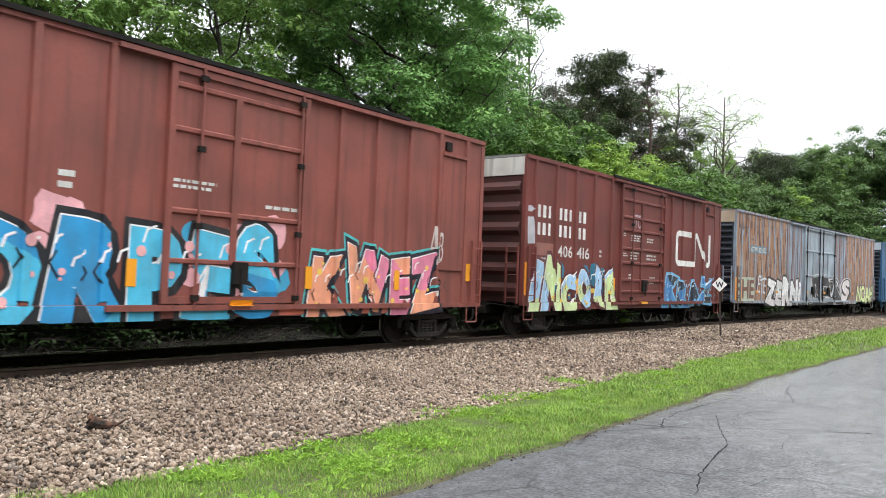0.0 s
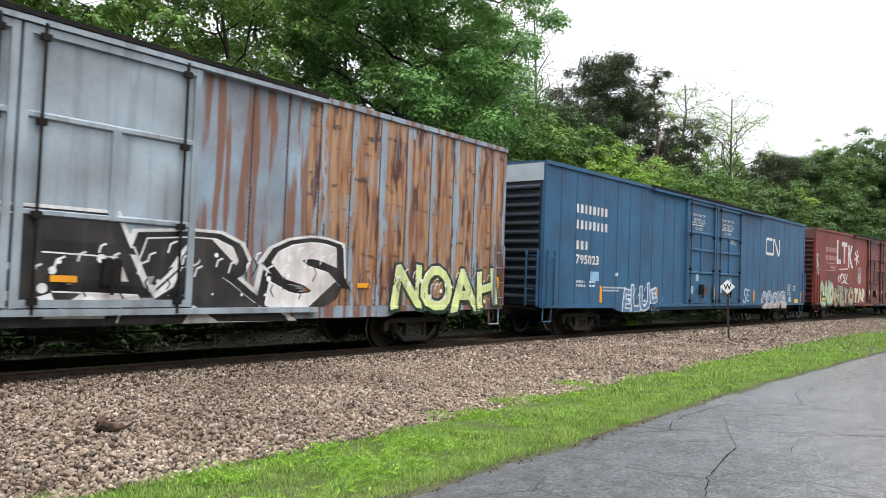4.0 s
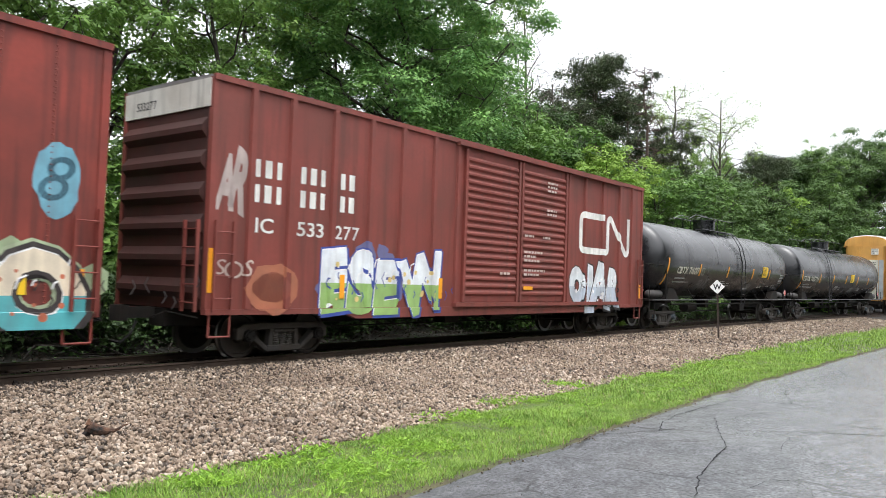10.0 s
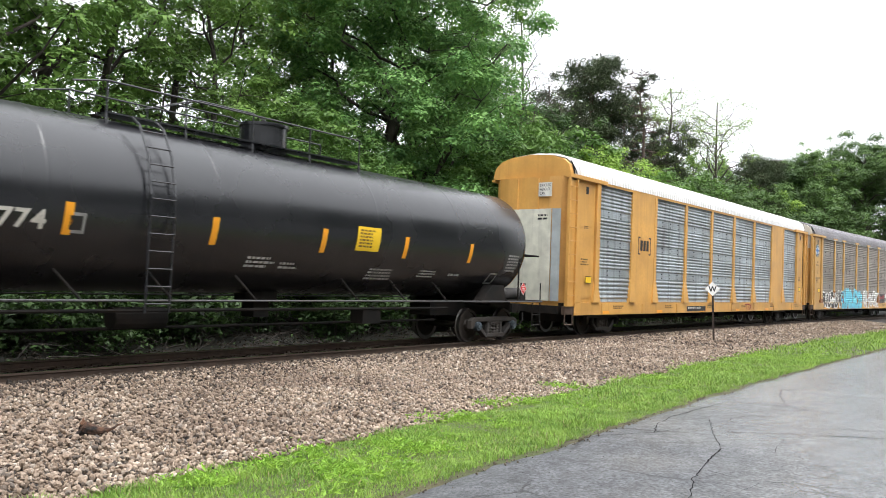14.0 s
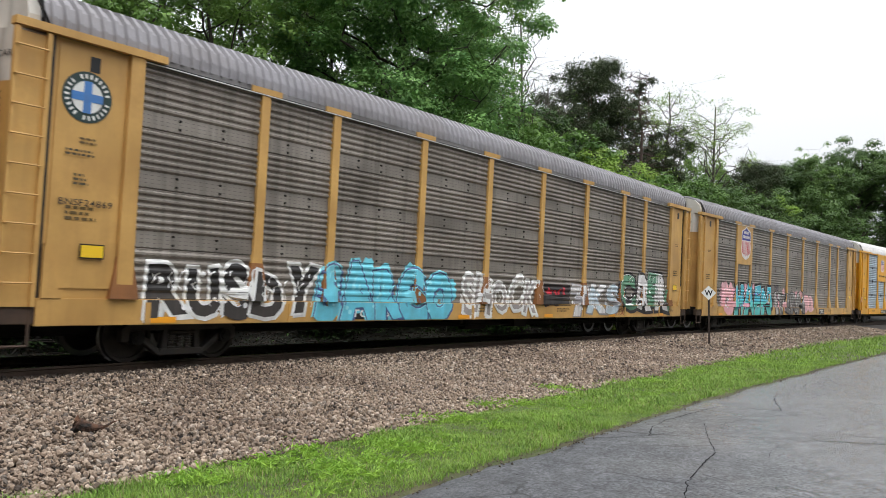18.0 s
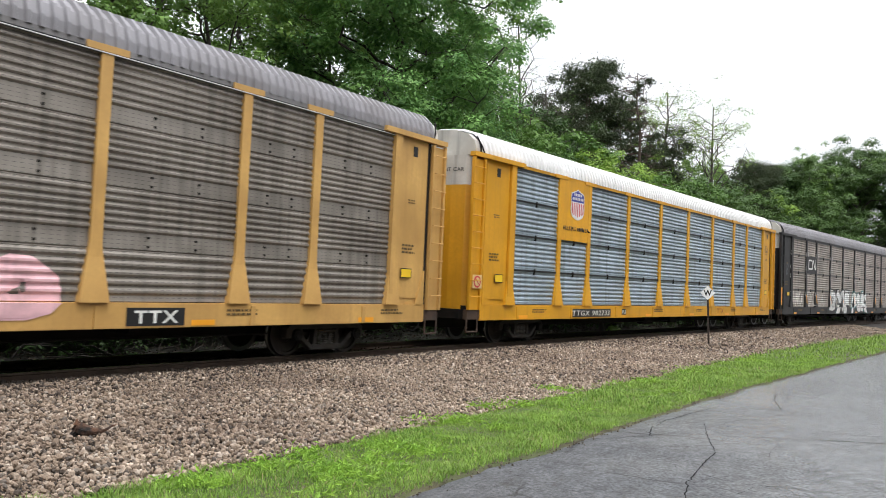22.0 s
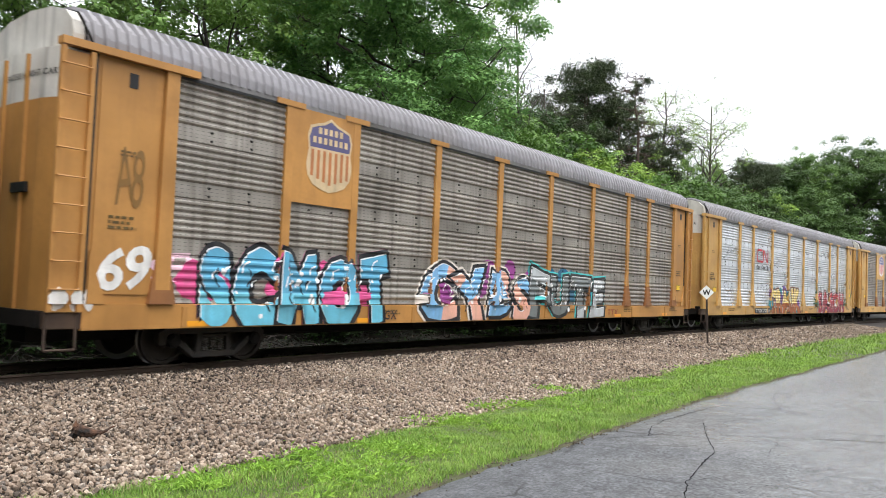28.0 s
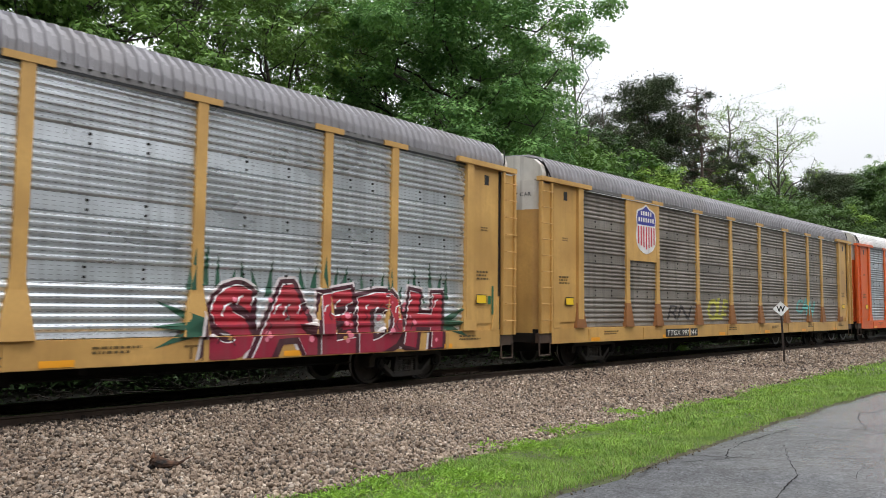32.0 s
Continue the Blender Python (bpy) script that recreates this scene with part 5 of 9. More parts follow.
    def marks(bm, y):
        n = max(3, int(width / height * 4))
        for i in range(n):
            px, pz, h = x + width * (i + rnd.uniform(0.2, 0.8)) / n, z + height * rnd.uniform(0.45, 0.85), height * rnd.uniform(0.06, 0.16)
            bm_stroke(bm, [(px, pz), (px + h * 0.3, pz + h), (px + h * 1.1, pz + h * 1.35)], height * 0.028, y, 4)
        for i in range(n):
            px, pz = x + width * rnd.uniform(0.02, 0.98), z + height * rnd.uniform(0.05, 0.85)
            bm_disc(bm, px, pz, height * rnd.uniform(0.02, 0.075), y - 0.001, 10, 6)
        for i in range(int(n * 0.8 * min(wild, 1.3))):
            px, pz, h = x + width * (i + rnd.uniform(0.1, 0.9)) / (n * 0.8), z + height * rnd.uniform(0.1, 0.6), height * rnd.uniform(0.12, 0.3)
            d = rnd.choice((-1, 1))
            bm_stroke(bm, [(px, pz), (px + d * h * 0.35, pz + h * 0.55), (px + d * h * 0.1, pz + h)], height * 0.022, y - 0.0015, 1)
    layer(marks)
    return part("graffiti", bm_done(whole, "graffiti", mats), None, car["ob"], label)


def tag(car, body, x, z, width, height, col, seed=1, bold=0.0, slant=0.15, label="", wild=1.3):
    """A thin sprayed scrawl."""
    bm = bmesh.new()
    bm_text(bm, body, x, z, height, -0.006, bold, wild=wild, seed=seed, width=width, slant=slant, gap=-0.02)
    drape(bm, car["depth"], car["z_cuts"], car["x_cuts"])
    return part("graffiti_tag", bm, paint(*col), car["ob"], label)


def lettering(car, body, x, z, height, col=(225, 225, 220), width=None, off=0.018, gap=0.12, name="lettering", lift=0.005, slant=0.0):
    bm = bmesh.new()
    bm_text(bm, body, x, z, height, -lift, off, width=width, gap=gap, slant=slant)
    drape(bm, car["depth"], car["z_cuts"], car["x_cuts"])
    return part(name, bm, paint(*col), car["ob"])


def print_rows(car, x, z, w, h, rows, col=(205, 205, 200), seed=0, name="small_print", lift=0.005):
    bm = bmesh.new()
    bm_rows(bm, x, z, w, h, rows, -lift, seed)
    drape(bm, car["depth"], car["z_cuts"], car["x_cuts"])
    return part(name, bm, paint(*col), car["ob"])


def blocks(car, words, x, z, height, col=(225, 225, 220), pitch=0.8, lift=0.005):
    """The owner's name, as one plain bar for each letter."""
    bm = bmesh.new()
    for px, n in words:
        for i in range(n):
            x0 = x + px + i * height * pitch
            w = height * pitch * 0.72
            bm_stroke(bm, [(x0 + w / 2, z), (x0 + w / 2, z + height)], w * (0.7, 0.85, 0.6)[i % 3], -lift)
    drape(bm, car["depth"], car["z_cuts"], car["x_cuts"])
    return part("lettering", bm, paint(*col), car["ob"])


def patch(car, name, x0, x1, z0, z1, mat, label="", lift=0.004):
    """A flat plate or a reflector on the side of a car."""
    bm = bmesh.new()
    bm_stroke(bm, [((x0 + x1) / 2, z0), ((x0 + x1) / 2, z1)], x1 - x0, -lift)
    drape(bm, car["depth"], car["z_cuts"], car["x_cuts"])
    return part(name, bm, mat, car["ob"], label)


def blot(car, x, z, w, h, col, label="", seed=1):
    """A ragged round patch of spray paint."""
    rnd = random.Random(seed)
    bm = bmesh.new()
    bm.faces.new([bm.verts.new((x + w / 2 * rnd.uniform(0.85, 1.1) * math.cos(k * math.tau / 20), -0.006, z + h / 2 * rnd.uniform(0.85, 1.1) * math.sin(k * math.tau / 20))) for k in range(20)])
    drape(bm, car["depth"], car["z_cuts"], car["x_cuts"])
    return part("graffiti", bm, paint(*col), car["ob"], label)


def mark(car, x, z, w, h, col=(235, 235, 230), lift=0.006):
    bm = bmesh.new()
    bm_noodle(bm, x, z, w, h, -lift)
    drape(bm, car["depth"], car["z_cuts"], car["x_cuts"])
    return part("emblem", bm, paint(*col), car["ob"])


# ---- running gear ----
def truck_meshes():
    out = {}
    bm = bmesh.new()
    for y0, y1 in ((-1.1, -0.94), (0.94, 1.1)):
        bm_prism(bm, [(-1.16, 0.38), (-1.16, 0.6), (-1.02, 0.68), (-0.6, 0.7), (0.6, 0.7), (1.02, 0.68), (1.16, 0.6), (1.16, 0.38), (1.02, 0.38), (0.98, 0.55), (0.8, 0.57), (-0.8, 0.57), (-0.98, 0.55), (-1.02, 0.38)], y0, y1)
        for k in (-1, 1):
            bm_prism(bm, [(k * 0.86, 0.58), (k * 0.98, 0.52), (k * 0.46, 0.14), (k * 0.32, 0.14)], y0 - 0.01, y1 + 0.01)
            bm_prism(bm, [(k * 0.28, 0.2), (k * 0.4, 0.2), (k * 0.36, 0.6), (k * 0.26, 0.6)], y0 + 0.005, y1 - 0.005)
        bm_prism(bm, [(-0.46, 0.13), (0.46, 0.13), (0.42, 0.25), (-0.42, 0.25)], y0 - 0.015, y1 + 0.015)
        bm_box(bm, -0.27, 0.27, y0 - 0.02, y1 + 0.02, 0.5, 0.56)
    bmesh.ops.recalc_face_normals(bm, faces=bm.faces)
    bmesh.ops.bevel(bm, geom=bm.edges[:], offset=0.014, segments=1, affect="EDGES")
    bm_box(bm, -0.2, 0.2, -1.0, 1.0, 0.5, 0.66)
    out["frame"] = bm_done(bm, "truck", M_TRUCK)
    bm = bmesh.new()
    rings = []
    for i in range(25):
        r = 0.082 if i % 4 in (1, 2) else 0.055
        rings.append([bm.verts.new((r * math.cos(k * math.tau / 10), r * math.sin(k * math.tau / 10), 0.25 + i * 0.0105)) for k in range(10)])
    for lo, hi in zip(rings, rings[1:]):
        for k in range(10):
            bm.faces.new((lo[k], lo[(k + 1) % 10], hi[(k + 1) % 10], hi[k]))
    out["spring"] = bm_done(bm, "spring", material("spring_steel", (0.11, 0.1, 0.09), 0.6, 0.3, vary=0.3))
    bm = bmesh.new()
    for k in (-1, 1):
        prof = [(0.12, 0.66), (0.16, 0.69), (0.36, 0.7), (0.39, 0.675), (0.487, 0.672), (0.487, 0.7), (0.457, 0.715), (0.452, 0.815), (0.385, 0.82), (0.37, 0.77), (0.17, 0.76), (0.13, 0.8)]
        bm2 = bmesh.new()
        bm_lathe(bm2, [(r, k * y) for r, y in prof], 32)
        for f in bm2.faces:
            if 0.4 < f.calc_center_median().xz.length < 0.475 and abs(f.calc_center_median().y) < 0.8:
                f.material_index = 1
        join_bm(bm, bm2)
        for a in range(3):
            ang = a * math.tau / 3
            bm_tube(bm, (0.27 * math.cos(ang), k * 0.75, 0.27 * math.sin(ang)), (0.27 * math.cos(ang), k * 0.772, 0.27 * math.sin(ang)), 0.03, 8)
    bm_tube(bm, (0, -0.98, 0), (0, 0.98, 0), 0.085, 12)
    out["wheels"] = bm_done(bm, "wheelset", [M_WHEEL, M_TREAD])
    bm = bmesh.new()
    bm_tube(bm, (0, -1.02, 0), (0, -1.17, 0), 0.125, 14)
    bm_tube(bm, (0, -1.17, 0), (0, -1.2, 0), 0.09, 12)
    for a in range(3):
        bm_tube(bm, (0.06 * math.cos(a * 2.1), -1.2, 0.06 * math.sin(a * 2.1)), (0.06 * math.cos(a * 2.1), -1.215, 0.06 * math.sin(a * 2.1)), 0.018, 6)
    out["cap"] = bm_done(bm, "bearing_cap", M_STEEL_DARK)
    return out


TRUCK = truck_meshes()
TRUCK_CAPS = TRUCK["cap"].copy()
TRUCK_CAPS.materials.clear()
TRUCK_CAPS.materials.append(M_BLUECAP)
WHEELSETS = []


def add_truck(car, x, blue=False):
    t = part("truck", TRUCK["frame"], None, car["ob"])
    t.location.x = x
    for dx in (-0.89, 0.89):
        w = part("wheelset", TRUCK["wheels"], None, t)
        w.location = (dx, 0, 0.457)
        WHEELSETS.append((w, dx, car))
        c = part("bearing_cap", TRUCK_CAPS if blue else TRUCK["cap"], None, t, "faded blue bearing cap" if blue else "")
        c.location = (dx, 0, 0.457)
    for y in (-1.02, 1.02):
        for dx in (-0.17, 0.0, 0.17):
            part("spring", TRUCK["spring"], None, t).location = (dx, y, 0)
    return t


def coupler_mesh():
    bm = bmesh.new()
    bm_box(bm, -0.1, 0.45, -0.09, 0.09, 0.78, 0.98)
    bm_prism(bm, [(-0.1, -0.16), (-0.1, 0.14), (-0.28, 0.17), (-0.36, 0.06), (-0.24, 0.02), (-0.24, -0.12), (-0.36, -0.16), (-0.3, -0.22)], 0.74, 1.02, "z")
    bm_path(bm, [(0.05, -0.15, 0.72), (-0.15, -0.3, 0.5), (-0.3, -0.26, 0.36), (-0.42, -0.12, 0.4)], 0.025)
    return bm_done(bm, "coupler", M_STEEL_DARK)


COUPLER = coupler_mesh()


def add_couplers(car, reach):
    for k in (-1, 1):
        c = part("coupler", COUPLER, None, car["ob"])
        c.matrix_basis = pose(k * reach, 0, 0, 0, 0, 0 if k < 0 else 180)


RUNG = {}


def add_ladder(car, x0, x1, y, z0, z1, n, mat, face="y", name="ladder", wide=0.045):
    """Two rails and n rungs. face: the plane it stands in; for 'x' the first two numbers are y's and y is the x."""
    bm = bmesh.new()
    for a in (x0, x1):
        if face == "y":
            bm_box(bm, a - wide / 2, a + wide / 2, y - 0.03, y + 0.03, z0, z1)
        else:
            bm_box(bm, y - 0.03, y + 0.03, a - wide / 2, a + wide / 2, z0, z1)
    lad = part(name, bm, mat, car["ob"])
    key = (round(x1 - x0, 3), mat.name, face)
    if key not in RUNG:
        rb = bmesh.new()
        h = (x1 - x0) / 2
        bm_tube(rb, (-h, 0, 0) if face == "y" else (0, -h, 0), (h, 0, 0) if face == "y" else (0, h, 0), 0.014, 6)
        RUNG[key] = bm_done(rb, "rung", mat)
    for i in range(n):
        r = part("rung", RUNG[key], None, lad)
        z = z0 + (z1 - z0) * (i + 0.5) / n
        r.location = ((x0 + x1) / 2, y - 0.035, z) if face == "y" else (y - 0.035, (x0 + x1) / 2, z)
    return lad


CARS = []


def start_car(name, label, category, u0, u1, group="cars of the freight train"):
    """A car of the train; u0 and u1: where its ends stand along the track when the clip begins."""
    ob = tagged(new(name), label, category, group)
    car = dict(ob=ob, u=(u0 + u1) / 2, L=u1 - u0, depth=lambda x, z: -1.56, z_cuts=(), x_cuts=())
    CARS.append(car)
    return car


# ---- box cars ----
def body_paint(name, srgb, **kw):
    lin = [((c / 255 + 0.055) / 1.055) ** 2.4 for c in srgb]
    opts = dict(rough=0.62, vary=0.14, scale=0.9, grime=0.35, grime_col=(0.07, 0.04, 0.03), grime_scale=0.7, streak=0.35, streak_col=(0.05, 0.025, 0.02), bump=0.004, bump_scale=3.0)
    opts.update(kw)
    return material(name, lin, **opts)


M_ENDWHITE = material("end_white", (0.62, 0.6, 0.55), 0.7, vary=0.15, grime=0.5, grime_col=(0.25, 0.2, 0.15), streak=0.4)


def rivet_seam_mesh(z0, z1, mat):
    bm = bmesh.new()
    bm_box(bm, -0.012, 0.012, -0.004, 0.0, z0, z1)
    n = int((z1 - z0) / 0.09)
    for i in range(n):
        z = z0 + 0.04 + i * 0.09
        for x in (-0.018,):
            tip = bm.verts.new((x, -0.016, z))
            ring = [bm.verts.new((x + 0.021 * math.cos(a), -0.003, z + 0.021 * math.sin(a))) for a in (0.0, 1.57, 3.14, 4.71)]
            for k in range(4):
                bm.faces.new((ring[k], ring[(k + 1) % 4], tip))
    return bm_done(bm, "rivet_seam", mat)


def boxcar(name, label, u0, u1, mat, end_mat, ribs=(), seams=(), truck_in=2.2, eave=5.2, end_top=None, end_rows=7, drop=None, ladder_mat=None, dark_rail=None, roof_mat=None, end_text=None, seam_mat=None):
    car = start_car(name, label, "box car", u0, u1)
    ob, L = car["ob"], car["L"]
    car["doors"] = []
    h = L / 2
    side = 1.5 if ribs else 1.53
    rib_x = [r - h for r in ribs]

    def depth(x, z):
        d = min((abs(x - r) for r in rib_x), default=9)
        for x0, x1, y in car["doors"]:
            if x0 <= x <= x1 and z > 1.0:
                return -y
        out = side + (0.065 * max(0.0, min(1.0, (0.08 - d) / 0.02)) if z > 1.0 else 0.0)
        return -max(out, 1.552 if z < 0.995 else 0.0)
    car["depth"], car["z_cuts"] = depth, (0.99, 1.0)
    car["x_cuts"] = [r + k for r in rib_x for k in (-0.08, -0.06, 0.06, 0.08)]
    # shell
    for k, nm in ((-1, "side_wall"), (1, "side_wall")):
        box_part(nm, -h + 0.08, h - 0.08, *sorted((k * side, k * (side - 0.06))), 0.98, eave, mat, ob)
    a, b = drop or (truck_in + 1.6, L - truck_in - 1.6)
    for k in (-1, 1):
        sill = bmesh.new()
        bm_prism(sill, [(-h, 1.0), (-h, 0.9), (a - h - 0.35, 0.88), (a - h, 0.77), (b - h, 0.77), (b - h + 0.35, 0.88), (h, 0.9), (h, 1.0)], k * 1.55, k * 1.44)
        part("side_sill", sill, mat, ob)
    box_part("floor", -h + 0.1, h - 0.1, -1.44, 1.44, 0.94, 1.0, M_STEEL_DARK, ob)
    for k in (-1, 1):
        box_part("top_chord", -h, h, *sorted((k * (side - 0.02), k * (side + 0.05))), eave - 0.06, eave + 0.05, mat, ob)
    bm = bmesh.new()
    n = int(L / 1.1)
    prof = [(-1.52, eave + 0.045), (-0.75, eave + 0.07), (0, eave + 0.08), (0.75, eave + 0.07), (1.52, eave + 0.045), (1.52, eave), (-1.52, eave)]
    bm_prism(bm, prof, -h + 0.02, h - 0.02, "x")
    for i in range(1, n):
        x = -h + L * i / n
        bm_prism(bm, [(p[0], p[1] + 0.035) for p in prof[:5]] + [(1.5, eave + 0.04), (-1.5, eave + 0.04)], x - 0.05, x + 0.05, "x")
    part("roof", bm, roof_mat or M_GALV_DULL, ob)
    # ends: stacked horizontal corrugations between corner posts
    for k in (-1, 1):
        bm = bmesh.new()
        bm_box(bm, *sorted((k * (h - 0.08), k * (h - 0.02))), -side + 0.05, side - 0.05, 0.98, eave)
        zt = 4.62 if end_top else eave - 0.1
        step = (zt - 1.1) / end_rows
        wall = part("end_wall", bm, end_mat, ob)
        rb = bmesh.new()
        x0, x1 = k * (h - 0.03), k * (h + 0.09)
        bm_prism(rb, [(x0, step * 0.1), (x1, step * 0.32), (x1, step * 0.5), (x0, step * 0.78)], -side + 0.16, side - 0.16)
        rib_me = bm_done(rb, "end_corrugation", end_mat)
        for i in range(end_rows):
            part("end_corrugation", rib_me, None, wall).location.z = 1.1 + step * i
        for y in (-1, 1):
            box_part("corner_post", *sorted((k * (h - 0.14), k * h)), *sorted((y * (side - 0.1), y * (side + 0.02))), 0.9, eave, mat, ob)
        if end_top:
            e = box_part("end_panel", *sorted((k * (h - 0.02), k * (h + 0.02))), -side + 0.06, side - 0.06, 4.66, eave - 0.02, end_top, ob, "pale painted panel")
            if k < 0 and end_text:
                bm = bmesh.new()
                bm_text(bm, end_text, 0, 4.8, 0.16, 0, 0.01)
                for v in bm.verts:
                    v.co = Vector((-h - 0.024, -1.2 + 0.0 + v.co.x * -1 + 2.2, v.co.z))
                part("lettering", bm, M_BLACK, ob)
    # posts or riveted seams
    if rib_x:
        bm = bmesh.new()
        bm_prism(bm, [(-0.075, 0.0), (-0.055, -0.065), (0.055, -0.065), (0.075, 0.0)], 1.0, eave - 0.05, "z")
        me = bm_done(bm, "side_post", mat)
        for x in rib_x:
            p = part("side_post", me, None, ob)
            p.location = (x, -side, 0)
    if seams:
        me = rivet_seam_mesh(1.0, eave - 0.08, seam_mat or mat)
        for x in seams:
            p = part("rivet_seam", me, None, ob)
            p.location = (x - h, -side, 0)
    lm = ladder_mat or mat
    add_ladder(car, -h + 0.12, -h + 0.5, -side - 0.09, 1.0, 2.6, 4, lm)
    add_ladder(car, h - 0.5, h - 0.12, -side - 0.09, 1.0, 2.6, 4, lm)
    add_ladder(car, -side + 0.1, -side + 0.5, -h - 0.13, 0.95, 2.6, 5, lm, face="x", name="end_ladder")
    for k in (-1, 1):
        bm = bmesh.new()
        bm_path(bm, [(k * (h - 0.1), -1.5, 0.95), (k * (h - 0.1), -1.5, 0.5), (k * (h - 0.55), -1.5, 0.5), (k * (h - 0.55), -1.5, 0.95)], 0.022)
        part("sill_step", bm, lm, ob)
        bm = bmesh.new()
        bm_path(bm, [(k * (h + 0.1), -1.45, 0.85), (k * (h + 0.12), -0.5, 0.92), (k * (h + 0.3), -0.25, 0.8)], 0.016)
        part("uncoupling_lever", bm, M_STEEL_DARK, ob)
    under = bmesh.new()
    bm_box(under, -h, h, -0.25, 0.25, 0.62, 0.96)
    bm_tube(under, (0.6, -0.75, 0.75), (1.7, -0.75, 0.75), 0.17, 12)
    bm_box(under, -1.6, -1.0, -0.95, -0.55, 0.55, 0.9)
    bm_path(under, [(-h + truck_in + 1, -0.6, 0.55), (0, -0.6, 0.55), (h - truck_in - 1, -0.6, 0.5)], 0.018)
    bm_path(under, [(-h + truck_in + 1, -1.2, 0.84), (h - truck_in - 1, -1.2, 0.82)], 0.025)
    part("underframe", under, M_STEEL_DARK, ob)
    if dark_rail:
        box_part("door_rail", dark_rail[0] - h, dark_rail[1] - h, -side - 0.1, -side - 0.03, eave + 0.02, eave + 0.1, M_STEEL_DARK, ob)
    for x in (-h + truck_in, h - truck_in):
        add_truck(car, x)
    add_couplers(car, h + 0.55)
    car["side"] = side
    return car


def inset_panel(car, x0, x1, mat, z0=1.8, z1=4.62):
    """A raised sheet between two posts, with a small hood and a dark vent over it."""
    h = car["L"] / 2
    panel = box_part("inset_panel", x0 - h, x1 - h, -1.546, -1.5, z0, z1, mat, car["ob"], bevel=0.008)
    box_part("hood", x0 - 0.03 - h, x1 + 0.03 - h, -1.6, -1.5, z1, z1 + 0.09, mat, panel, bevel=0.01)
    box_part("vent", x0 + 0.12 - h, x0 + 0.34 - h, -1.56, -1.5, z1 + 0.15, z1 + 0.36, M_STEEL_DARK, car["ob"], "small dark vent")
    car["doors"].append((x0 - h, x1 - h, 1.549))


def plug_door(car, x0, x1, bars_z, mat, z0=1.02, z1=5.08, rods=(0.16, 0.84), uprights=(0.55,), proud=0.05, dark=None):
    """A plug door: a sheet in a frame, bars across, locking rods, latches."""
    h, side = car["L"] / 2, car["side"]
    x0, x1 = x0 - h, x1 - h
    y = -side - proud
    car["doors"].append((x0, x1, side + proud))
    car["x_cuts"] += [x0 - 0.002, x0 + 0.001, x1 - 0.001, x1 + 0.002]
    bm = bmesh.new()
    bm_box(bm, x0, x1, y, -side + 0.01, z0, z1)
    door = part("door", bm, mat, car["ob"])
    w = x1 - x0
    bm = bmesh.new()
    for a, b in ((x0, x0 + 0.12), (x1 - 0.12, x1)):
        bm_box(bm, a, b, y - 0.06, y, z0, z1)
    bm_box(bm, x0, x1, y - 0.055, y, z1 - 0.12, z1)
    bm_box(bm, x0, x1, y - 0.055, y, z0, z0 + 0.12)
    part("door_frame", bm, mat, door)
    me_bar = bmesh.new()
    bm_prism(me_bar, [(0, -0.06), (-0.045, -0.03), (-0.045, 0.03), (0, 0.06)], x0 + 0.1, x1 - 0.1, "x")
    bar_me = bm_done(me_bar, "door_bar", mat)
    for z in bars_z:
        b = part("door_bar", bar_me, None, door)
        b.location = (0, y, z)
    for f in uprights:
        x = x0 + w * f
        box_part("door_upright", x - 0.07, x + 0.07, y - 0.05, y, bars_z[-1], bars_z[0], mat, door)
    for f in rods:
        x = x0 + w * f
        bm = bmesh.new()
        bm_tube(bm, (x, y - 0.09, z0 - 0.1), (x, y - 0.09, z1 + 0.05), 0.024, 8)
        rod = part("locking_rod", bm, dark or mat, door)
        for z in (z0 + 0.1, z0 + (z1 - z0) * 0.33, z0 + (z1 - z0) * 0.66, z1 - 0.15):
            box_part("rod_guide", x - 0.07, x + 0.07, y - 0.12, y - 0.05, z - 0.05, z + 0.05, M_STEEL_DARK, rod)
    bm = bmesh.new()
    bm_box(bm, x0 + w * 0.45, x0 + w * 0.55, y - 0.12, y - 0.02, z0 + 0.35, z0 + 0.75)
    bm_tube(bm, (x0 + w * 0.5, y - 0.13, z0 + 0.2), (x0 + w * 0.5, y - 0.13, z0 + 0.62), 0.03, 8)
    part("door_latch", bm, M_STEEL_DARK, door)
    return door


def door_tracks(car, x0, x1, mat, z0=1.0, z1=5.1):
    h, side = car["L"] / 2, car["side"]
    box_part("door_track", x0 - h, x1 - h, -side - 0.14, -side, z0 - 0.1, z0, mat, car["ob"])
    box_part("door_track", x0 - h, x1 - h, -side - 0.14, -side, z1, z1 + 0.08, mat, car["ob"])


def corrugated_door(car, x0, x1, mat, rows=19, z0=1.12, z1=5.05):
    h, side = car["L"] / 2, car["side"]
    bm = bmesh.new()
    y = -side - 0.03
    car["doors"].append((x0 - h, x1 - h, side + 0.08))
    bm_box(bm, x0 - h, x1 - h, y, -side + 0.01, z0, z1)
    door = part("door", bm, mat, car["ob"])
    for a, b in ((x0 - h, x0 - h + 0.1), (x1 - h - 0.1, x1 - h)):
        box_part("door_stile", a, b, y - 0.06, y, z0, z1, mat, door)
    step = (z1 - z0 - 0.3) / rows
    rb = bmesh.new()
    bm_prism(rb, [(0, 0), (-0.05, step * 0.25), (-0.05, step * 0.5), (0, step * 0.8)], x0 - h + 0.12, x1 - h - 0.12, "x")
    me = bm_done(rb, "door_corrugation", mat)
    for i in range(rows):
        p = part("door_corrugation", me, None, door)
        p.location = (0, y, z0 + 0.15 + step * i)
    return door


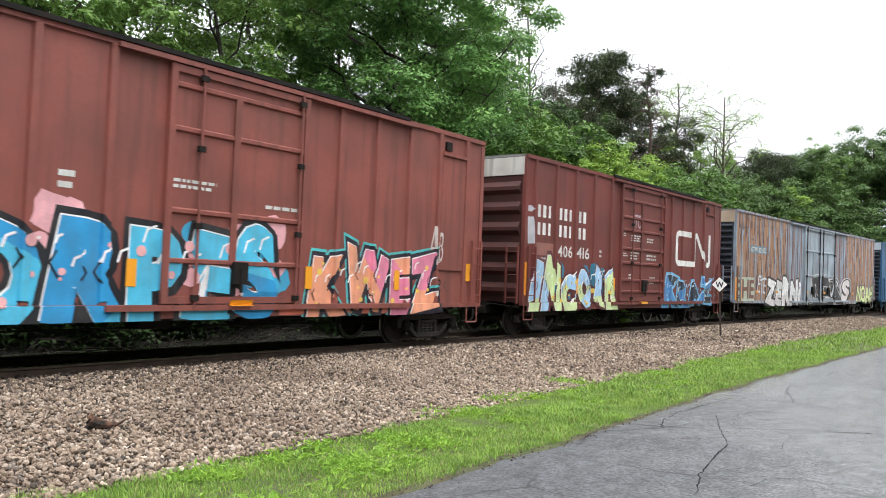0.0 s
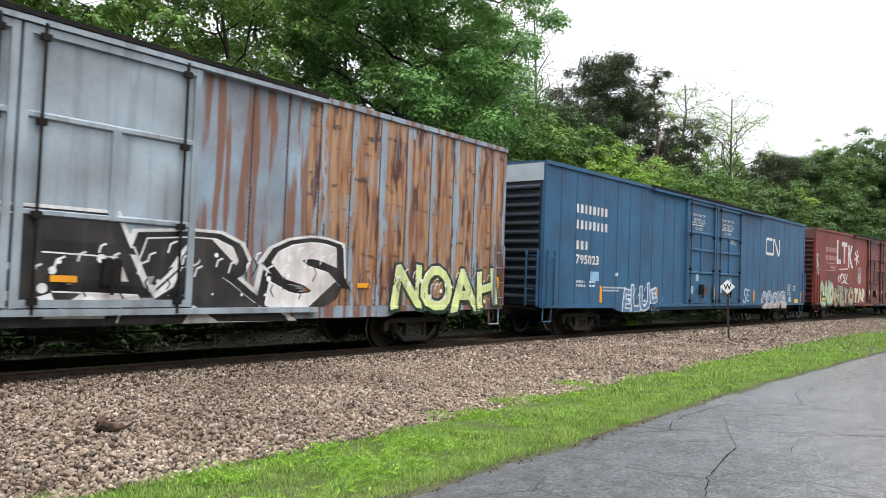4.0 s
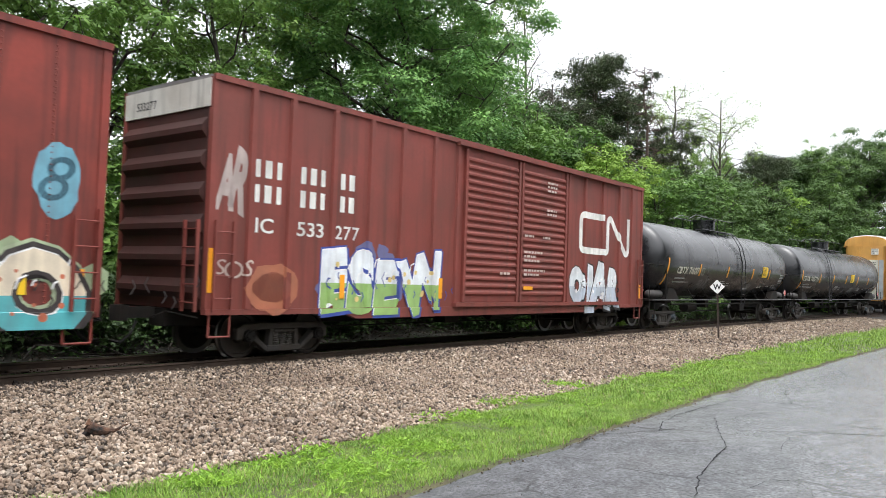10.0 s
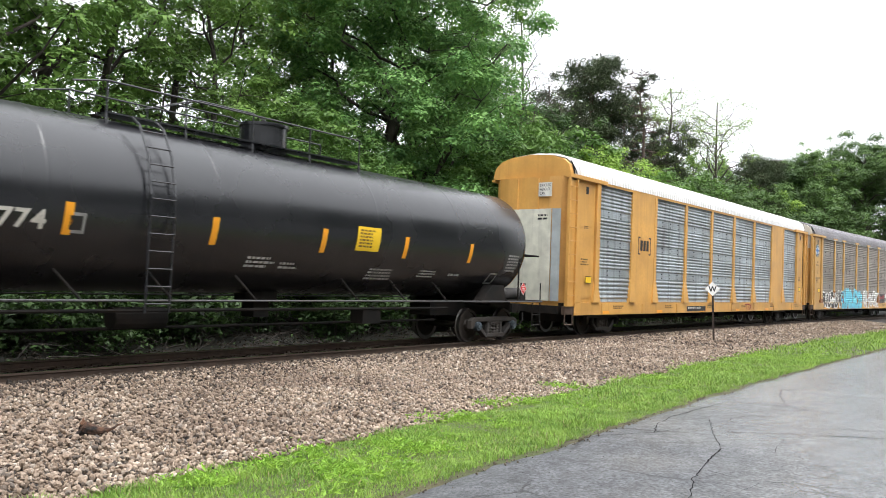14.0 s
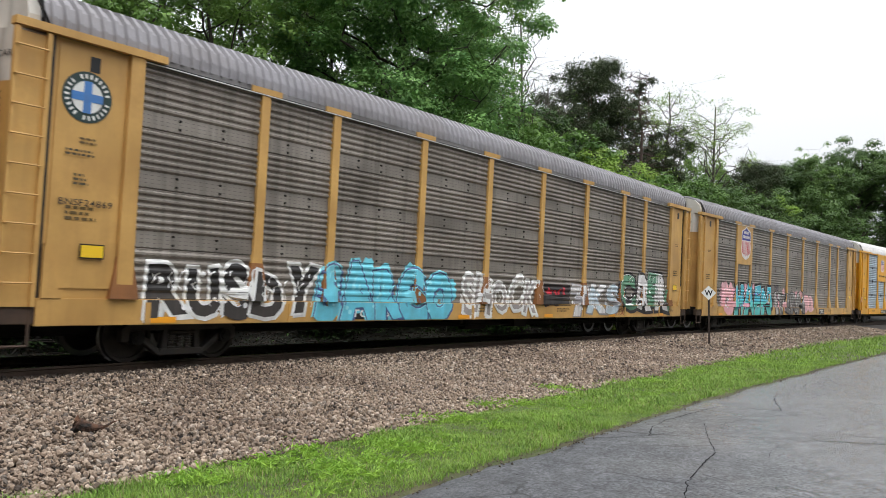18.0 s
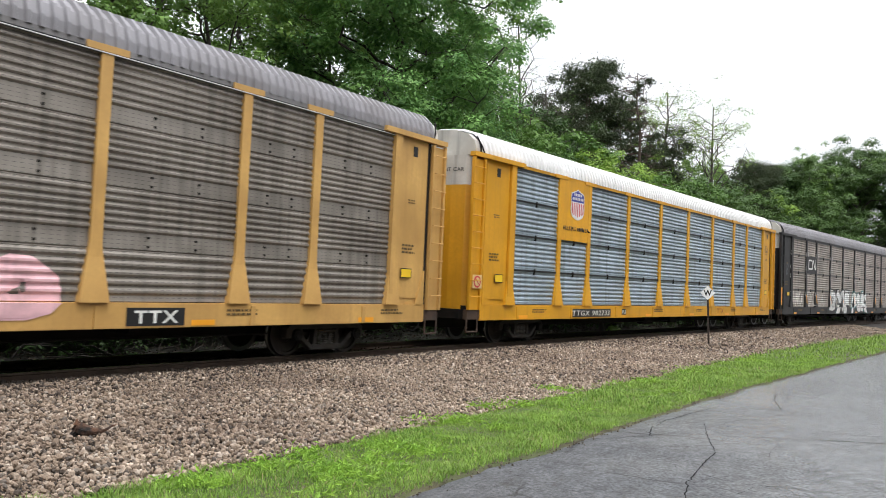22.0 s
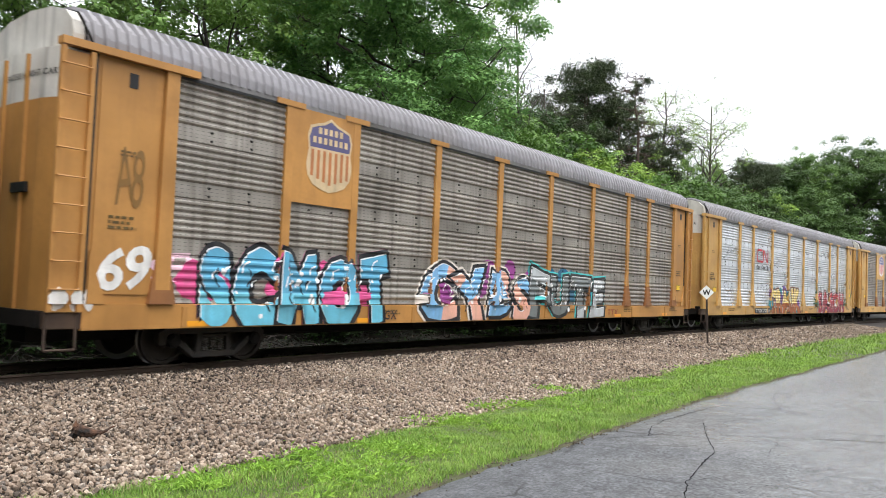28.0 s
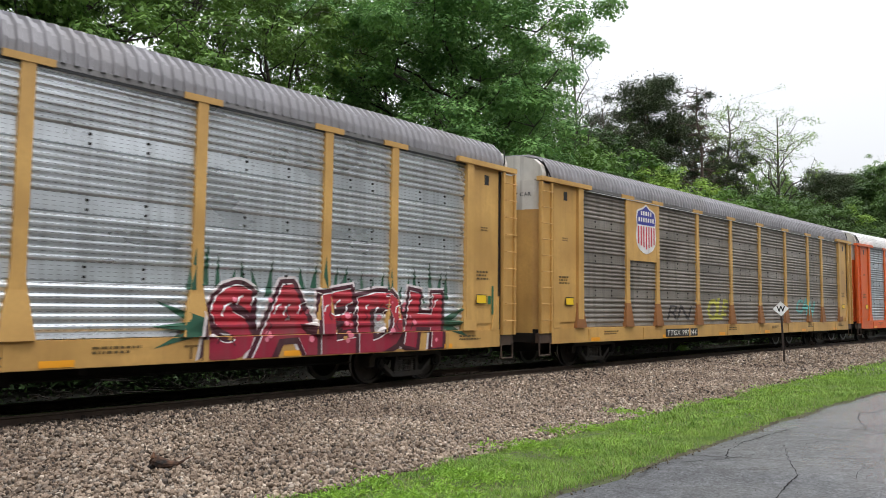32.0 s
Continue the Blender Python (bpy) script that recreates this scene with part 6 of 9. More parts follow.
M_GALV_DULL = material("dull_galvanised", (0.25, 0.24, 0.24), 0.6, 0.3, vary=0.2, grime=0.4)
M_RED1 = body_paint("red_oxide_paint", (138, 76, 66))
M_RED2 = body_paint("mineral_red_paint", (116, 58, 52))
M_RED5 = body_paint("faded_red_paint", (138, 57, 46), grime=0.5, grime_col=(0.03, 0.016, 0.014), grime_scale=0.8, streak=0.4, streak_col=(0.03, 0.013, 0.01), streak_edge=0.12)
M_RED6 = body_paint("brown_red_paint", (128, 62, 54))
M_BLUE = body_paint("railway_blue_paint", (52, 100, 136), grime=0.55, grime_col=(0.03, 0.055, 0.1), streak=0.3, streak_col=(0.03, 0.05, 0.1))
M_RUSTBLUE = body_paint("rusted_blue_paint", (146, 163, 178), streak=0.85, streak_edge=0.06, streak_wide=1.0, streak_col=(0.2, 0.075, 0.03), grime=0.5, grime_col=(0.12, 0.05, 0.025), grime_scale=0.8, vary=0.2)


def rust_sheet_material():
    """Pale blue sheet steel, sheet by sheet covered in ragged vertical rust."""
    m = body_paint("rust_over_paint", (146, 163, 178), grime=0.25, grime_col=(0.16, 0.1, 0.07), streak=0.2, streak_col=(0.2, 0.1, 0.05))
    t = m.node_tree
    nn, ln = t.nodes.new, t.links.new
    bsdf = next(n for n in t.nodes if n.type == "BSDF_PRINCIPLED")
    co = nn("ShaderNodeTexCoord")

    def noise_of(stretch, scale, detail=5.0):
        mp, nz = nn("ShaderNodeMapping"), nn("ShaderNodeTexNoise")
        mp.inputs["Scale"].default_value = stretch
        nz.inputs["Scale"].default_value, nz.inputs["Detail"].default_value = scale, detail
        ln(co.outputs["Object"], mp.inputs[0])
        ln(mp.outputs[0], nz.inputs["Vector"])
        return nz.outputs[0]

    def op(kind, a, b):
        n = nn("ShaderNodeMath")
        n.operation = kind
        for i, v in enumerate((a, b)):
            if hasattr(v, "links"):
                ln(v, n.inputs[i])
            else:
                n.inputs[i].default_value = v
        return n.outputs[0]

    def step(v, a, b):
        r = nn("ShaderNodeMapRange")
        r.inputs[1].default_value, r.inputs[2].default_value = a, b
        ln(v, r.inputs[0])
        return r.outputs[0]

    def mix(f, a, b):
        x = nn("ShaderNodeMix")
        x.data_type = "RGBA"
        for sock, v in ((x.inputs[0], f), (x.inputs[6], a), (x.inputs[7], b)):
            if hasattr(v, "links"):
                ln(v, sock)
            else:
                sock.default_value = v
        return x.outputs[2]
    sp = nn("ShaderNodeSeparateXYZ")
    ln(co.outputs["Object"], sp.inputs[0])
    long_n = noise_of((1, 1, 0.12), 4.5)
    ragged = noise_of((1, 1, 0.5), 7.0)
    x = op("ADD", op("MULTIPLY", op("ADD", sp.outputs[0], 12.73 - 0.7), 1 / 0.897), op("MULTIPLY", op("SUBTRACT", long_n, 0.5), 1.0))
    x = op("ADD", x, op("MULTIPLY", op("SUBTRACT", ragged, 0.5), 0.4))
    f = op("FRACT", x, 0.0)
    rust = op("MULTIPLY", step(f, 0.13, 0.2), op("SUBTRACT", 1.0, step(f, 0.95, 0.99)))
    rust = op("MULTIPLY", rust, op("SUBTRACT", 1.0, op("MULTIPLY", step(noise_of((1, 1, 0.09), 13.0), 0.52, 0.62), 0.4)))
    tone = noise_of((1, 1, 0.1), 9.0)
    torn = noise_of((0.5, 1, 1.6), 2.6, 8.0)
    col = mix(step(tone, 0.36, 0.64), (0.43, 0.245, 0.125, 1), (0.22, 0.085, 0.036, 1))
    col = mix(step(noise_of((1, 1, 0.2), 5.0), 0.55, 0.62), col, (0.085, 0.032, 0.02, 1))
    col = mix(op("MULTIPLY", step(torn, 0.6, 0.66), 0.8), col, (0.05, 0.024, 0.017, 1))
    ln(mix(rust, bsdf.inputs["Base Color"].links[0].from_socket, col), bsdf.inputs["Base Color"])
    return m


M_RUST = rust_sheet_material()
M_SEAMBLUE = body_paint("dark_seam_blue", (38, 62, 90))
M_SEAMRUST = body_paint("dark_seam_rust", (70, 42, 32))
M_DOORBLUE = body_paint("worn_pale_blue_paint", (164, 178, 188), streak=0.35, streak_col=(0.05, 0.03, 0.025), grime=0.45, grime_col=(0.09, 0.05, 0.035), vary=0.15)
# end walls of the box cars: much darker than the sides
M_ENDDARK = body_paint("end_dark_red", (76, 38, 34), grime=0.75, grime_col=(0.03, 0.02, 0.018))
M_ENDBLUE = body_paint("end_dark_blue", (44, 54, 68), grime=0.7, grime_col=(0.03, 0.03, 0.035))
M_DOORDARK = body_paint("sooty_door_red", (122, 60, 50), grime=0.95, grime_col=(0.018, 0.015, 0.017), grime_scale=1.5, threshold=0.5, streak=0.5, streak_col=(0.02, 0.014, 0.012))

# red box car with two sprayed names
c1 = boxcar("box_car", "red-brown ribbed steel box car with blue and pink graffiti", 1.45, 17.01, M_RED1, M_ENDDARK, ribs=[0.35, 1.5, 2.65, 3.99, 5.18, 10.25, 11.4, 12.53, 13.66, 14.78], truck_in=1.6, dark_rail=(3.0, 12.4))
plug_door(c1, 6.16, 9.29, [4.75, 4.0, 2.6, 1.75], M_RED1, rods=(0.2, 0.93), uprights=(0.45,))
door_tracks(c1, 5.2, 12.6, M_RED1)
hx = c1["L"] / 2
inset_panel(c1, 13.75, 14.7, M_RED1)
graffiti(c1, "ORPES", 2.7 - hx, 0.72, 5.9, 1.68, (45, 150, 205), low=(80, 190, 225), edge=(18, 22, 30), cloud=(236, 176, 182), puffs=(60, 165, 205), flecks=(235, 175, 175), seed=4, bold=0.14, wild=0.5, label="big sky-blue block letters with black outline", cut=1)
patch(c1, "graffiti", 8.75 - hx, 13.6 - hx, 0.79, 0.98, paint(226, 124, 100), "coral spray below the letters")
graffiti(c1, "KWEZ", 9.5 - hx, 0.78, 4.2, 1.36, (226, 132, 160), low=(235, 160, 125), edge=(30, 25, 42), halo=(80, 190, 190), seed=9, bold=0.16, wild=1.2, label="pink and orange wild letters edged in teal", flecks=(240, 200, 90), cut=3)
tag(c1, "AB", 13.4 - hx, 2.0, 0.5, 0.9, (215, 205, 200), seed=3)
print_rows(c1, 6.3 - hx, 2.95, 0.9, 0.2, 2, seed=2, lift=0.008)
print_rows(c1, 8.3 - hx, 2.75, 1.1, 0.12, 1, seed=5, lift=0.008)
print_rows(c1, 4.4 - hx, 2.7, 0.35, 0.35, 2, seed=8)
for x, z0, z1 in ((5.65, 1.3, 1.75), (9.5, 1.3, 1.75), (12.2, 1.3, 1.75), (14.98, 1.55, 2.0)):
    patch(c1, "reflector", x - 0.09 - hx, x + 0.09 - hx, z0, z1, M_ORANGE, "yellow reflective strip", 0.03)
patch(c1, "reflector", 7.5 - hx, 8.0 - hx, 0.98, 1.09, M_ORANGE, "yellow reflective strip", 0.16)

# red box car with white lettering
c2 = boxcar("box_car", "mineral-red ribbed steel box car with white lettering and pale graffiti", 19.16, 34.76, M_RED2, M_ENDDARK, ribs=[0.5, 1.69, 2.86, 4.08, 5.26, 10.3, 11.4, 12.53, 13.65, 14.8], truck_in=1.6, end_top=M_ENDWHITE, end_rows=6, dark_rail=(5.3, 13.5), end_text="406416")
plug_door(c2, 5.9, 9.56, [4.55, 3.95, 3.5, 2.85, 2.35, 1.75, 1.35], M_RED2, rods=(0.22, 0.86), uprights=(0.45,))
door_tracks(c2, 5.3, 13.4, M_RED2)
hx = c2["L"] / 2
inset_panel(c2, 13.74, 14.72, M_RED2)
blocks(c2, [(0, 3), (1.22, 3), (2.4, 2)], 0.66 - hx, 3.5, 0.36)
blocks(c2, [(0, 3), (1.22, 3), (2.4, 2)], 0.66 - hx, 2.98, 0.36)
patch(c2, "paint_patch", 0.66 - hx, 1.6 - hx, 2.38, 2.75, paint(150, 100, 90))
lettering(c2, "406", 1.88 - hx, 2.38, 0.34, width=0.85)
lettering(c2, "416", 3.02 - hx, 2.38, 0.34, width=0.8)
mark(c2, 10.75 - hx, 2.4, 3.55, 1.4)
graffiti(c2, "ENCORE", 0.35 - hx, 0.68, 5.3, 1.5, (168, 206, 236), low=(208, 226, 168), edge=(96, 48, 50), seed=21, bold=0.24, wild=1.5, label="pale blue and green wild letters outlined in maroon", cloud=(50, 120, 148), flecks=(235, 200, 90), cut=3, flare=0.5)
graffiti(c2, "KRAZ", 9.8 - hx, 0.85, 4.7, 1.1, (46, 52, 64), low=(78, 138, 192), edge=(112, 186, 226), seed=13, bold=0.14, wild=1.5, label="black and blue letters with light-blue outline", shine=(205, 220, 230), cut=3)
tag(c2, "i", 0.15 - hx, 2.75, 0.3, 1.1, (190, 190, 195), seed=6)
tag(c2, "STOS", 6.8 - hx, 3.65, 0.9, 0.5, (190, 175, 185), seed=7)
for x, z, w, hh, r, sd in ((6.0, 3.25, 0.4, 0.14, 2, 1), (6.7, 3.1, 0.8, 0.25, 3, 2), (8.0, 3.1, 0.8, 0.2, 2, 3), (6.0, 2.55, 0.5, 0.14, 2, 4), (6.7, 2.45, 0.8, 0.3, 3, 5), (8.0, 2.45, 0.9, 0.25, 2, 6), (8.3, 1.6, 0.6, 0.3, 3, 7), (6.6, 1.75, 0.3, 0.22, 2, 8)):
    print_rows(c2, x - hx, z, w, hh, r, seed=sd, lift=0.008)
print_rows(c2, 0.6 - hx, 2.12, 0.8, 0.2, 2, seed=9)
print_rows(c2, 4.5 - hx, 2.4, 0.2, 0.3, 2, seed=10)
for x in (0.12, 5.55, 15.3):
    patch(c2, "reflector", x - 0.08 - hx, x + 0.08 - hx, 1.35 if x > 1 else 1.2, 1.8 if x > 1 else 2.15, M_ORANGE, "yellow reflective strip", 0.03)
patch(c2, "reflector", 2.98 - hx, 3.1 - hx, 1.25, 1.75, M_ORANGE, "yellow reflective strip", 0.03)
patch(c2, "reflector", 7.4 - hx, 7.9 - hx, 0.92, 1.0, M_ORANGE, "yellow reflective strip", 0.15)

# rusted pale-blue double-door car
SEAMS86 = [0.7, 1.57, 2.41, 3.39, 4.28, 5.2, 6.08, 7.1, 7.94, 8.84, 16.9, 17.75, 18.6, 19.5, 20.4, 21.3, 22.2, 23.1, 24.0, 24.8]
c3 = boxcar("box_car", "long rusted pale-blue steel box car with white and black graffiti", 36.77, 62.23, M_RUSTBLUE, M_ENDBLUE, seams=SEAMS86, truck_in=3.05, end_top=material("end_cream", (0.5, 0.4, 0.3), 0.8, grime=0.6, grime_col=(0.2, 0.12, 0.07)), end_rows=13, dark_rail=(7.5, 18.7))
hx = c3["L"] / 2
for a, b in ((0.15, 7.0), (18.3, 25.3)):
    box_part("rusted_sheet", a - hx, b - hx, -1.537, -1.53, 1.02, 5.12, M_RUST, c3["ob"], "orange-brown rusted steel sheet")
seam_me = rivet_seam_mesh(1.0, 5.1, M_SEAMRUST)
for x in SEAMS86:
    part("rivet_seam", seam_me, None, c3["ob"]).location = (x - hx, -1.537, 0)
plug_door(c3, 9.8, 12.7, [3.8, 2.4], M_DOORBLUE, rods=(0.1, 0.9), uprights=(0.55,), dark=M_STEEL_DARK)
plug_door(c3, 12.75, 15.7, [3.8, 2.4], M_DOORBLUE, rods=(0.1, 0.9), uprights=(0.5,), dark=M_STEEL_DARK)
door_tracks(c3, 7.6, 18.6, M_DOORBLUE)
patch(c3, "paint_patch", 1.85 - hx, 4.05 - hx, 3.3, 3.68, paint(110, 135, 150), lift=0.016)
lettering(c3, "GTW 305852", 1.95 - hx, 3.36, 0.24, (215, 215, 205), width=2.0, lift=0.019)
patch(c3, "paint_patch", 0.1 - hx, 2.45 - hx, 1.0, 2.12, paint(186, 196, 176), lift=0.016)
lettering(c3, "EHE", 0.25 - hx, 1.15, 0.85, (120, 80, 65), width=2.1, off=0.03, name="graffiti", lift=0.02)
graffiti(c3, "ZERNi", 4.1 - hx, 0.74, 5.3, 1.42, (240, 240, 238), edge=(16, 16, 18), halo=(225, 225, 222), seed=31, bold=0.14, wild=0.9, label="white letters with thick black outline", low=(222, 218, 215), flecks=(180, 180, 180)).location.y = -0.016
graffiti(c3, "JERS", 11.0 - hx, 0.85, 8.2, 1.4, (36, 34, 36), low=(226, 218, 216), edge=(20, 18, 20), halo=(228, 226, 224), seed=33, bold=0.12, cut=2, wild=1.3, label="black and white letters edged in dark red").location.y = -0.012
graffiti(c3, "NOAH", 21.0 - hx, 0.95, 4.1, 0.95, (225, 235, 160), edge=(30, 60, 40), seed=35, bold=0.06, wild=1.2, label="pale yellow letters with green outline").location.y = -0.016
tag(c3, "ETE", 2.9 - hx, 1.4, 1.1, 0.75, (205, 210, 215), seed=36).location.y = -0.016
for x in (0.1, 0.75):
    patch(c3, "reflector", x - 0.09 - hx, x + 0.09 - hx, 1.05, 2.1, M_ORANGE, "yellow reflective strip", 0.026)
for x in (2.8, 5.6, 8.0, 10.3, 13.5, 20.0):
    patch(c3, "reflector", x - 0.2 - hx, x + 0.2 - hx, 1.4, 1.5, M_ORANGE, "yellow reflective strip", 0.06 if 9 < x < 16 else 0.03)
patch(c3, "reflector", 25.1 - hx, 25.25 - hx, 1.2, 1.75, M_ORANGE, "yellow reflective strip", 0.02)

# blue double-door car
c4 = boxcar("box_car", "long blue steel box car with white lettering, little rust", 64.37, 90.19, M_BLUE, M_ENDBLUE, seams=[0.9, 1.8, 2.72, 3.58, 4.47, 5.35, 6.22, 7.13, 8.09, 9.0, 16.9, 17.8, 18.7, 19.6, 20.5, 21.4, 22.3, 23.2, 24.1, 25.0], truck_in=3.05, end_top=material("end_paleblue", (0.45, 0.5, 0.55), 0.7), end_rows=13, dark_rail=(6.9, 19.2), roof_mat=M_BLUE, seam_mat=M_SEAMBLUE)
hx = c4["L"] / 2
plug_door(c4, 10.0, 12.95, [3.83, 3.15, 2.24], M_BLUE, rods=(0.1, 0.9), uprights=(0.5,), dark=M_ENDBLUE)
plug_door(c4, 13.05, 16.0, [3.83, 3.15, 2.24], M_BLUE, rods=(0.1, 0.9), uprights=(0.5,), dark=M_ENDBLUE)
door_tracks(c4, 7.0, 19.0, M_BLUE)
blocks(c4, [(0, 8)], 1.78 - hx, 3.86, 0.27, pitch=0.95)
blocks(c4, [(0, 8)], 1.8 - hx, 3.36, 0.27, pitch=0.95)
blocks(c4, [(0, 3)], 1.82 - hx, 2.72, 0.27, pitch=1.0)
lettering(c4, "795023", 1.85 - hx, 2.28, 0.27, width=1.4, off=0.03)
for i, (ax, body) in enumerate(((10.55, ""), (13.7, ""))):
    for j, line in enumerate(("DO NOT MOVE THIS", "CAR UNLESS ALL", "DOORS ARE LOCKED", None, "ARE LOCKED")):
        z = 4.5 - j * 0.125 - (0.05 if j else 0)
        if line:
            lettering(c4, line, ax + (0.0, 0.1, 0.0, 0, 0.3)[j] - hx, z, 0.09, width=(1.35, 1.15, 1.35, 0, 0.75)[j], off=0.012, lift=0.008)
        else:
            print_rows(c4, ax - hx, z, 1.4, 0.09, 1, (225, 225, 220), 40 + i, lift=0.008)
print_rows(c4, 14.6 - hx, 3.55, 0.8, 0.22, 3, seed=44, lift=0.008)
mark(c4, 19.5 - hx, 3.33, 2.1, 0.85)
for x, z, w, hh, r, sd in ((1.9, 1.5, 0.6, 0.25, 2, 50), (2.7, 1.5, 0.5, 0.25, 2, 51), (3.6, 1.38, 1.6, 0.2, 2, 52), (23.0, 1.35, 0.6, 0.6, 6, 53), (23.9, 1.6, 0.5, 0.3, 3, 54), (4.4, 1.85, 0.3, 0.2, 1, 55)):
    print_rows(c4, x - hx, z, w, hh, r, (215, 222, 228), sd)
patch(c4, "sticker", 2.75 - hx, 3.3 - hx, 1.75, 2.05, paint(150, 190, 220))
patch(c4, "sticker", 23.15 - hx, 23.6 - hx, 1.05, 1.32, paint(190, 195, 200))
patch(c4, "yellow_plate", 24.2 - hx, 24.85 - hx, 1.0, 1.2, M_YELLOWTAG, "yellow warning plate")
for x, z in ((10.5, 1.4), (11.0, 1.9), (13.5, 1.45), (14.6, 1.75)):
    patch(c4, "sticker", x - hx, x + 0.3 - hx, z, z + 0.3, paint(170, 195, 215), lift=0.008)
for x in (11.7, 13.9):
    patch(c4, "rust_patch", x - hx, x + 0.55 - hx, 1.35, 1.68, paint(92, 62, 52), lift=0.007)
graffiti(c4, "ELUE", 5.0 - hx, 0.78, 2.6, 0.85, (100, 140, 180), edge=(210, 220, 228), low=(86, 126, 166), seed=41, bold=0.0, wild=1.4, label="white outline letters")
graffiti(c4, "COOMB", 19.05 - hx, 0.8, 3.6, 0.75, (130, 155, 180), low=(200, 180, 170), edge=(200, 205, 210), seed=43, bold=0.03, wild=1.0, label="pale outline letters")
tag(c4, "SE", 16.6 - hx, 1.05, 0.8, 0.7, (180, 205, 215), seed=45)
for x in (3.45, 7.56, 17.93, 25.3):
    patch(c4, "reflector", x - 0.08 - hx, x + 0.08 - hx, 1.05, 1.6, M_ORANGE, "orange reflective strip", 0.012)
for x in (12.75, 15.75):
    patch(c4, "reflector", x - 0.08 - hx, x + 0.08 - hx, 1.1, 1.7, M_ORANGE, "orange reflective strip", 0.07)

# worn red double-door car
c5 = boxcar("box_car", "long worn red steel box car with white scrawls and graffiti", 92.28, 117.94, M_RED5, M_ENDDARK, seams=[0.5, 1.45, 2.4, 3.35, 4.3, 5.25, 6.2, 7.1, 8.0, 9.0, 16.8, 17.7, 18.6, 19.5, 20.4, 21.3, 22.2, 23.1, 24.0, 24.8], truck_in=3.05, end_top=material("end_rosy", (0.17, 0.07, 0.055), 0.8, grime=0.8, grime_col=(0.05, 0.03, 0.025)), end_rows=13, dark_rail=(6.9, 18.5))
hx = c5["L"] / 2
plug_door(c5, 10.03, 12.95, [3.85, 3.1, 2.3], M_DOORDARK, rods=(0.1, 0.9), uprights=(0.52,), dark=M_STEEL_DARK)
plug_door(c5, 13.05, 15.95, [3.85, 3.1, 2.3], M_DOORDARK, rods=(0.1, 0.9), uprights=(0.5,), dark=M_STEEL_DARK)
door_tracks(c5, 7.0, 19.0, M_DOORDARK)
blocks(c5, [(0, 8)], 1.76 - hx, 3.98, 0.27, (200, 150, 140), 0.92)
blocks(c5, [(0, 8)], 1.78 - hx, 3.5, 0.27, (200, 150, 140), 0.92)
lettering(c5, "795147", 2.5 - hx, 2.98, 0.2, (190, 145, 135), width=1.2)
patch(c5, "paint_line", 1.76 - hx, 3.7 - hx, 3.3, 3.33, paint(200, 160, 150))
patch(c5, "paint_line", 1.76 - hx, 3.7 - hx, 2.88, 2.91, paint(200, 160, 150))
lettering(c5, "L", 3.8 - hx, 3.38, 1.35, (222, 214, 214), width=0.7, off=0.03, name="graffiti")
lettering(c5, "T", 4.75 - hx, 3.42, 1.25, (222, 214, 214), width=0.95, off=0.03, name="graffiti")
lettering(c5, "K", 6.05 - hx, 3.2, 1.35, (222, 214, 214), width=0.85, off=0.03, name="graffiti")
bm = bmesh.new()
for a in (0, 60, 120):
    c, s = math.cos(radians(a + 20)), math.sin(radians(a + 20))
    bm_stroke(bm, [(7.75 - hx - 0.5 * c, 3.85 - 0.5 * s), (7.75 - hx + 0.5 * c, 3.85 + 0.5 * s)], 0.15, -1.537 - a * 0.00003)
part("graffiti", bm, paint(222, 214, 214), c5["ob"])
tag(c5, "ersy", 4.1 - hx, 2.3, 1.9, 0.65, (220, 214, 210), seed=51, bold=0.0)
bm = bmesh.new()
bm_stroke(bm, [(4.2 - hx, 3.0), (6.0 - hx, 3.08)], 0.07, -1.537)
bm_stroke(bm, [(4.7 - hx, 2.18), (5.5 - hx, 2.25), (6.1 - hx, 2.12)], 0.06, -1.537)
part("graffiti_tag", bm, paint(220, 214, 210), c5["ob"])
blot(c5, 8.4 - hx, 2.55, 0.85, 0.75, (186, 178, 174), "pale scribbled blot", 31)
tag(c5, "CAT", 8.05 - hx, 2.25, 0.75, 0.65, (120, 84, 78), seed=52)
for i in range(4):
    patch(c5, "graffiti", 8.1 + i * 0.2 - hx, 8.16 + i * 0.2 - hx, 2.85, 3.2 + 0.06 * (i % 2), paint(186, 190, 200), "", 0.008)
tag(c5, "SK", 0.0 - hx + 0.15, 3.0, 0.4, 0.75, (185, 195, 170), seed=53, bold=0.03)
tag(c5, "@", 0.3 - hx, 2.6, 0.4, 0.4, (185, 195, 170), seed=54)
graffiti(c5, "OAID", 0.75 - hx, 0.95, 2.5, 1.25, (178, 196, 160), edge=(120, 140, 110), low=(188, 204, 172), seed=55, bold=0.16, wild=0.7, label="pale green bubble letters")
graffiti(c5, "NEYO", 3.45 - hx, 0.9, 3.7, 1.05, (150, 142, 112), edge=(40, 40, 36), low=(160, 150, 120), seed=56, bold=0.15, wild=0.9, label="khaki block letters with dark outline")
graffiti(c5, "TAP", 7.3 - hx, 0.95, 2.3, 1.0, (225, 205, 185), edge=(90, 50, 40), low=(200, 210, 170), seed=57, bold=0.13, cut=2, wild=1.1, label="cream letters")
graffiti(c5, "SDRONCHO", 16.1 - hx, 0.78, 9.2, 1.15, (228, 214, 190), low=(84, 172, 178), edge=(48, 42, 44), halo=(172, 186, 152), seed=58, bold=0.11, wild=1.5, label="cream and teal letters", flecks=(196, 110, 80), cloud=(160, 178, 140))
sill_rnd = random.Random(17)
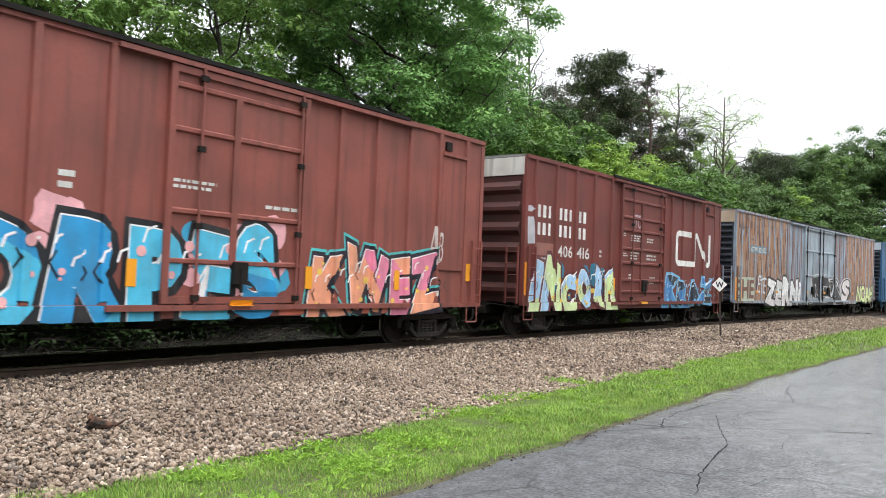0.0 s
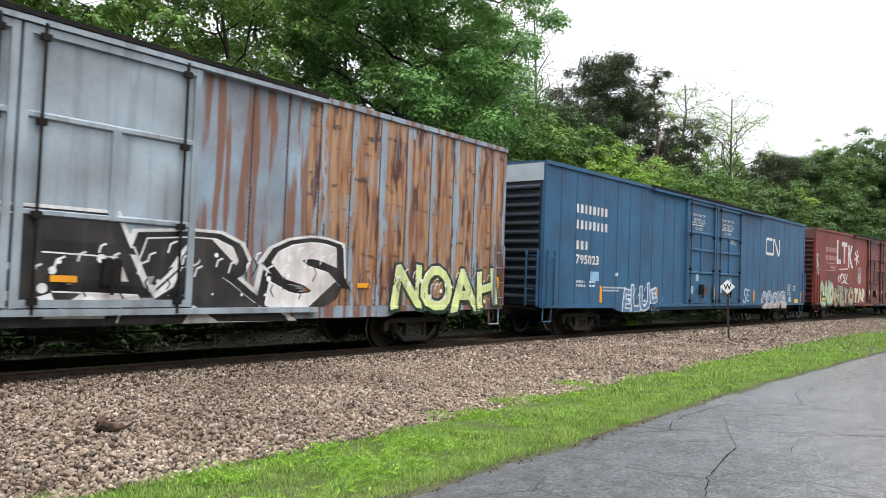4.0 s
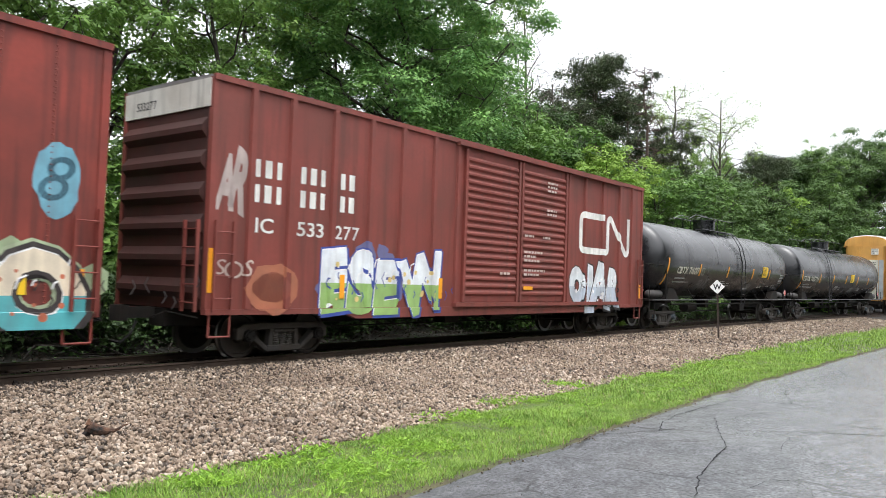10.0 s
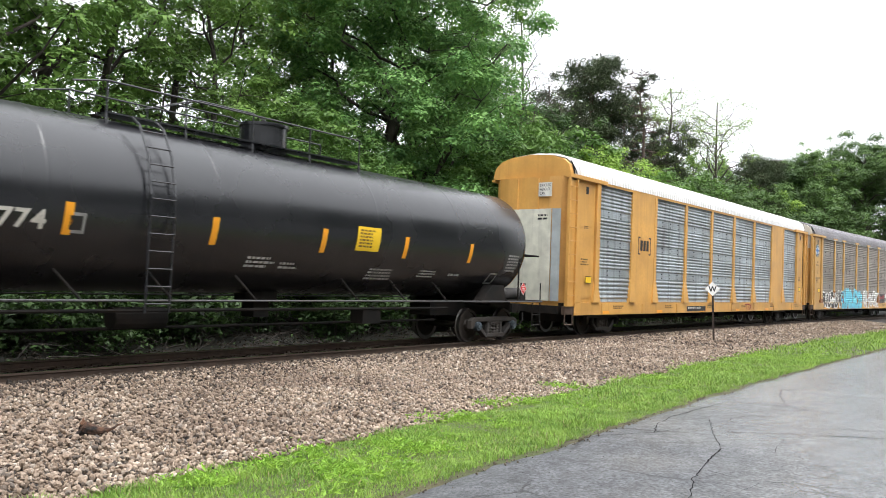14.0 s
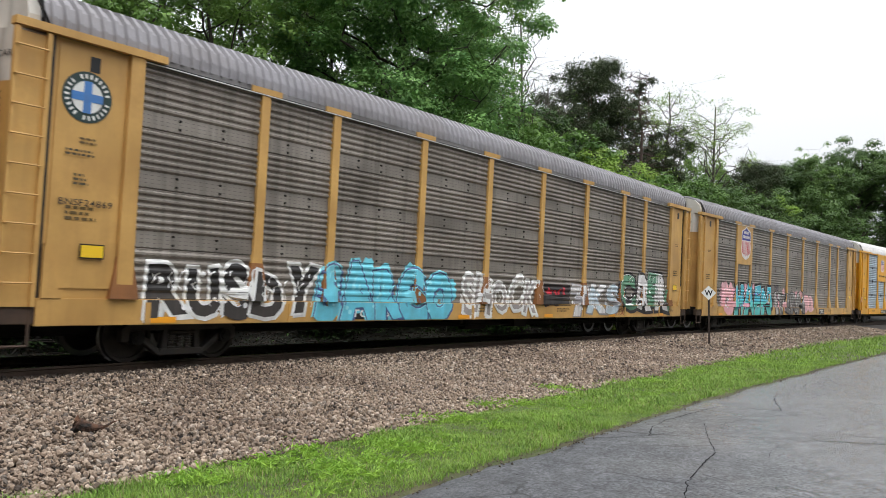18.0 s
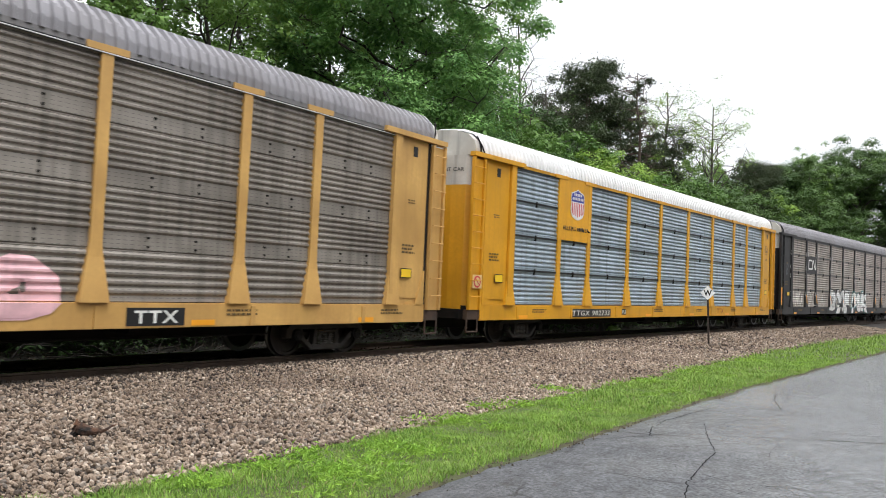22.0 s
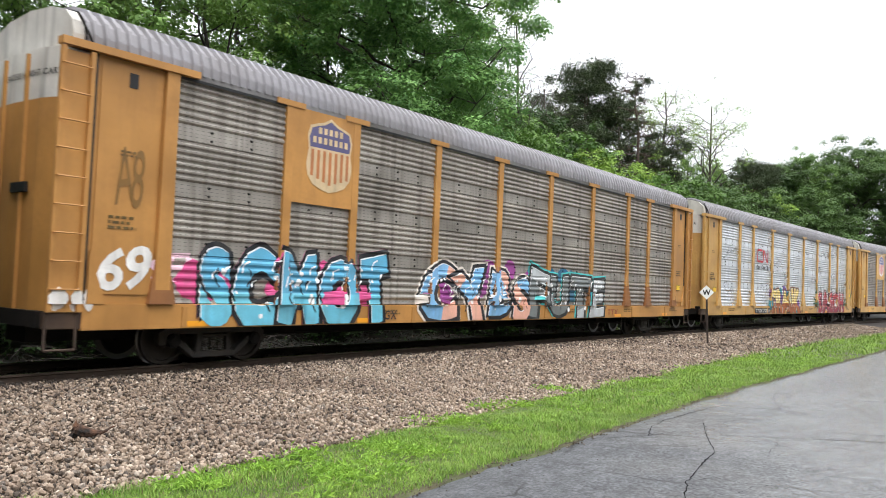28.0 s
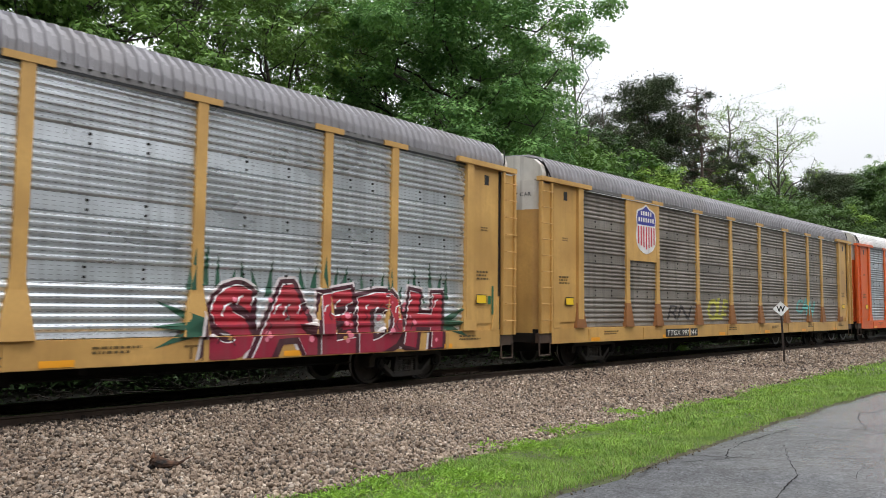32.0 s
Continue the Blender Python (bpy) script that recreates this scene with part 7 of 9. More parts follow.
for i in range(16):
    px = 9.6 + i * 0.95 + sill_rnd.uniform(-0.2, 0.2)
    patch(c5, "graffiti", px - hx, px + sill_rnd.uniform(0.4, 1.1) - hx, 0.79, sill_rnd.uniform(0.9, 1.0), paint(*sill_rnd.choice(((72, 98, 150), (150, 170, 150), (196, 128, 88), (90, 120, 150)))), "smeared spray paint on the sill")
mark(c5, 19.9 - hx, 2.75, 3.9, 1.4, (205, 172, 160))
blot(c5, 24.9 - hx, 3.0, 0.75, 1.15, (112, 168, 188), "light-blue blot of spray", 3)
tag(c5, "8", 24.7 - hx, 2.75, 0.4, 0.6, (70, 110, 130), seed=8)
for x in (0.6, 3.3, 6.2, 17.9, 20.0, 22.9, 25.3):
    patch(c5, "reflector", x - 0.08 - hx, x + 0.08 - hx, 1.15, 1.65 if x > 1 else 2.1, M_ORANGE, "yellow reflective strip", 0.03)
patch(c5, "yellow_plate", 1.0 - hx, 1.75 - hx, 1.08, 1.38, M_BLACK, lift=0.028)
patch(c5, "yellow_plate", 1.08 - hx, 1.67 - hx, 1.13, 1.28, M_YELLOWTAG, "yellow warning plate", 0.032)
patch(c5, "yellow_plate", 23.6 - hx, 24.5 - hx, 1.25, 1.5, M_YELLOWTAG, "yellow warning plate", 0.03)
for i, x in enumerate((10.4, 11.2, 12.0, 13.4, 14.1, 14.9)):
    patch(c5, "sticker", x - hx, x + 0.22 - hx, 1.5 + 0.1 * (i % 2), 1.8, paint(*((200, 185, 150), (150, 90, 100), (180, 170, 165))[i % 3]), lift=0.007)

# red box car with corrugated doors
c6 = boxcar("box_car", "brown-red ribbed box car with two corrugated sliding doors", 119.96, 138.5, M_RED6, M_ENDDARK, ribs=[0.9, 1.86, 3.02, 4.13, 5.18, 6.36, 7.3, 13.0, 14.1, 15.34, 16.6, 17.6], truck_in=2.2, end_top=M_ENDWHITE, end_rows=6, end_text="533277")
hx = c6["L"] / 2
corrugated_door(c6, 7.55, 10.15, M_RED6)
corrugated_door(c6, 10.22, 12.82, M_RED6)
door_tracks(c6, 7.2, 16.5, M_RED6, 1.1, 5.08)
blocks(c6, [(0, 3), (1.15, 3), (2.25, 2)], 0.95 - hx, 3.5, 0.34, pitch=0.78)
blocks(c6, [(0, 3), (1.15, 3), (2.25, 2)], 0.95 - hx, 3.02, 0.34, pitch=0.78)
lettering(c6, "IC", 1.05 - hx, 2.45, 0.28, width=0.42)
lettering(c6, "533", 2.08 - hx, 2.45, 0.28, width=0.7)
lettering(c6, "277", 3.12 - hx, 2.45, 0.28, width=0.7)
mark(c6, 13.75 - hx, 2.65, 3.7, 1.35)
graffiti(c6, "ESEW", 2.75 - hx, 0.9, 4.1, 1.3, (230, 235, 240), low=(150, 185, 110), edge=(60, 80, 160), cloud=(105, 105, 150), seed=61, bold=0.13, wild=1.2, label="white and green letters with blue shadow", flecks=(225, 200, 130))
graffiti(c6, "OJAR", 13.1 - hx, 0.95, 3.5, 1.3, (222, 228, 232), edge=(20, 22, 28), seed=62, bold=0.2, wild=1.2, label="white letters with black outline", low=(190, 200, 212))
tag(c6, "SOS", 0.2 - hx, 1.6, 0.8, 0.3, (200, 180, 170), seed=63)
blot(c6, 1.5 - hx, 1.4, 1.3, 1.0, (168, 104, 78), "faint orange blot of spray", 5)
blot(c6, 1.5 - hx, 1.4, 0.9, 0.6, (134, 70, 58), "", 6)
tag(c6, "AR", 0.2 - hx, 2.9, 0.6, 0.9, (180, 165, 160), seed=64, bold=0.06)
for x, z, w, r in ((11.6, 4.3, 0.6, 3), (11.6, 3.6, 0.6, 2), (10.4, 2.9, 0.5, 1), (11.4, 2.9, 0.6, 1), (10.4, 2.2, 1.0, 3), (10.4, 1.8, 1.2, 2), (9.2, 1.8, 0.6, 1)):
    print_rows(c6, x - hx, z, w, 0.12 * r, r, (200, 180, 172), int(x * 10), lift=0.01)
patch(c6, "reflector", 0.02 - hx, 0.14 - hx, 1.3, 2.1, M_ORANGE, "yellow reflective strip", 0.03)
for x in (3.35, 6.7, 18.35):
    patch(c6, "reflector", x - 0.07 - hx, x + 0.07 - hx, 1.2, 1.7, M_ORANGE, "yellow reflective strip", 0.03)
patch(c6, "reflector", 10.4 - hx, 10.9 - hx, 1.45, 1.55, M_ORANGE, "yellow reflective strip", 0.01)


# ---- tank cars ----
M_TANK = material("tank_black", (0.011, 0.0115, 0.014), 0.27, spec=0.75, vary=0.25, scale=0.6, grime=0.2, grime_col=(0.024, 0.022, 0.022), grime_scale=0.6, streak=0.15, streak_col=(0.02, 0.018, 0.018), bump=0.006, bump_scale=1.2)
M_PLACARD = paint(215, 60, 60)
TANK_R, TANK_Z = 1.52, 2.76


HALF = [7.45]


def tank_depth(x, z):
    d = max(-1.0, min(1.0, (z - TANK_Z) / TANK_R))
    r = TANK_R
    e = abs(x) - HALF[0]
    if e > 0:
        r = TANK_R * math.sqrt(max(0.02, 1 - (e / 0.62) ** 2))
    return -math.sqrt(max(0.0, r * r - (z - TANK_Z) ** 2))


def tank_car(label, u_mid, number, half, bogie, ladder_x, num_x, num_w, strips, plate_x, deck):
    """half: half the straight shell; bogie: the trucks' distance from the middle."""
    car = start_car("tank_car", label, "tank car", u_mid - half - 1.5, u_mid + half + 1.5)
    HALF[0] = half
    g = half - 7.45
    ob = car["ob"]
    bm = bmesh.new()
    prof = []
    for i in range(9):
        a = radians(90 * (1 - i / 8))
        prof.append((-half - 0.62 * math.sin(a), TANK_R * math.cos(a)))
    prof[0] = (-half - 0.62, 0.02)
    n_mid = 12
    mid = [(-half + 2 * half * i / n_mid, TANK_R) for i in range(1, n_mid)]
    prof = prof + mid + [(-x, r) for x, r in prof[::-1]]
    seg = 48
    rings = [[bm.verts.new((x, r * math.cos(k * math.tau / seg), TANK_Z + r * math.sin(k * math.tau / seg))) for k in range(seg)] for x, r in prof]
    for i in range(len(rings) - 1):
        for k in range(seg):
            bm.faces.new((rings[i][k], rings[i][(k + 1) % seg], rings[i + 1][(k + 1) % seg], rings[i + 1][k]))
    bm.faces.new(rings[0])
    bm.faces.new(rings[-1][::-1])
    part("tank", bm, M_TANK, ob, "satin black cylindrical tank", True)
    for x in (-5.2, -2.1, 2.1, 5.2):
        bm = bmesh.new()
        ring = []
        for a, dr in ((-0.035, 0), (-0.02, 0.006), (0.02, 0.006), (0.035, 0)):
            ring.append([bm.verts.new((x + a, (TANK_R + dr) * math.cos(k * math.tau / seg), TANK_Z + (TANK_R + dr) * math.sin(k * math.tau / seg))) for k in range(seg)])
        for i in range(3):
            for k in range(seg):
                bm.faces.new((ring[i][k], ring[i][(k + 1) % seg], ring[i + 1][(k + 1) % seg], ring[i + 1][k]))
        part("weld_seam", bm, M_TANK, ob, "", True)
    # dome, its platform and guard rails
    bm = bmesh.new()
    bm_tube(bm, (0, 0, TANK_Z + 1.4), (0, 0, 4.78), 0.5, 24)
    bm_tube(bm, (0, 0, 4.78), (0, 0, 4.84), 0.54, 24)
    part("dome", bm, M_TANK, ob)
    for y in (-0.5, 0.5):
        box_part("platform", deck[0], deck[1], y - 0.2, y + 0.2, 4.29, 4.32, M_TANK, ob)
        bm = bmesh.new()
        for x in np.linspace(deck[0], deck[1], 5):
            bm_tube(bm, (x, y * 1.3, 4.3), (x, y * 1.3, 4.85), 0.018, 6)
            bm_tube(bm, (x, y * 1.3, 4.3), (x, y * 1.35, 4.1), 0.025, 6)
        bm_path(bm, [(deck[0] - 0.6, y * 1.3, 4.72), (deck[0], y * 1.3, 4.85), (deck[1], y * 1.3, 4.85)], 0.018)
        bm_path(bm, [(-2.6, y * 0.7, 4.72), (-1.9, y * 0.75, 4.95), (-0.6, y * 0.75, 4.95), (0.2, y * 0.6, 4.75)], 0.016)
        part("guard_rail", bm, M_TANK, ob)
    # side ladder that follows the shell
    bm = bmesh.new()
    pts = [(0.62 * 1, -1.6, 0.95), (0, -1.62, 2.9), (0, -1.45, 3.6), (0, -1.15, 4.1), (0, -0.9, 4.25)]
    for x in (ladder_x - 0.225, ladder_x + 0.225):
        bm_path(bm, [(x, p[1], p[2]) for p in pts], 0.022)
    lad = part("ladder", bm, M_TANK, ob)
    rb = bmesh.new()
    bm_tube(rb, (-0.225, 0, 0), (0.225, 0, 0), 0.014, 6)
    rme = bm_done(rb, "rung", M_TANK)
    for i in range(11):
        z = 1.1 + i * 0.29
        y = float(np.interp(z, [0.95, 2.9, 3.6, 4.1, 4.25], [-1.6, -1.62, -1.45, -1.15, -0.9]))
        part("rung", rme, None, lad).location = (ladder_x, y - 0.02, z)
    # saddles, side sills, end platforms, end rails
    for k in (-1, 1):
        bm = bmesh.new()
        bm_box(bm, *sorted((k * (4.65 + g), k * (8.65 + g))), -0.35, 0.35, 0.72, 1.12)
        part("stub_sill", bm, M_STEEL_DARK, ob)
        bm = bmesh.new()
        for y in (-1, 1):
            bm_prism(bm, [(k * (5.65 + g), 1.1), (k * (6.95 + g), 1.1), (k * (6.75 + g), 1.6), (k * (6.2 + g), 1.6)], *sorted((y * 1.0, y * 1.3)))
        bm_box(bm, *sorted((k * (6.25 + g), k * (6.85 + g))), -1.2, 1.2, 1.02, 1.5)
        part("saddle", bm, M_STEEL_DARK, ob)
        box_part("end_platform", *sorted((k * (6.85 + g), k * (8.70 + g))), -1.42, 1.42, 1.12, 1.18, M_STEEL_DARK, ob)
        bm = bmesh.new()
        bm_path(bm, [(k * (8.65 + g), -1.4, 1.15), (k * (8.65 + g), -1.4, 1.7)], 0.02)
        part("grab_post", bm, M_STEEL_DARK, ob)
        bm = bmesh.new()
        bm_path(bm, [(k * (7.30 + g), -1.45, 1.15), (k * (7.30 + g), -1.45, 2.42), (k * (7.45 + g), -1.45, 2.5), (k * (8.65 + g), -1.3, 2.5), (k * (8.70 + g), -0.9, 2.5), (k * (8.70 + g), 0.9, 2.5), (k * (8.65 + g), 1.3, 2.5), (k * (7.35 + g), 1.45, 2.5), (k * (7.30 + g), 1.45, 1.15)], 0.026)
        part("end_rail", bm, M_STEEL_DARK, ob)
        bm = bmesh.new()
        bm_tube(bm, (k * (7.0 + g), -1.05, 1.36), (k * (7.1 + g), -1.05, 1.36), 0.1, 14, r1=0.17)
        bm_tube(bm, (k * (7.1 + g), -1.05, 1.36), (k * (8.0 + g), -1.05, 1.36), 0.17, 14)
        bm_tube(bm, (k * (8.0 + g), -1.05, 1.36), (k * (8.1 + g), -1.05, 1.36), 0.17, 14, r1=0.1)
        part("air_reservoir", bm, paint(62, 60, 60), ob, "dusty dark air reservoir", True)
        bm = bmesh.new()
        for yy, r in ((-0.3, 0.03), (0.1, 0.025), (0.5, 0.03)):
            bm_path(bm, [(k * (8.3 + g), yy, 1.18), (k * (8.35 + g), yy, 1.55), (k * (8.1 + g), yy + 0.2, 1.75), (k * (7.9 + g), yy + 0.25, 1.2)], r)
        part("brake_pipe", bm, M_STEEL_DARK, ob)
        bm = bmesh.new()
        bm_path(bm, [(k * (8.65 + g), -1.4, 1.1), (k * (8.65 + g), -1.4, 0.45), (k * (8.20 + g), -1.4, 0.45), (k * (8.20 + g), -1.4, 1.1)], 0.022)
        bm_path(bm, [(k * (8.65 + g), -1.4, 0.75), (k * (8.20 + g), -1.4, 0.75)], 0.018)
        part("sill_step", bm, M_STEEL_DARK, ob)
        bm = bmesh.new()
        x = bogie + 0.85 if k > 0 else -8.10 - g
        for w, y in ((0.19, 0.0), (0.165, -0.004)):
            bm.faces.new([bm.verts.new(p) for p in ((x - w, y, 1.52), (x, y, 1.52 - w), (x + w, y, 1.52), (x, y, 1.52 + w))]).material_index = 0 if y == 0 else 1
        for z in (1.48, 1.53, 1.58):
            bm_stroke(bm, [(x - 0.07, z), (x + 0.07, z)], 0.025, -0.008, 0)
        pl = part("placard", bm_done(bm, "placard", [paint(235, 225, 220), M_PLACARD]), None, ob, "red and white diamond hazard placard")
        py = -1.47 if k > 0 else -0.8
        pl.location.y = py
        box_part("placard_holder", x - 0.14, x + 0.14, py + 0.005, py + 0.02, 1.17, 1.68, M_STEEL_DARK, ob)
        add_truck(car, k * bogie, True)
    for y in (-1.5, 1.5):
        bm = bmesh.new()
        bm_path(bm, [(-8.6 - g, y, 1.15), (8.6 + g, y, 1.15)], 0.022)
        part("handrail", bm, paint(72, 72, 74), ob, "long thin grey handrail")
    for x in (-4.6, -3.0, -1.2, 1.6, 3.2, 4.8):
        bm = bmesh.new()
        bm_path(bm, [(x, -1.5, 1.15), (x - 0.35, -1.28, 1.62)], 0.022)
        part("rail_bracket", bm, M_STEEL_DARK, ob)
    under = bmesh.new()
    bm_tube(under, (0, 0, 1.1), (0, 0, 1.3), 0.45, 16)
    bm_box(under, -0.2, 0.2, -0.2, 0.2, 0.75, 1.15)
    bm_path(under, [(-5.6, -0.5, 0.62), (5.6, -0.5, 0.62)], 0.03)
    bm_path(under, [(-5.6, -0.9, 0.95), (5.6, -0.9, 0.95)], 0.035)
    bm_tube(under, (-3.6, -0.6, 0.8), (-2.6, -0.6, 0.8), 0.2, 14)
    bm_box(under, 2.4, 3.0, -0.9, -0.5, 0.6, 0.95)
    part("underframe", under, M_STEEL_DARK, ob)
    add_couplers(car, 9.0 + g)
    car["depth"] = tank_depth
    car["z_cuts"] = [1.3 + 0.1 * i for i in range(30)]
    lettering(car, number, num_x, 2.22, 0.27, (212, 208, 196), width=num_w, off=0.03, lift=0.006)
    for x, z, w, hh, r, sd in ((num_x, 1.95, num_w * 0.7, 0.1, 1, 1), (num_x, 1.8, num_w * 0.75, 0.1, 1, 2), (-1.3, 1.75, 0.75, 0.24, 3, 3), (-0.45, 1.75, 0.5, 0.16, 2, 4), (2.2, 1.6, 0.9, 0.28, 4, 5), (4.0, 1.7, 0.7, 0.2, 3, 6), (5.2, 1.75, 0.6, 0.1, 1, 7), (half - 0.75, 1.95, 0.75, 0.5, 6, 8)):
        print_rows(car, x, z, w, hh, r, (186, 186, 184), sd, lift=0.006)
    patch(car, "stencil_box", num_x + num_w + 0.32, num_x + num_w + 0.62, 2.18, 2.5, paint(150, 150, 148), lift=0.005)
    patch(car, "stencil_box", num_x + num_w + 0.37, num_x + num_w + 0.57, 2.23, 2.45, M_TANK, lift=0.008)
    patch(car, "stencil_box", half - 1.35, half - 0.98, 1.62, 1.92, paint(150, 150, 148), lift=0.005)
    patch(car, "stencil_box", half - 1.31, half - 1.02, 1.66, 1.88, M_TANK, lift=0.008)
    patch(car, "yellow_plate", plate_x, plate_x + 0.75, 2.25, 2.78, M_YELLOWTAG, "yellow warning plate", 0.01)
    bm = bmesh.new()
    bm_rows(bm, plate_x + 0.08, 2.3, 0.58, 0.42, 6, -0.013, 5)
    drape(bm, tank_depth, car["z_cuts"])
    part("small_print", bm, paint(120, 90, 20), ob)
    for i, x in enumerate(strips):
        z0, z1 = (1.75, 2.8) if i == 0 else (1.6, 2.6) if i == len(strips) - 1 else (2.15, 2.65)
        patch(car, "reflector", x - 0.07, x + 0.07, z0, z1, M_ORANGE, "orange reflective strip", 0.008)
    bm = bmesh.new()
    bm_text(bm, number, 0, 3.1, 0.16, 0, 0.01, width=1.3)
    bm_rows(bm, 0.1, 2.6, 0.9, 0.35, 3, 0, 4)
    for v in bm.verts:
        yy = 0.7 - v.co.x
        rr = math.hypot(yy, v.co.z - TANK_Z)
        v.co = Vector((-half - 0.62 * math.sqrt(max(0, 1 - (rr / TANK_R) ** 2)) - 0.012, yy, v.co.z))
    part("lettering", bm, paint(190, 190, 185), ob)
    return car


t1 = tank_car("black cylindrical tank car with orange reflective strips", 148.15, "CBTX 716017", 7.45, 6.75, 0.83, -6.27, 2.15, (-7.2, -4.0, -0.76, 2.53, 4.95, 7.6), 3.88, (-1.9, 1.9))
tag(t1, "PRAX", -3.7, 1.66, 1.0, 0.36, (150, 150, 150), seed=71, bold=0.02)
t2 = tank_car("long black cylindrical tank car with orange reflective strips", 166.95, "CBTX 785774", 8.4, 7.65, -3.35, -7.9, 2.7, (-8.15, -4.86, -2.2, 0.51, 3.16, 5.8, 8.55), 1.47, (-3.9, 2.3))


# ---- covered car carriers ----
POSTS = [1.94, 4.62, 6.52, 9.45, 12.28, 15.08, 17.9, 20.72, 22.6, 25.15]
SIDE_Z0, SIDE_Z1 = 1.13, 5.13


def louvre_profile(kind):
    """(z, how far proud) up a side panel: bands of ridges with flat strips between them."""
    out, z = [], SIDE_Z0
    if kind == "new":      # four sheets with open slots between
        step = (SIDE_Z1 - SIDE_Z0) / 4
        for i in range(4):
            b = SIDE_Z0 + i * step
            out += [(b, -0.05), (b + 0.03, -0.05), (b + 0.031, 0.03), (b + 0.1, 0.03)]
            n = 6
            r = (step - 0.2) / n
            for j in range(n):
                c = b + 0.12 + j * r
                out += [(c, 0.0), (c + r * 0.3, 0.032), (c + r * 0.55, 0.032), (c + r * 0.85, 0.0)]
            out += [(b + step - 0.06, 0.02), (b + step - 0.001, 0.03)]
    else:
        for b, top, n in ((SIDE_Z0, 1.96, 5), (1.98, 2.96, 6), (2.98, 3.96, 6), (3.98, SIDE_Z1, 7)):
            flat = b + (0.28 if b > 1.5 else 0.1)
            out += [(b, -0.008), (b + 0.016, 0.016), (flat, 0.0)]
            r = (top - flat) / n
            for j in range(n):
                c = flat + j * r
                out += [(c + r * 0.1, 0.0), (c + r * 0.38, 0.03), (c + r * 0.64, 0.03), (c + r * 0.92, 0.0)]
            out.append((top, 0.004))
    out.append((SIDE_Z1, 0.0))
    return out


def panel_material(name, srgb, rough=0.5, metal=0.55, grime=0.4, grime_col=(0.09, 0.075, 0.06), streak=0.4, holes=True, vary=0.16):
    lin = [((c / 255 + 0.055) / 1.055) ** 2.4 for c in srgb]
    m = material(name, lin, rough, metal, vary=vary, scale=0.9, grime=grime, grime_col=grime_col, grime_scale=0.8, streak=streak, streak_col=(0.08, 0.068, 0.056), stretch=(0.6, 1, 1.6))
    t = m.node_tree
    nn, ln = t.nodes.new, t.links.new
    bsdf = next(n for n in t.nodes if n.type == "BSDF_PRINCIPLED")
    # vent holes: short dark dashes in rows
    co, sp = nn("ShaderNodeTexCoord"), nn("ShaderNodeSeparateXYZ")
    ln(co.outputs["Object"], sp.inputs[0])

    def op(kind, a, b=None, c=None):
        n = nn("ShaderNodeMath")
        n.operation = kind
        for i, v in enumerate((a, b, c)):
            if v is None:
                continue
            if hasattr(v, "links"):
                ln(v, n.inputs[i])
            else:
                n.inputs[i].default_value = v
        return n.outputs[0]
    fx = op("FRACT", op("MULTIPLY", sp.outputs[0], 8.3))
    fz = op("FRACT", op("MULTIPLY", sp.outputs[2], 15.0))
    hole = op("MULTIPLY", op("GREATER_THAN", fx, 0.45), op("LESS_THAN", fz, 0.14))
    old = bsdf.inputs["Base Color"].links[0].from_socket
    mx = nn("ShaderNodeMix")
    mx.data_type = "RGBA"
    mx.inputs[7].default_value = (0.03, 0.03, 0.03, 1)
    ln(op("MULTIPLY", hole, 0.55), mx.inputs[0])
    ln(old, mx.inputs[6])
    ln(mx.outputs[2], bsdf.inputs["Base Color"])
    return m


ROOFS = {}


def roof_mesh(L, mat):
    key = (round(L, 1), mat.name)
    if key not in ROOFS:
        prof = [(-1.54, 5.16), (-1.53, 5.34), (-1.45, 5.56), (-1.22, 5.76), (-0.78, 5.89), (0, 5.95), (0.78, 5.89), (1.22, 5.76), (1.45, 5.56), (1.53, 5.34), (1.54, 5.16)]
        pts, n = [], len(prof)
        seq = []
        x = -L / 2 + 0.45
        while x < L / 2 - 0.5:
            seq += [(x, 0.0), (x + 0.07, 0.0), (x + 0.095, 0.05), (x + 0.155, 0.05), (x + 0.18, 0.0)]
            x += 0.2
        for x, d in seq:
            for y, z in prof:
                k = 1 + d / 1.6
                pts.append((x, y * k, 5.16 + (z - 5.16) * (1 + d / 0.6) if z > 5.17 else z))
        faces = [(a * n + b, (a + 1) * n + b, (a + 1) * n + b + 1, a * n + b + 1) for a in range(len(seq) - 1) for b in range(n - 1)]
        ROOFS[key] = mesh_of("roof", pts, faces, mat)
    return ROOFS[key]


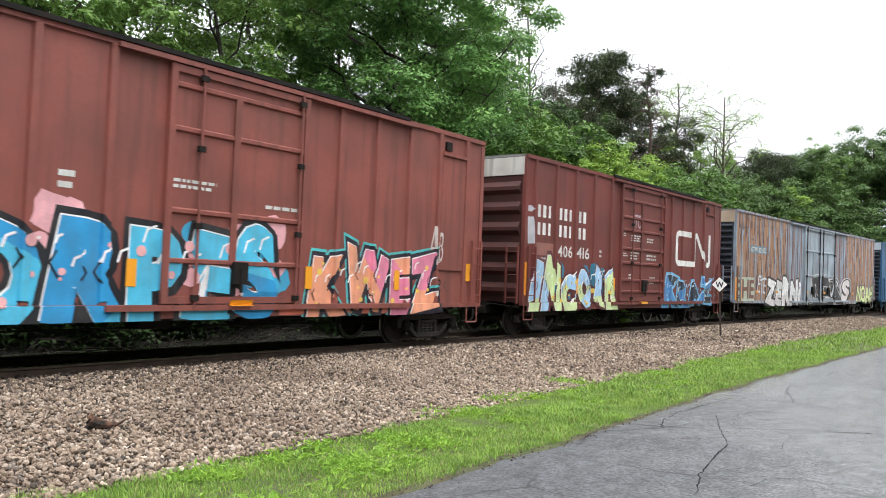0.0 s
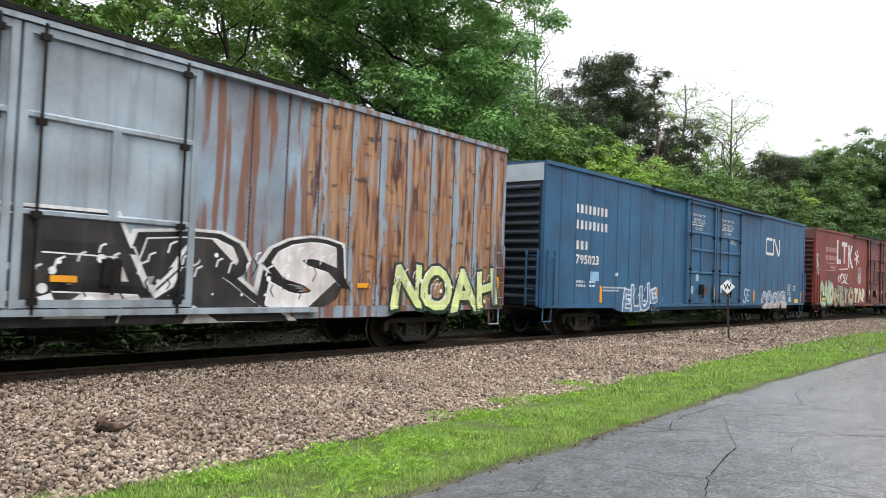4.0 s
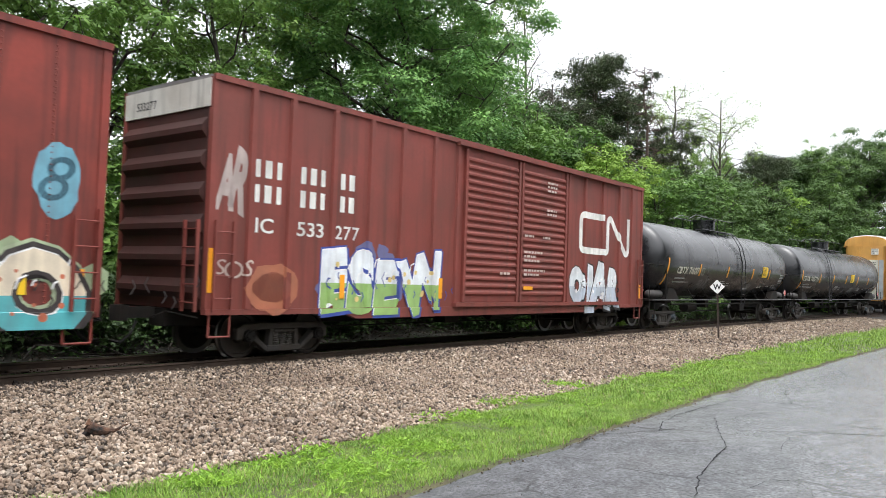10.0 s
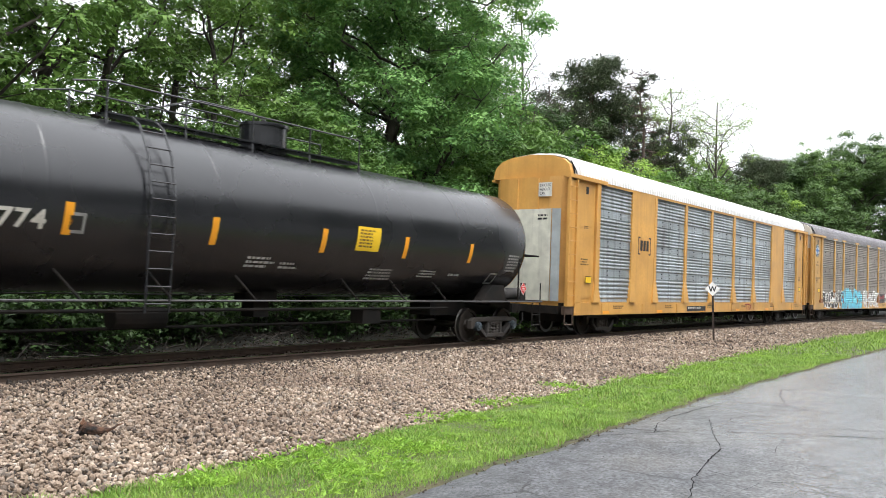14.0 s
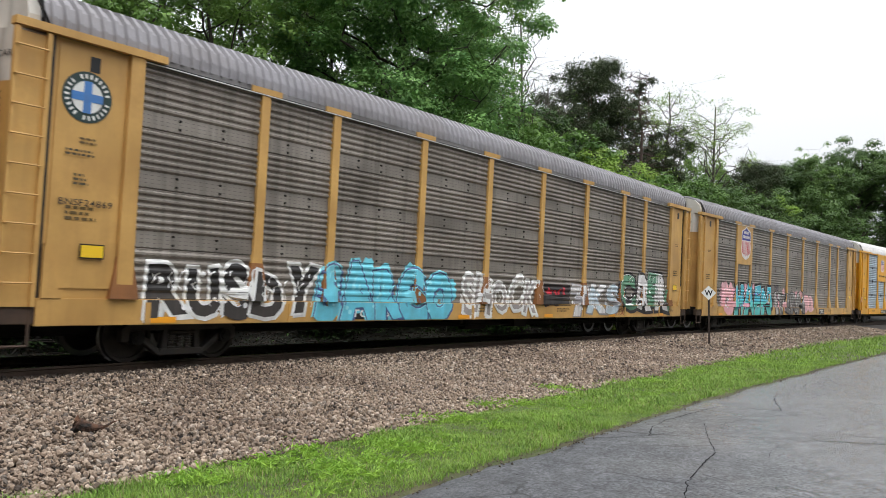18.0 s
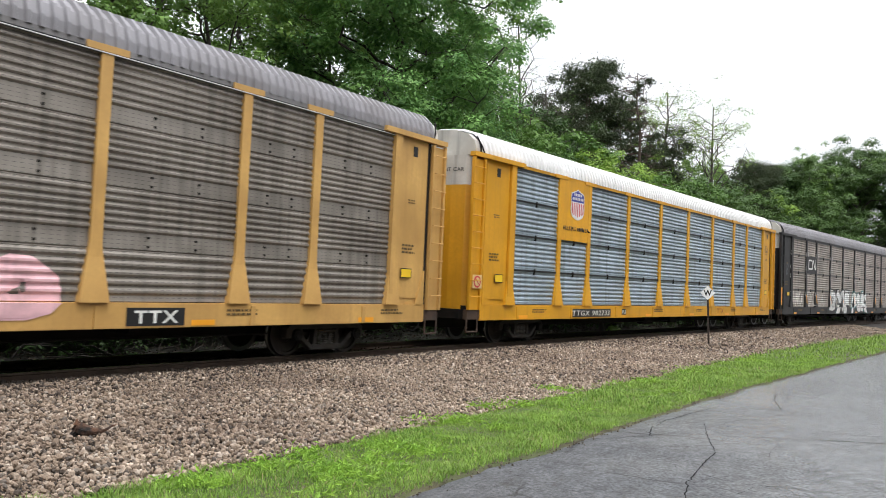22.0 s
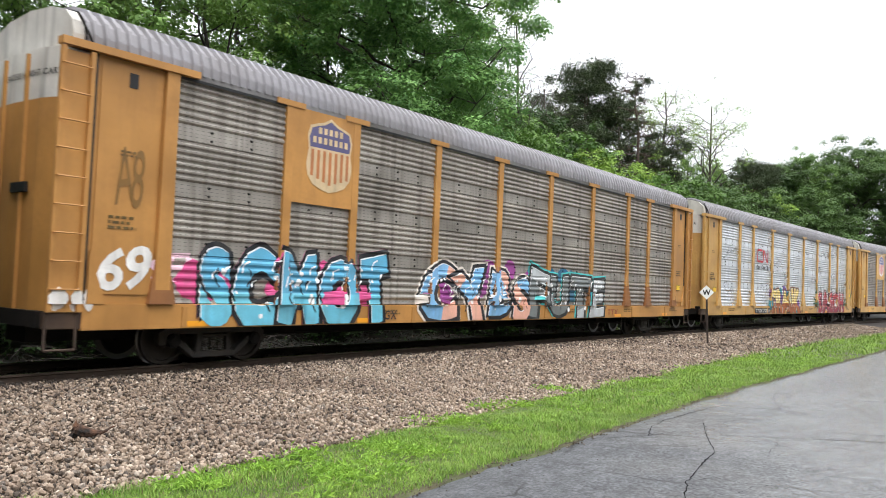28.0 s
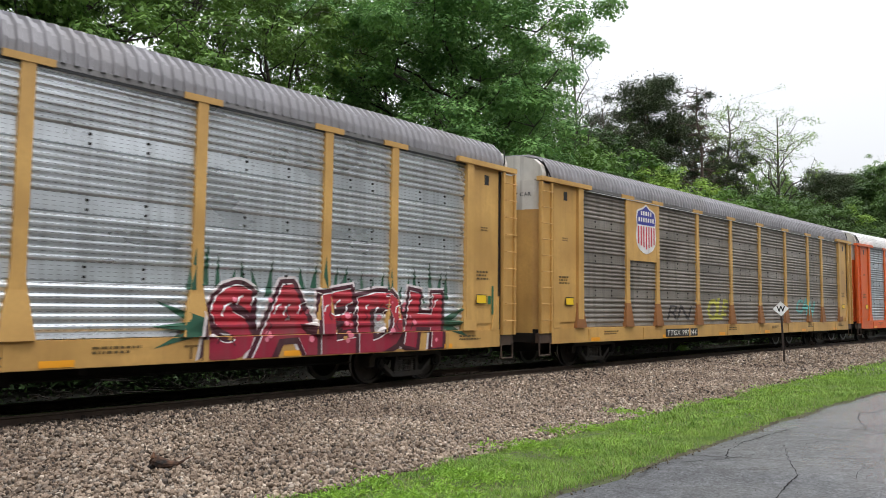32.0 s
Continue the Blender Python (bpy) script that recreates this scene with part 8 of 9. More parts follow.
def shield(car, x, z, w, h, name_bars=True, faded=False):
    """The road's shield: blue head, red and white stripes, white rim."""
    blue, red, white = ((92, 88, 130), (190, 120, 70), (215, 190, 150)) if faded else ((52, 58, 150), (205, 60, 75), (232, 228, 225))
    outline = [(0.06, 0.86), (0.2, 0.9), (0.34, 0.93), (0.5, 1.0), (0.66, 0.93), (0.8, 0.9), (0.94, 0.86), (0.99, 0.72), (0.96, 0.55), (1.0, 0.35), (0.96, 0.2), (0.85, 0.09), (0.66, 0.03), (0.5, 0.0), (0.34, 0.03), (0.15, 0.09), (0.04, 0.2), (0.0, 0.35), (0.04, 0.55), (0.01, 0.72)]

    def poly(bm, grow, z_lo, z_hi, y, mi):
        pts = [(0.5 + (a - 0.5) * grow, 0.5 + (b - 0.5) * grow) for a, b in outline]
        b2 = bmesh.new()
        b2.faces.new([b2.verts.new((x + a * w, y, z + b * h)) for a, b in pts]).material_index = mi
        for lim, keep_up in ((z_lo, True), (z_hi, False)):
            if lim is not None:
                bmesh.ops.bisect_plane(b2, geom=b2.verts[:] + b2.edges[:] + b2.faces[:], dist=1e-5, plane_co=(0, 0, z + lim * h), plane_no=(0, 0, 1), clear_inner=keep_up, clear_outer=not keep_up)
        join_bm(bm, b2)
    bm = bmesh.new()
    poly(bm, 1.0, None, None, -0.004, 2)
    poly(bm, 0.92, 0.58, None, -0.007, 0)
    poly(bm, 0.92, None, 0.56, -0.007, 2)
    for i in range(7):
        sx = x + w * (0.09 + i * 0.128)
        lo = 0.1 + 0.05 * abs(i - 3) / 1.5 if i not in (0, 6) else 0.2
        bm_stroke(bm, [(sx + 0.03 * w, z + h * lo), (sx + 0.03 * w, z + h * 0.55)], w * 0.062, -0.01, 1)
    if name_bars:
        for zz, n in ((0.77, 5), (0.64, 7)):
            for i in range(n):
                px = x + w * (0.5 + (i - (n - 1) / 2) * 0.115)
                bm_stroke(bm, [(px, z + h * zz), (px, z + h * (zz + 0.085))], w * 0.07, -0.01, 2)
    drape(bm, lambda a, b: car["logo_y"])
    return part("emblem", bm_done(bm, "emblem", [paint(*blue), paint(*red), paint(*white)]), None, car["ob"], "shield emblem with red and white stripes")


def autorack(label, u0, u1, yellow, panel, roof, kind="old", logo_bay=True, end_white=True, solid=(), plates=(-1, 1), caps=True, trim=None, logo_low=3.17, foot=None, end_marks=()):
    car = start_car("car_carrier", label, "car carrier", u0, u1)
    ob, L = car["ob"], car["L"]
    h = L / 2
    trim = trim or yellow
    prof = louvre_profile(kind)
    zs, ys = [p[0] for p in prof], [p[1] for p in prof]
    k = L / 27.0
    posts = [p * k - h for p in POSTS]
    base = 1.5

    def depth(x, z):
        if z < SIDE_Z0 - 0.005:
            return -1.575
        d = float(np.interp(z, zs, ys))
        near = min(abs(x - p) for p in posts)
        wide = 0.1 + 0.14 * max(0.0, min(1.0, (2.0 - z) / 0.85))
        if near < wide:
            d = 0.079 + (0.063 * (1.84 - z) / 0.71 if z < 1.84 else 0.0)
        if x < posts[0] or x > posts[-1]:
            d = 0.056 if abs(x) < h - 0.56 else 0.15
        return -(base + d)
    car["depth"], car["logo_y"] = depth, -1.575
    car["z_cuts"] = sorted({round(z + e, 4) for z in zs if z < 2.6 for e in (0,)} | {SIDE_Z0 - 0.01, SIDE_Z0})
    car["x_cuts"] = [p + e for p in posts[1:-1] for e in (-0.2, -0.1, 0.1, 0.2)]
    # frame
    box_part("side_sill", -h + 0.58, h - 0.58, -1.57, -1.49, 0.71, SIDE_Z0, trim, ob, bevel=0.008)
    box_part("side_sill", -h + 0.58, h - 0.58, 1.49, 1.57, 0.71, SIDE_Z0, trim, ob, bevel=0.008)
    box_part("deck", -h + 0.2, h - 0.2, -1.45, 1.45, 0.95, 1.1, M_STEEL_DARK, ob)
    # added near-black box that stands for the unlit inside behind the panels
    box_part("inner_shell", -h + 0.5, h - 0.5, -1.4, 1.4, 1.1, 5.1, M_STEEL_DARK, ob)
    for y in (-1, 1):
        box_part("top_rail", -h + 0.2, h - 0.2, *sorted((y * 1.46, y * 1.555)), 5.08, 5.17, (trim if kind == "new" or caps is False else M_GALV_DULL), ob)
    for i in range(int(L / 3.1)):
        bm = bmesh.new()
        bm_box(bm, -0.05, 0.05, -1.59, -1.57, 0.72, 1.08)
        p = part("sill_stiffener", bm, trim, ob)
        p.location.x = -h + 2.4 + i * 3.1
    # panels, bay by bay
    for i in range(len(posts) - 1):
        x0, x1 = posts[i], posts[i + 1]
        if i in solid:
            box_part("solid_panel", x0, x1, -1.56, -1.46, SIDE_Z0, 5.1, yellow, ob, "plain painted steel panel")
            continue
        verts = [(x, -base - d, z) for z, d in prof for x in (x0 + 0.02, x1 - 0.02)]
        faces = [(2 * j, 2 * j + 1, 2 * j + 3, 2 * j + 2) for j in range(len(prof) - 1)]
        part("side_panel", mesh_of("side_panel", verts, faces, panel), None, ob)
        n = max(2, int((x1 - x0) / 0.95))
        bolts = bmesh.new()
        for j in range(1, n + 1):
            bx = x0 + (x1 - x0) * j / (n + 1)
            for z in () if kind == "new" else (2.05, 2.2, 3.05, 3.2, 4.05, 4.2):
                bm_box(bolts, bx - 0.02, bx + 0.02, -base - 0.03, -base, z - 0.018, z + 0.018)
        if kind == "new":
            for z in (2.13, 3.13, 4.13):
                box_part("panel_slot", x0 + 0.1, x1 - 0.1, -base - 0.046, -base, z - 0.025, z + 0.025, M_BLACK, ob, "dark open slot between sheets")
                bm_box(bolts, (x0 + x1) / 2 - 0.025, (x0 + x1) / 2 + 0.025, -base - 0.06, -base, z - 0.1, z + 0.06)
        if len(bolts.faces):
            part("panel_bolts", bolts, M_STEEL_DARK, ob)
        else:
            bolts.free()
    for y in (1.46,):
        box_part("far_side_panel", posts[0], posts[-1], y, y + 0.05, SIDE_Z0, 5.1, panel, ob)
    # dark gap and pale conduit under the roof
    box_part("eave_gap", posts[0], posts[-1], -1.558, -1.54, 5.03, 5.075, M_BLACK, ob, "dark gap under the roof edge")
    if panel.name.startswith("brown"):
        bm = bmesh.new()
        bm_tube(bm, (posts[0], -1.585, 5.04), (posts[-1], -1.585, 5.04), 0.011, 6)
        part("conduit", bm, M_CONDUIT, ob, "thin pale conduit under the roof edge")
    # posts with flared feet and T-shaped heads
    bm = bmesh.new()
    bm_prism(bm, [(-0.13, 1.84), (0.13, 1.84), (0.1, 2.05), (0.1, 5.08), (-0.1, 5.08), (-0.1, 2.05)], -1.575, -1.48)
    if caps:
        bm_box(bm, -0.36, 0.36, -1.59, -1.5, 5.06, 5.17)
    me = bm_done(bm, "post", trim)
    for x in posts[1:-1]:
        part("post", me, None, ob).location.x = x
    bm = bmesh.new()
    lo = [bm.verts.new(p) for p in ((-0.25, -1.5, SIDE_Z0), (-0.25, -1.64, SIDE_Z0), (0.25, -1.64, SIDE_Z0), (0.25, -1.5, SIDE_Z0))]
    hi = [bm.verts.new(p) for p in ((-0.132, -1.5, 1.84), (-0.132, -1.58, 1.84), (0.132, -1.58, 1.84), (0.132, -1.5, 1.84))]
    for i in range(4):
        bm.faces.new((lo[i], lo[(i + 1) % 4], hi[(i + 1) % 4], hi[i]))
    bm.faces.new(lo)
    bm.faces.new(hi)
    me = bm_done(bm, "post_foot", foot or trim)
    for x in posts:
        part("post_foot", me, None, ob).location.x = x
    if logo_bay:
        box_part("logo_panel", posts[1] + 0.09, posts[2] - 0.09, -1.57, -1.54, logo_low, 5.08, yellow, ob, "plain painted panel that carries the emblem")
    # ends: side wings, curved end doors, ladders
    for s in (-1, 1):
        x_in = posts[0] if s < 0 else posts[-1]
        box_part("end_wing", *sorted((s * (h - 0.62), x_in)), -1.53, -1.44, SIDE_Z0, 5.1, yellow, ob)
        box_part("end_wing", *sorted((s * (h - 0.62), x_in)), 1.44, 1.53, SIDE_Z0, 5.1, yellow, ob)
        box_part("door_gap", *sorted((s * (h - 0.54), s * (h - 0.63))), -1.536, -1.5, 1.13, 5.08, M_BLACK, ob, "dark gap beside the end door")
        box_part("ladder_plate", *sorted((s * (h - 0.06), s * (h - 0.5))), -1.58, -1.5, 1.0, 5.02, yellow, ob)
        for e in (0.0, 0.46):
            box_part("stile", *sorted((s * (h - e), s * (h - e - 0.08))), -1.645, -1.56, 1.0, 5.06, trim, ob, bevel=0.008)
        d = x_in - s * 0.06 + s * 0.75
        box_part("wing_door", *sorted((s * (h - 0.68), x_in + s * 0.16)), -1.552, -1.53, 1.28, 4.98, yellow, ob, bevel=0.006)
        box_part("latch_notch", d - 0.08, d + 0.08, -1.56, -1.545, 4.66, 4.9, M_BLACK, ob, "square dark latch hole")
        bm = bmesh.new()
        bm_prism(bm, [(s * (h - 0.64), 1.13), (s * (h - 0.95), 1.13), (s * (h - 0.72), 1.75), (s * (h - 0.64), 1.95)], -1.585, -1.55)
        part("corner_gusset", bm, trim, ob)
        bm = bmesh.new()
        bm_prism(bm, [(x_in - 0.14, 1.13), (x_in + 0.14, 1.13), (x_in + 0.12, 5.08), (x_in - 0.12, 5.08)], -1.62, -1.5)
        part("wing_post", bm, trim, ob)
        box_part("door_hood", *sorted((s * (h - 0.0), x_in - s * 0.5)), -1.66, -1.48, 5.08, 5.2, trim, ob)
        # rounded end, lower half painted, upper half white
        prof_e = [(-1.5, h - 0.62), (-1.42, h - 0.38), (-1.2, h - 0.2), (-0.8, h - 0.1), (0, h - 0.06), (0.8, h - 0.1), (1.2, h - 0.2), (1.42, h - 0.38), (1.5, h - 0.62)]
        for z0, z1, m_e, lab in ((0.95, 4.35, yellow, ""), (4.35, 5.16, M_ENDWHITE if end_white else yellow, "weathered white upper end")):
            bm = bmesh.new()
            bm_prism(bm, [(s * b, a) for a, b in prof_e], z0, z1, "z")
            part("end_door", bm, m_e, ob, lab)
        bm = bmesh.new()
        arch = [(-1.5, 5.16), (-1.5, 5.32), (-1.43, 5.54), (-1.2, 5.74), (-0.76, 5.87), (0, 5.93), (0.76, 5.87), (1.2, 5.74), (1.43, 5.54), (1.5, 5.32), (1.5, 5.16)]
        bm_prism(bm, arch, s * (h - 0.22), s * (h - 0.4), "x")
        part("roof_end", bm, M_ENDWHITE if end_white else yellow, ob)
        bm = bmesh.new()
        bm_prism(bm, [(y * 0.985, 5.16 + (z - 5.16) * 0.97) for y, z in arch], s * (h - 0.4), s * (h - 0.55), "x")
        part("roof_joint", bm, M_BLACK, ob, "dark rubber joint between roof and end")
        bm = bmesh.new()
        bm_path(bm, [(s * (h - 0.3), -1.45, 5.66), (s * (h - 0.42), -1.57, 5.36), (s * (h - 0.5), -1.59, 5.18)], 0.02)
        part("roof_strap", bm, M_STEEL_DARK, ob)
        for a in (-0.4, 0.4):
            bm = bmesh.new()
            bm_box(bm, *sorted((s * (h - 0.03), s * (h - 0.1))), a - 0.03, a + 0.03, 1.0, 5.1)
            part("door_seam", bm, yellow, ob)
        x0, x1 = sorted((s * (h + 0.02), s * (h - 0.52)))
        rung_bm = bmesh.new()
        bm_path(rung_bm, [(x0 + 0.03, -1.62, 0), (x0 + 0.05, -1.67, 0), (x1 - 0.05, -1.67, 0), (x1 - 0.03, -1.62, 0)], 0.014)
        rung_me = bm_done(rung_bm, "rung", trim)
        for r in range(9):
            part("rung", rung_me, None, ob).location.z = 1.35 + r * 0.43
        bm = bmesh.new()
        bm_path(bm, [(s * (h - 0.03), -1.55, 0.95), (s * (h - 0.03), -1.55, 0.42), (s * (h - 0.5), -1.55, 0.42), (s * (h - 0.5), -1.55, 0.95)], 0.024)
        part("sill_step", bm, M_RUSTSTEEL, ob)
        for y in (-1, 1):
            box_part("corner_bolster", *sorted((s * (h - 0.02), s * (h - 0.58))), *sorted((y * 1.42, y * 1.56)), 0.74, 1.0, M_RUSTSTEEL, ob, "rust-brown steel below the ladder", 0.01)
        bm = bmesh.new()
        bm_box(bm, *sorted((s * h, s * (h - 0.6))), -1.3, 1.3, 0.75, 1.0)
        part("end_sill", bm, M_STEEL_DARK, ob)
        if s in plates:
            x = s * (h - 0.62) - s * 0.75
            patch(car, "yellow_plate", x - 0.2, x + 0.2, 1.75, 1.98, M_BLACK, lift=0.04)
            patch(car, "yellow_plate", x - 0.18, x + 0.18, 1.77, 1.96, M_YELLOWTAG, "yellow warning plate", 0.045)
        print_rows(car, s * (h - 0.62) - s * 0.6 - 0.3, 2.3, 0.6, 0.25, 3, (95, 75, 35), 3, lift=0.006)
        print_rows(car, s * (h - 0.62) - s * 0.6 - 0.15, 3.5, 0.3, 0.12, 2, (110, 84, 40), 5, lift=0.006)
        if s < 0 and end_white:
            for k, (body, y, z, tall, wide) in enumerate((("EXCESS HEIGHT CAR", 0.35, 4.72, 0.1, 1.5),) + tuple((m, -0.35, 4.08 - 0.19 * n, 0.12, 0.62) for n, m in enumerate(end_marks))):
                bm = bmesh.new()
                bm_text(bm, body, 0.0, z, tall, 0, 0.012, width=wide)
                for v in bm.verts:
                    y_at = y - v.co.x
                    v.co = Vector((-float(np.interp(abs(y_at), [0, 0.8, 1.2, 1.42], [h - 0.06, h - 0.1, h - 0.2, h - 0.38])) - 0.012, y_at, v.co.z))
                part("lettering", bm, M_BLACK, ob)
            box_part("end_slot", -h + 0.02, -h + 0.075, -0.62, -0.1, 2.86, 3.02, M_BLACK, ob, "dark open slot in the end door")
    part("roof", roof_mesh(L, roof), None, ob)
    under = bmesh.new()
    bm_box(under, -h + 0.3, h - 0.3, -0.35, 0.35, 0.45, 0.95)
    bm_tube(under, (-1.2, -0.8, 0.55), (-0.2, -0.8, 0.55), 0.16, 12)
    bm_box(under, 1.0, 1.7, -1.1, -0.6, 0.45, 0.85)
    bm_path(under, [(-h + 5, -1.0, 0.52), (h - 5, -1.0, 0.5)], 0.02)
    for x in (-4.5, -2.0, 2.6, 5.2):
        bm_box(under, x - 0.06, x + 0.06, -1.4, 1.4, 0.6, 0.95)
    part("underframe", under, M_STEEL_DARK, ob)
    for x in (-h + 3.4, h - 3.4):
        add_truck(car, x)
    add_couplers(car, h + 0.3)
    for i, f in enumerate((0.1, 0.26, 0.42, 0.58, 0.74, 0.9)):
        x = -h + L * f
        patch(car, "reflector", x - 0.25, x + 0.25, 0.74, 0.84, M_ORANGE, "orange reflective strip", 0.006)
        print_rows(car, x + 0.5, 0.88, 0.8, 0.14, 2, (105, 82, 38), 20 + i)
    return car


def nameplate(car, x, number, w=2.4, mat=None):
    h = car["L"] / 2
    patch(car, "number_board", x - h, x + w - h, 0.76, 1.02, mat or M_BLACK, "black board with white figures", 0.007)
    lettering(car, number, x + 0.1 - h, 0.81, 0.16, width=w - 0.2, lift=0.011, off=0.015, slant=0.1)


def yellow_paint(name, srgb, grime=0.3):
    return body_paint(name, srgb, rough=0.5, grime=grime, grime_col=(0.24, 0.11, 0.03), streak=0.14, streak_col=(0.2, 0.1, 0.03), bump=0.0)


M_Y1 = yellow_paint("yellow_paint", (212, 160, 84))
M_Y2 = yellow_paint("old_yellow_paint", (206, 163, 94), 0.4)
M_Y4 = yellow_paint("fresh_yellow_paint", (216, 156, 30), 0.15)
M_Y6 = yellow_paint("weathered_yellow_paint", (194, 141, 76), 0.55)
M_CARBLACK = body_paint("worn_black_paint", (33, 32, 34), grime_col=(0.035, 0.028, 0.024), streak=0.2)
M_ORANGECAR = yellow_paint("orange_paint", (225, 100, 40), 0.2)
M_P1 = panel_material("grey_louvre_steel", (182, 190, 194))
M_P2 = panel_material("brown_grey_louvre_steel", (150, 142, 133), metal=0.4, grime=0.5)
M_P4 = panel_material("clean_louvre_steel", (176, 190, 200), grime=0.2, streak=0.3)
M_P5 = panel_material("dusty_louvre_steel", (172, 160, 150), metal=0.35, grime=0.5)
M_P6 = panel_material("streaked_louvre_steel", (172, 165, 156), metal=0.45, grime=0.45, streak=0.45)
M_P7 = panel_material("bright_louvre_steel", (226, 230, 234), rough=0.3, metal=0.7, grime=0.2, streak=0.2)
M_RUSTSTEEL = material("rust_brown_steel", (0.05, 0.033, 0.024), 0.85, vary=0.35, scale=3.0, grime=0.5, grime_col=(0.10, 0.055, 0.03), grime_scale=2.5)
M_FOOT = body_paint("rusty_post_foot", (150, 98, 52), grime=0.6, grime_col=(0.10, 0.045, 0.02), streak=0.3)
M_ROOFW = material("white_roof", (0.75, 0.74, 0.73), 0.5, vary=0.06, grime=0.2, grime_col=(0.4, 0.36, 0.3))
M_CONDUIT = plain("pale_conduit", (0.6, 0.6, 0.58), 0.5)
M_ROOFG = material("grey_roof", (0.27, 0.26, 0.275), 0.5, 0.2, vary=0.15, grime=0.4, grime_col=(0.18, 0.16, 0.15))

A1 = autorack("yellow covered car carrier with grey louvred sides, white roof", 177.91, 204.75, M_Y1, M_P1, M_ROOFW, logo_bay=False, end_white=False, solid=(1, 7), caps=False)
hx = A1["L"] / 2
bm = bmesh.new()
for x0, x1 in ((5.05, 5.2), (6.05, 5.9)):
    bm_stroke(bm, [(x1 - hx, 3.5), (x0 - hx, 3.5), (x0 - hx, 2.9), (x1 - hx, 2.9)], 0.05, -1.566)
for i in range(3):
    bm_stroke(bm, [(5.3 + i * 0.25 - hx, 3.02), (5.3 + i * 0.25 - hx, 3.4)], 0.19, -1.566)
part("emblem", bm, M_BLACK, A1["ob"])
lettering(A1, "TTX", 16.6 - hx, 0.8, 0.26, (150, 45, 35), width=0.85, off=0.04)
patch(A1, "number_board", 9.6 - hx, 11.6 - hx, 0.78, 0.98, M_BLACK, "", 0.007)
print_rows(A1, 9.7 - hx, 0.82, 1.8, 0.12, 1, (200, 200, 195), 3, lift=0.011)
for z0, z1, yy in ((2.9, 3.9, 0.62),):
    box_part("pale_door_sheet", -hx + 0.02, -hx + 0.035, -0.95, 1.1, 1.15, 4.1, paint(214, 212, 196), A1["ob"], "pale replacement sheet on the end")
    box_part("pale_door_sheet", -hx + 0.03, -hx + 0.045, -1.3, -0.98, 1.15, 4.1, paint(170, 176, 176), A1["ob"], "grey replacement sheet on the end")
    box_part("notice_plate", -hx + 0.02, -hx + 0.03, -0.95, -0.45, 4.5, 4.95, paint(226, 224, 214), A1["ob"], "white notice with three lines")
bm = bmesh.new()
for i, word in enumerate(("EXCESS", "HEIGHT", "CAR")):
    bm_text(bm, word, 0.05, 4.82 - i * 0.13, 0.085, 0, 0.02, width=0.4 if i < 2 else 0.2)
bm_rows(bm, 0.0, 3.7, 0.5, 0.22, 2, 0, 4)
for v in bm.verts:
    v.co = Vector((-hx + 0.016, -0.45 - v.co.x, v.co.z))
part("lettering", bm, M_BLACK, A1["ob"])

A2 = autorack("yellow covered car carrier with brown-grey louvres and graffiti", 205.84, 232.8, M_Y2, M_P2, M_ROOFG, logo_bay=False, foot=M_FOOT, end_marks=("TTGX", "997372"))
hx = A2["L"] / 2
bm = bmesh.new()
bm_disc(bm, 1.15 - hx, 4.25, 0.4, -1.56, 28, 0)
bm_disc(bm, 1.15 - hx, 4.25, 0.25, -1.564, 28, 1)
bm_stroke(bm, [(0.9 - hx, 4.25), (1.4 - hx, 4.25)], 0.13, -1.568, 2)
bm_stroke(bm, [(1.15 - hx, 4.0), (1.15 - hx, 4.5)], 0.13, -1.569, 2)
for i in range(26):
    a = i * math.tau / 26
    if i % 9:
        bm_stroke(bm, [(1.15 - hx + r * math.cos(a), 4.25 + r * math.sin(a)) for r in (0.29, 0.36)], 0.035, -1.57, 1)
part("emblem", bm_done(bm, "emblem", [paint(34, 58, 56), paint(225, 225, 220), paint(70, 125, 190)]), None, A2["ob"], "round blue-green emblem")
graffiti(A2, "RUSDY", 2.35 - hx, 0.85, 3.8, 0.95, (40, 38, 38), edge=(235, 235, 232), seed=81, bold=0.1, wild=1.1, label="black letters with white outline", low=(60, 56, 54))
graffiti(A2, "SARCO", 6.2 - hx, 0.72, 4.6, 1.2, (112, 205, 225), edge=(84, 104, 150), halo=(130, 215, 230), seed=82, bold=0.13, wild=0.8, label="light cyan block letters", low=(104, 198, 220), cloud=(118, 208, 226), shine=(150, 222, 234))
graffiti(A2, "SHOCK", 11.3 - hx, 0.95, 3.6, 0.95, (178, 172, 168), edge=(235, 235, 232), seed=83, bold=0.02, wild=1.5, label="white outline letters", low=(160, 152, 148))
patch(A2, "graffiti", 15.2 - hx, 17.0 - hx, 1.1, 1.75, paint(34, 30, 32), "black sprayed box")
graffiti(A2, "AKI", 15.45 - hx, 1.18, 1.2, 0.45, (196, 36, 56), edge=(34, 26, 28), seed=84, bold=0.03, label="small red letters on black", shine=(196, 36, 56), low=(170, 30, 48))
graffiti(A2, "TKS", 17.0 - hx, 0.85, 3.4, 0.95, (222, 220, 220), edge=(150, 148, 150), seed=85, bold=0.07, wild=1.1, label="worn white letters", low=(190, 205, 215), cut=2)
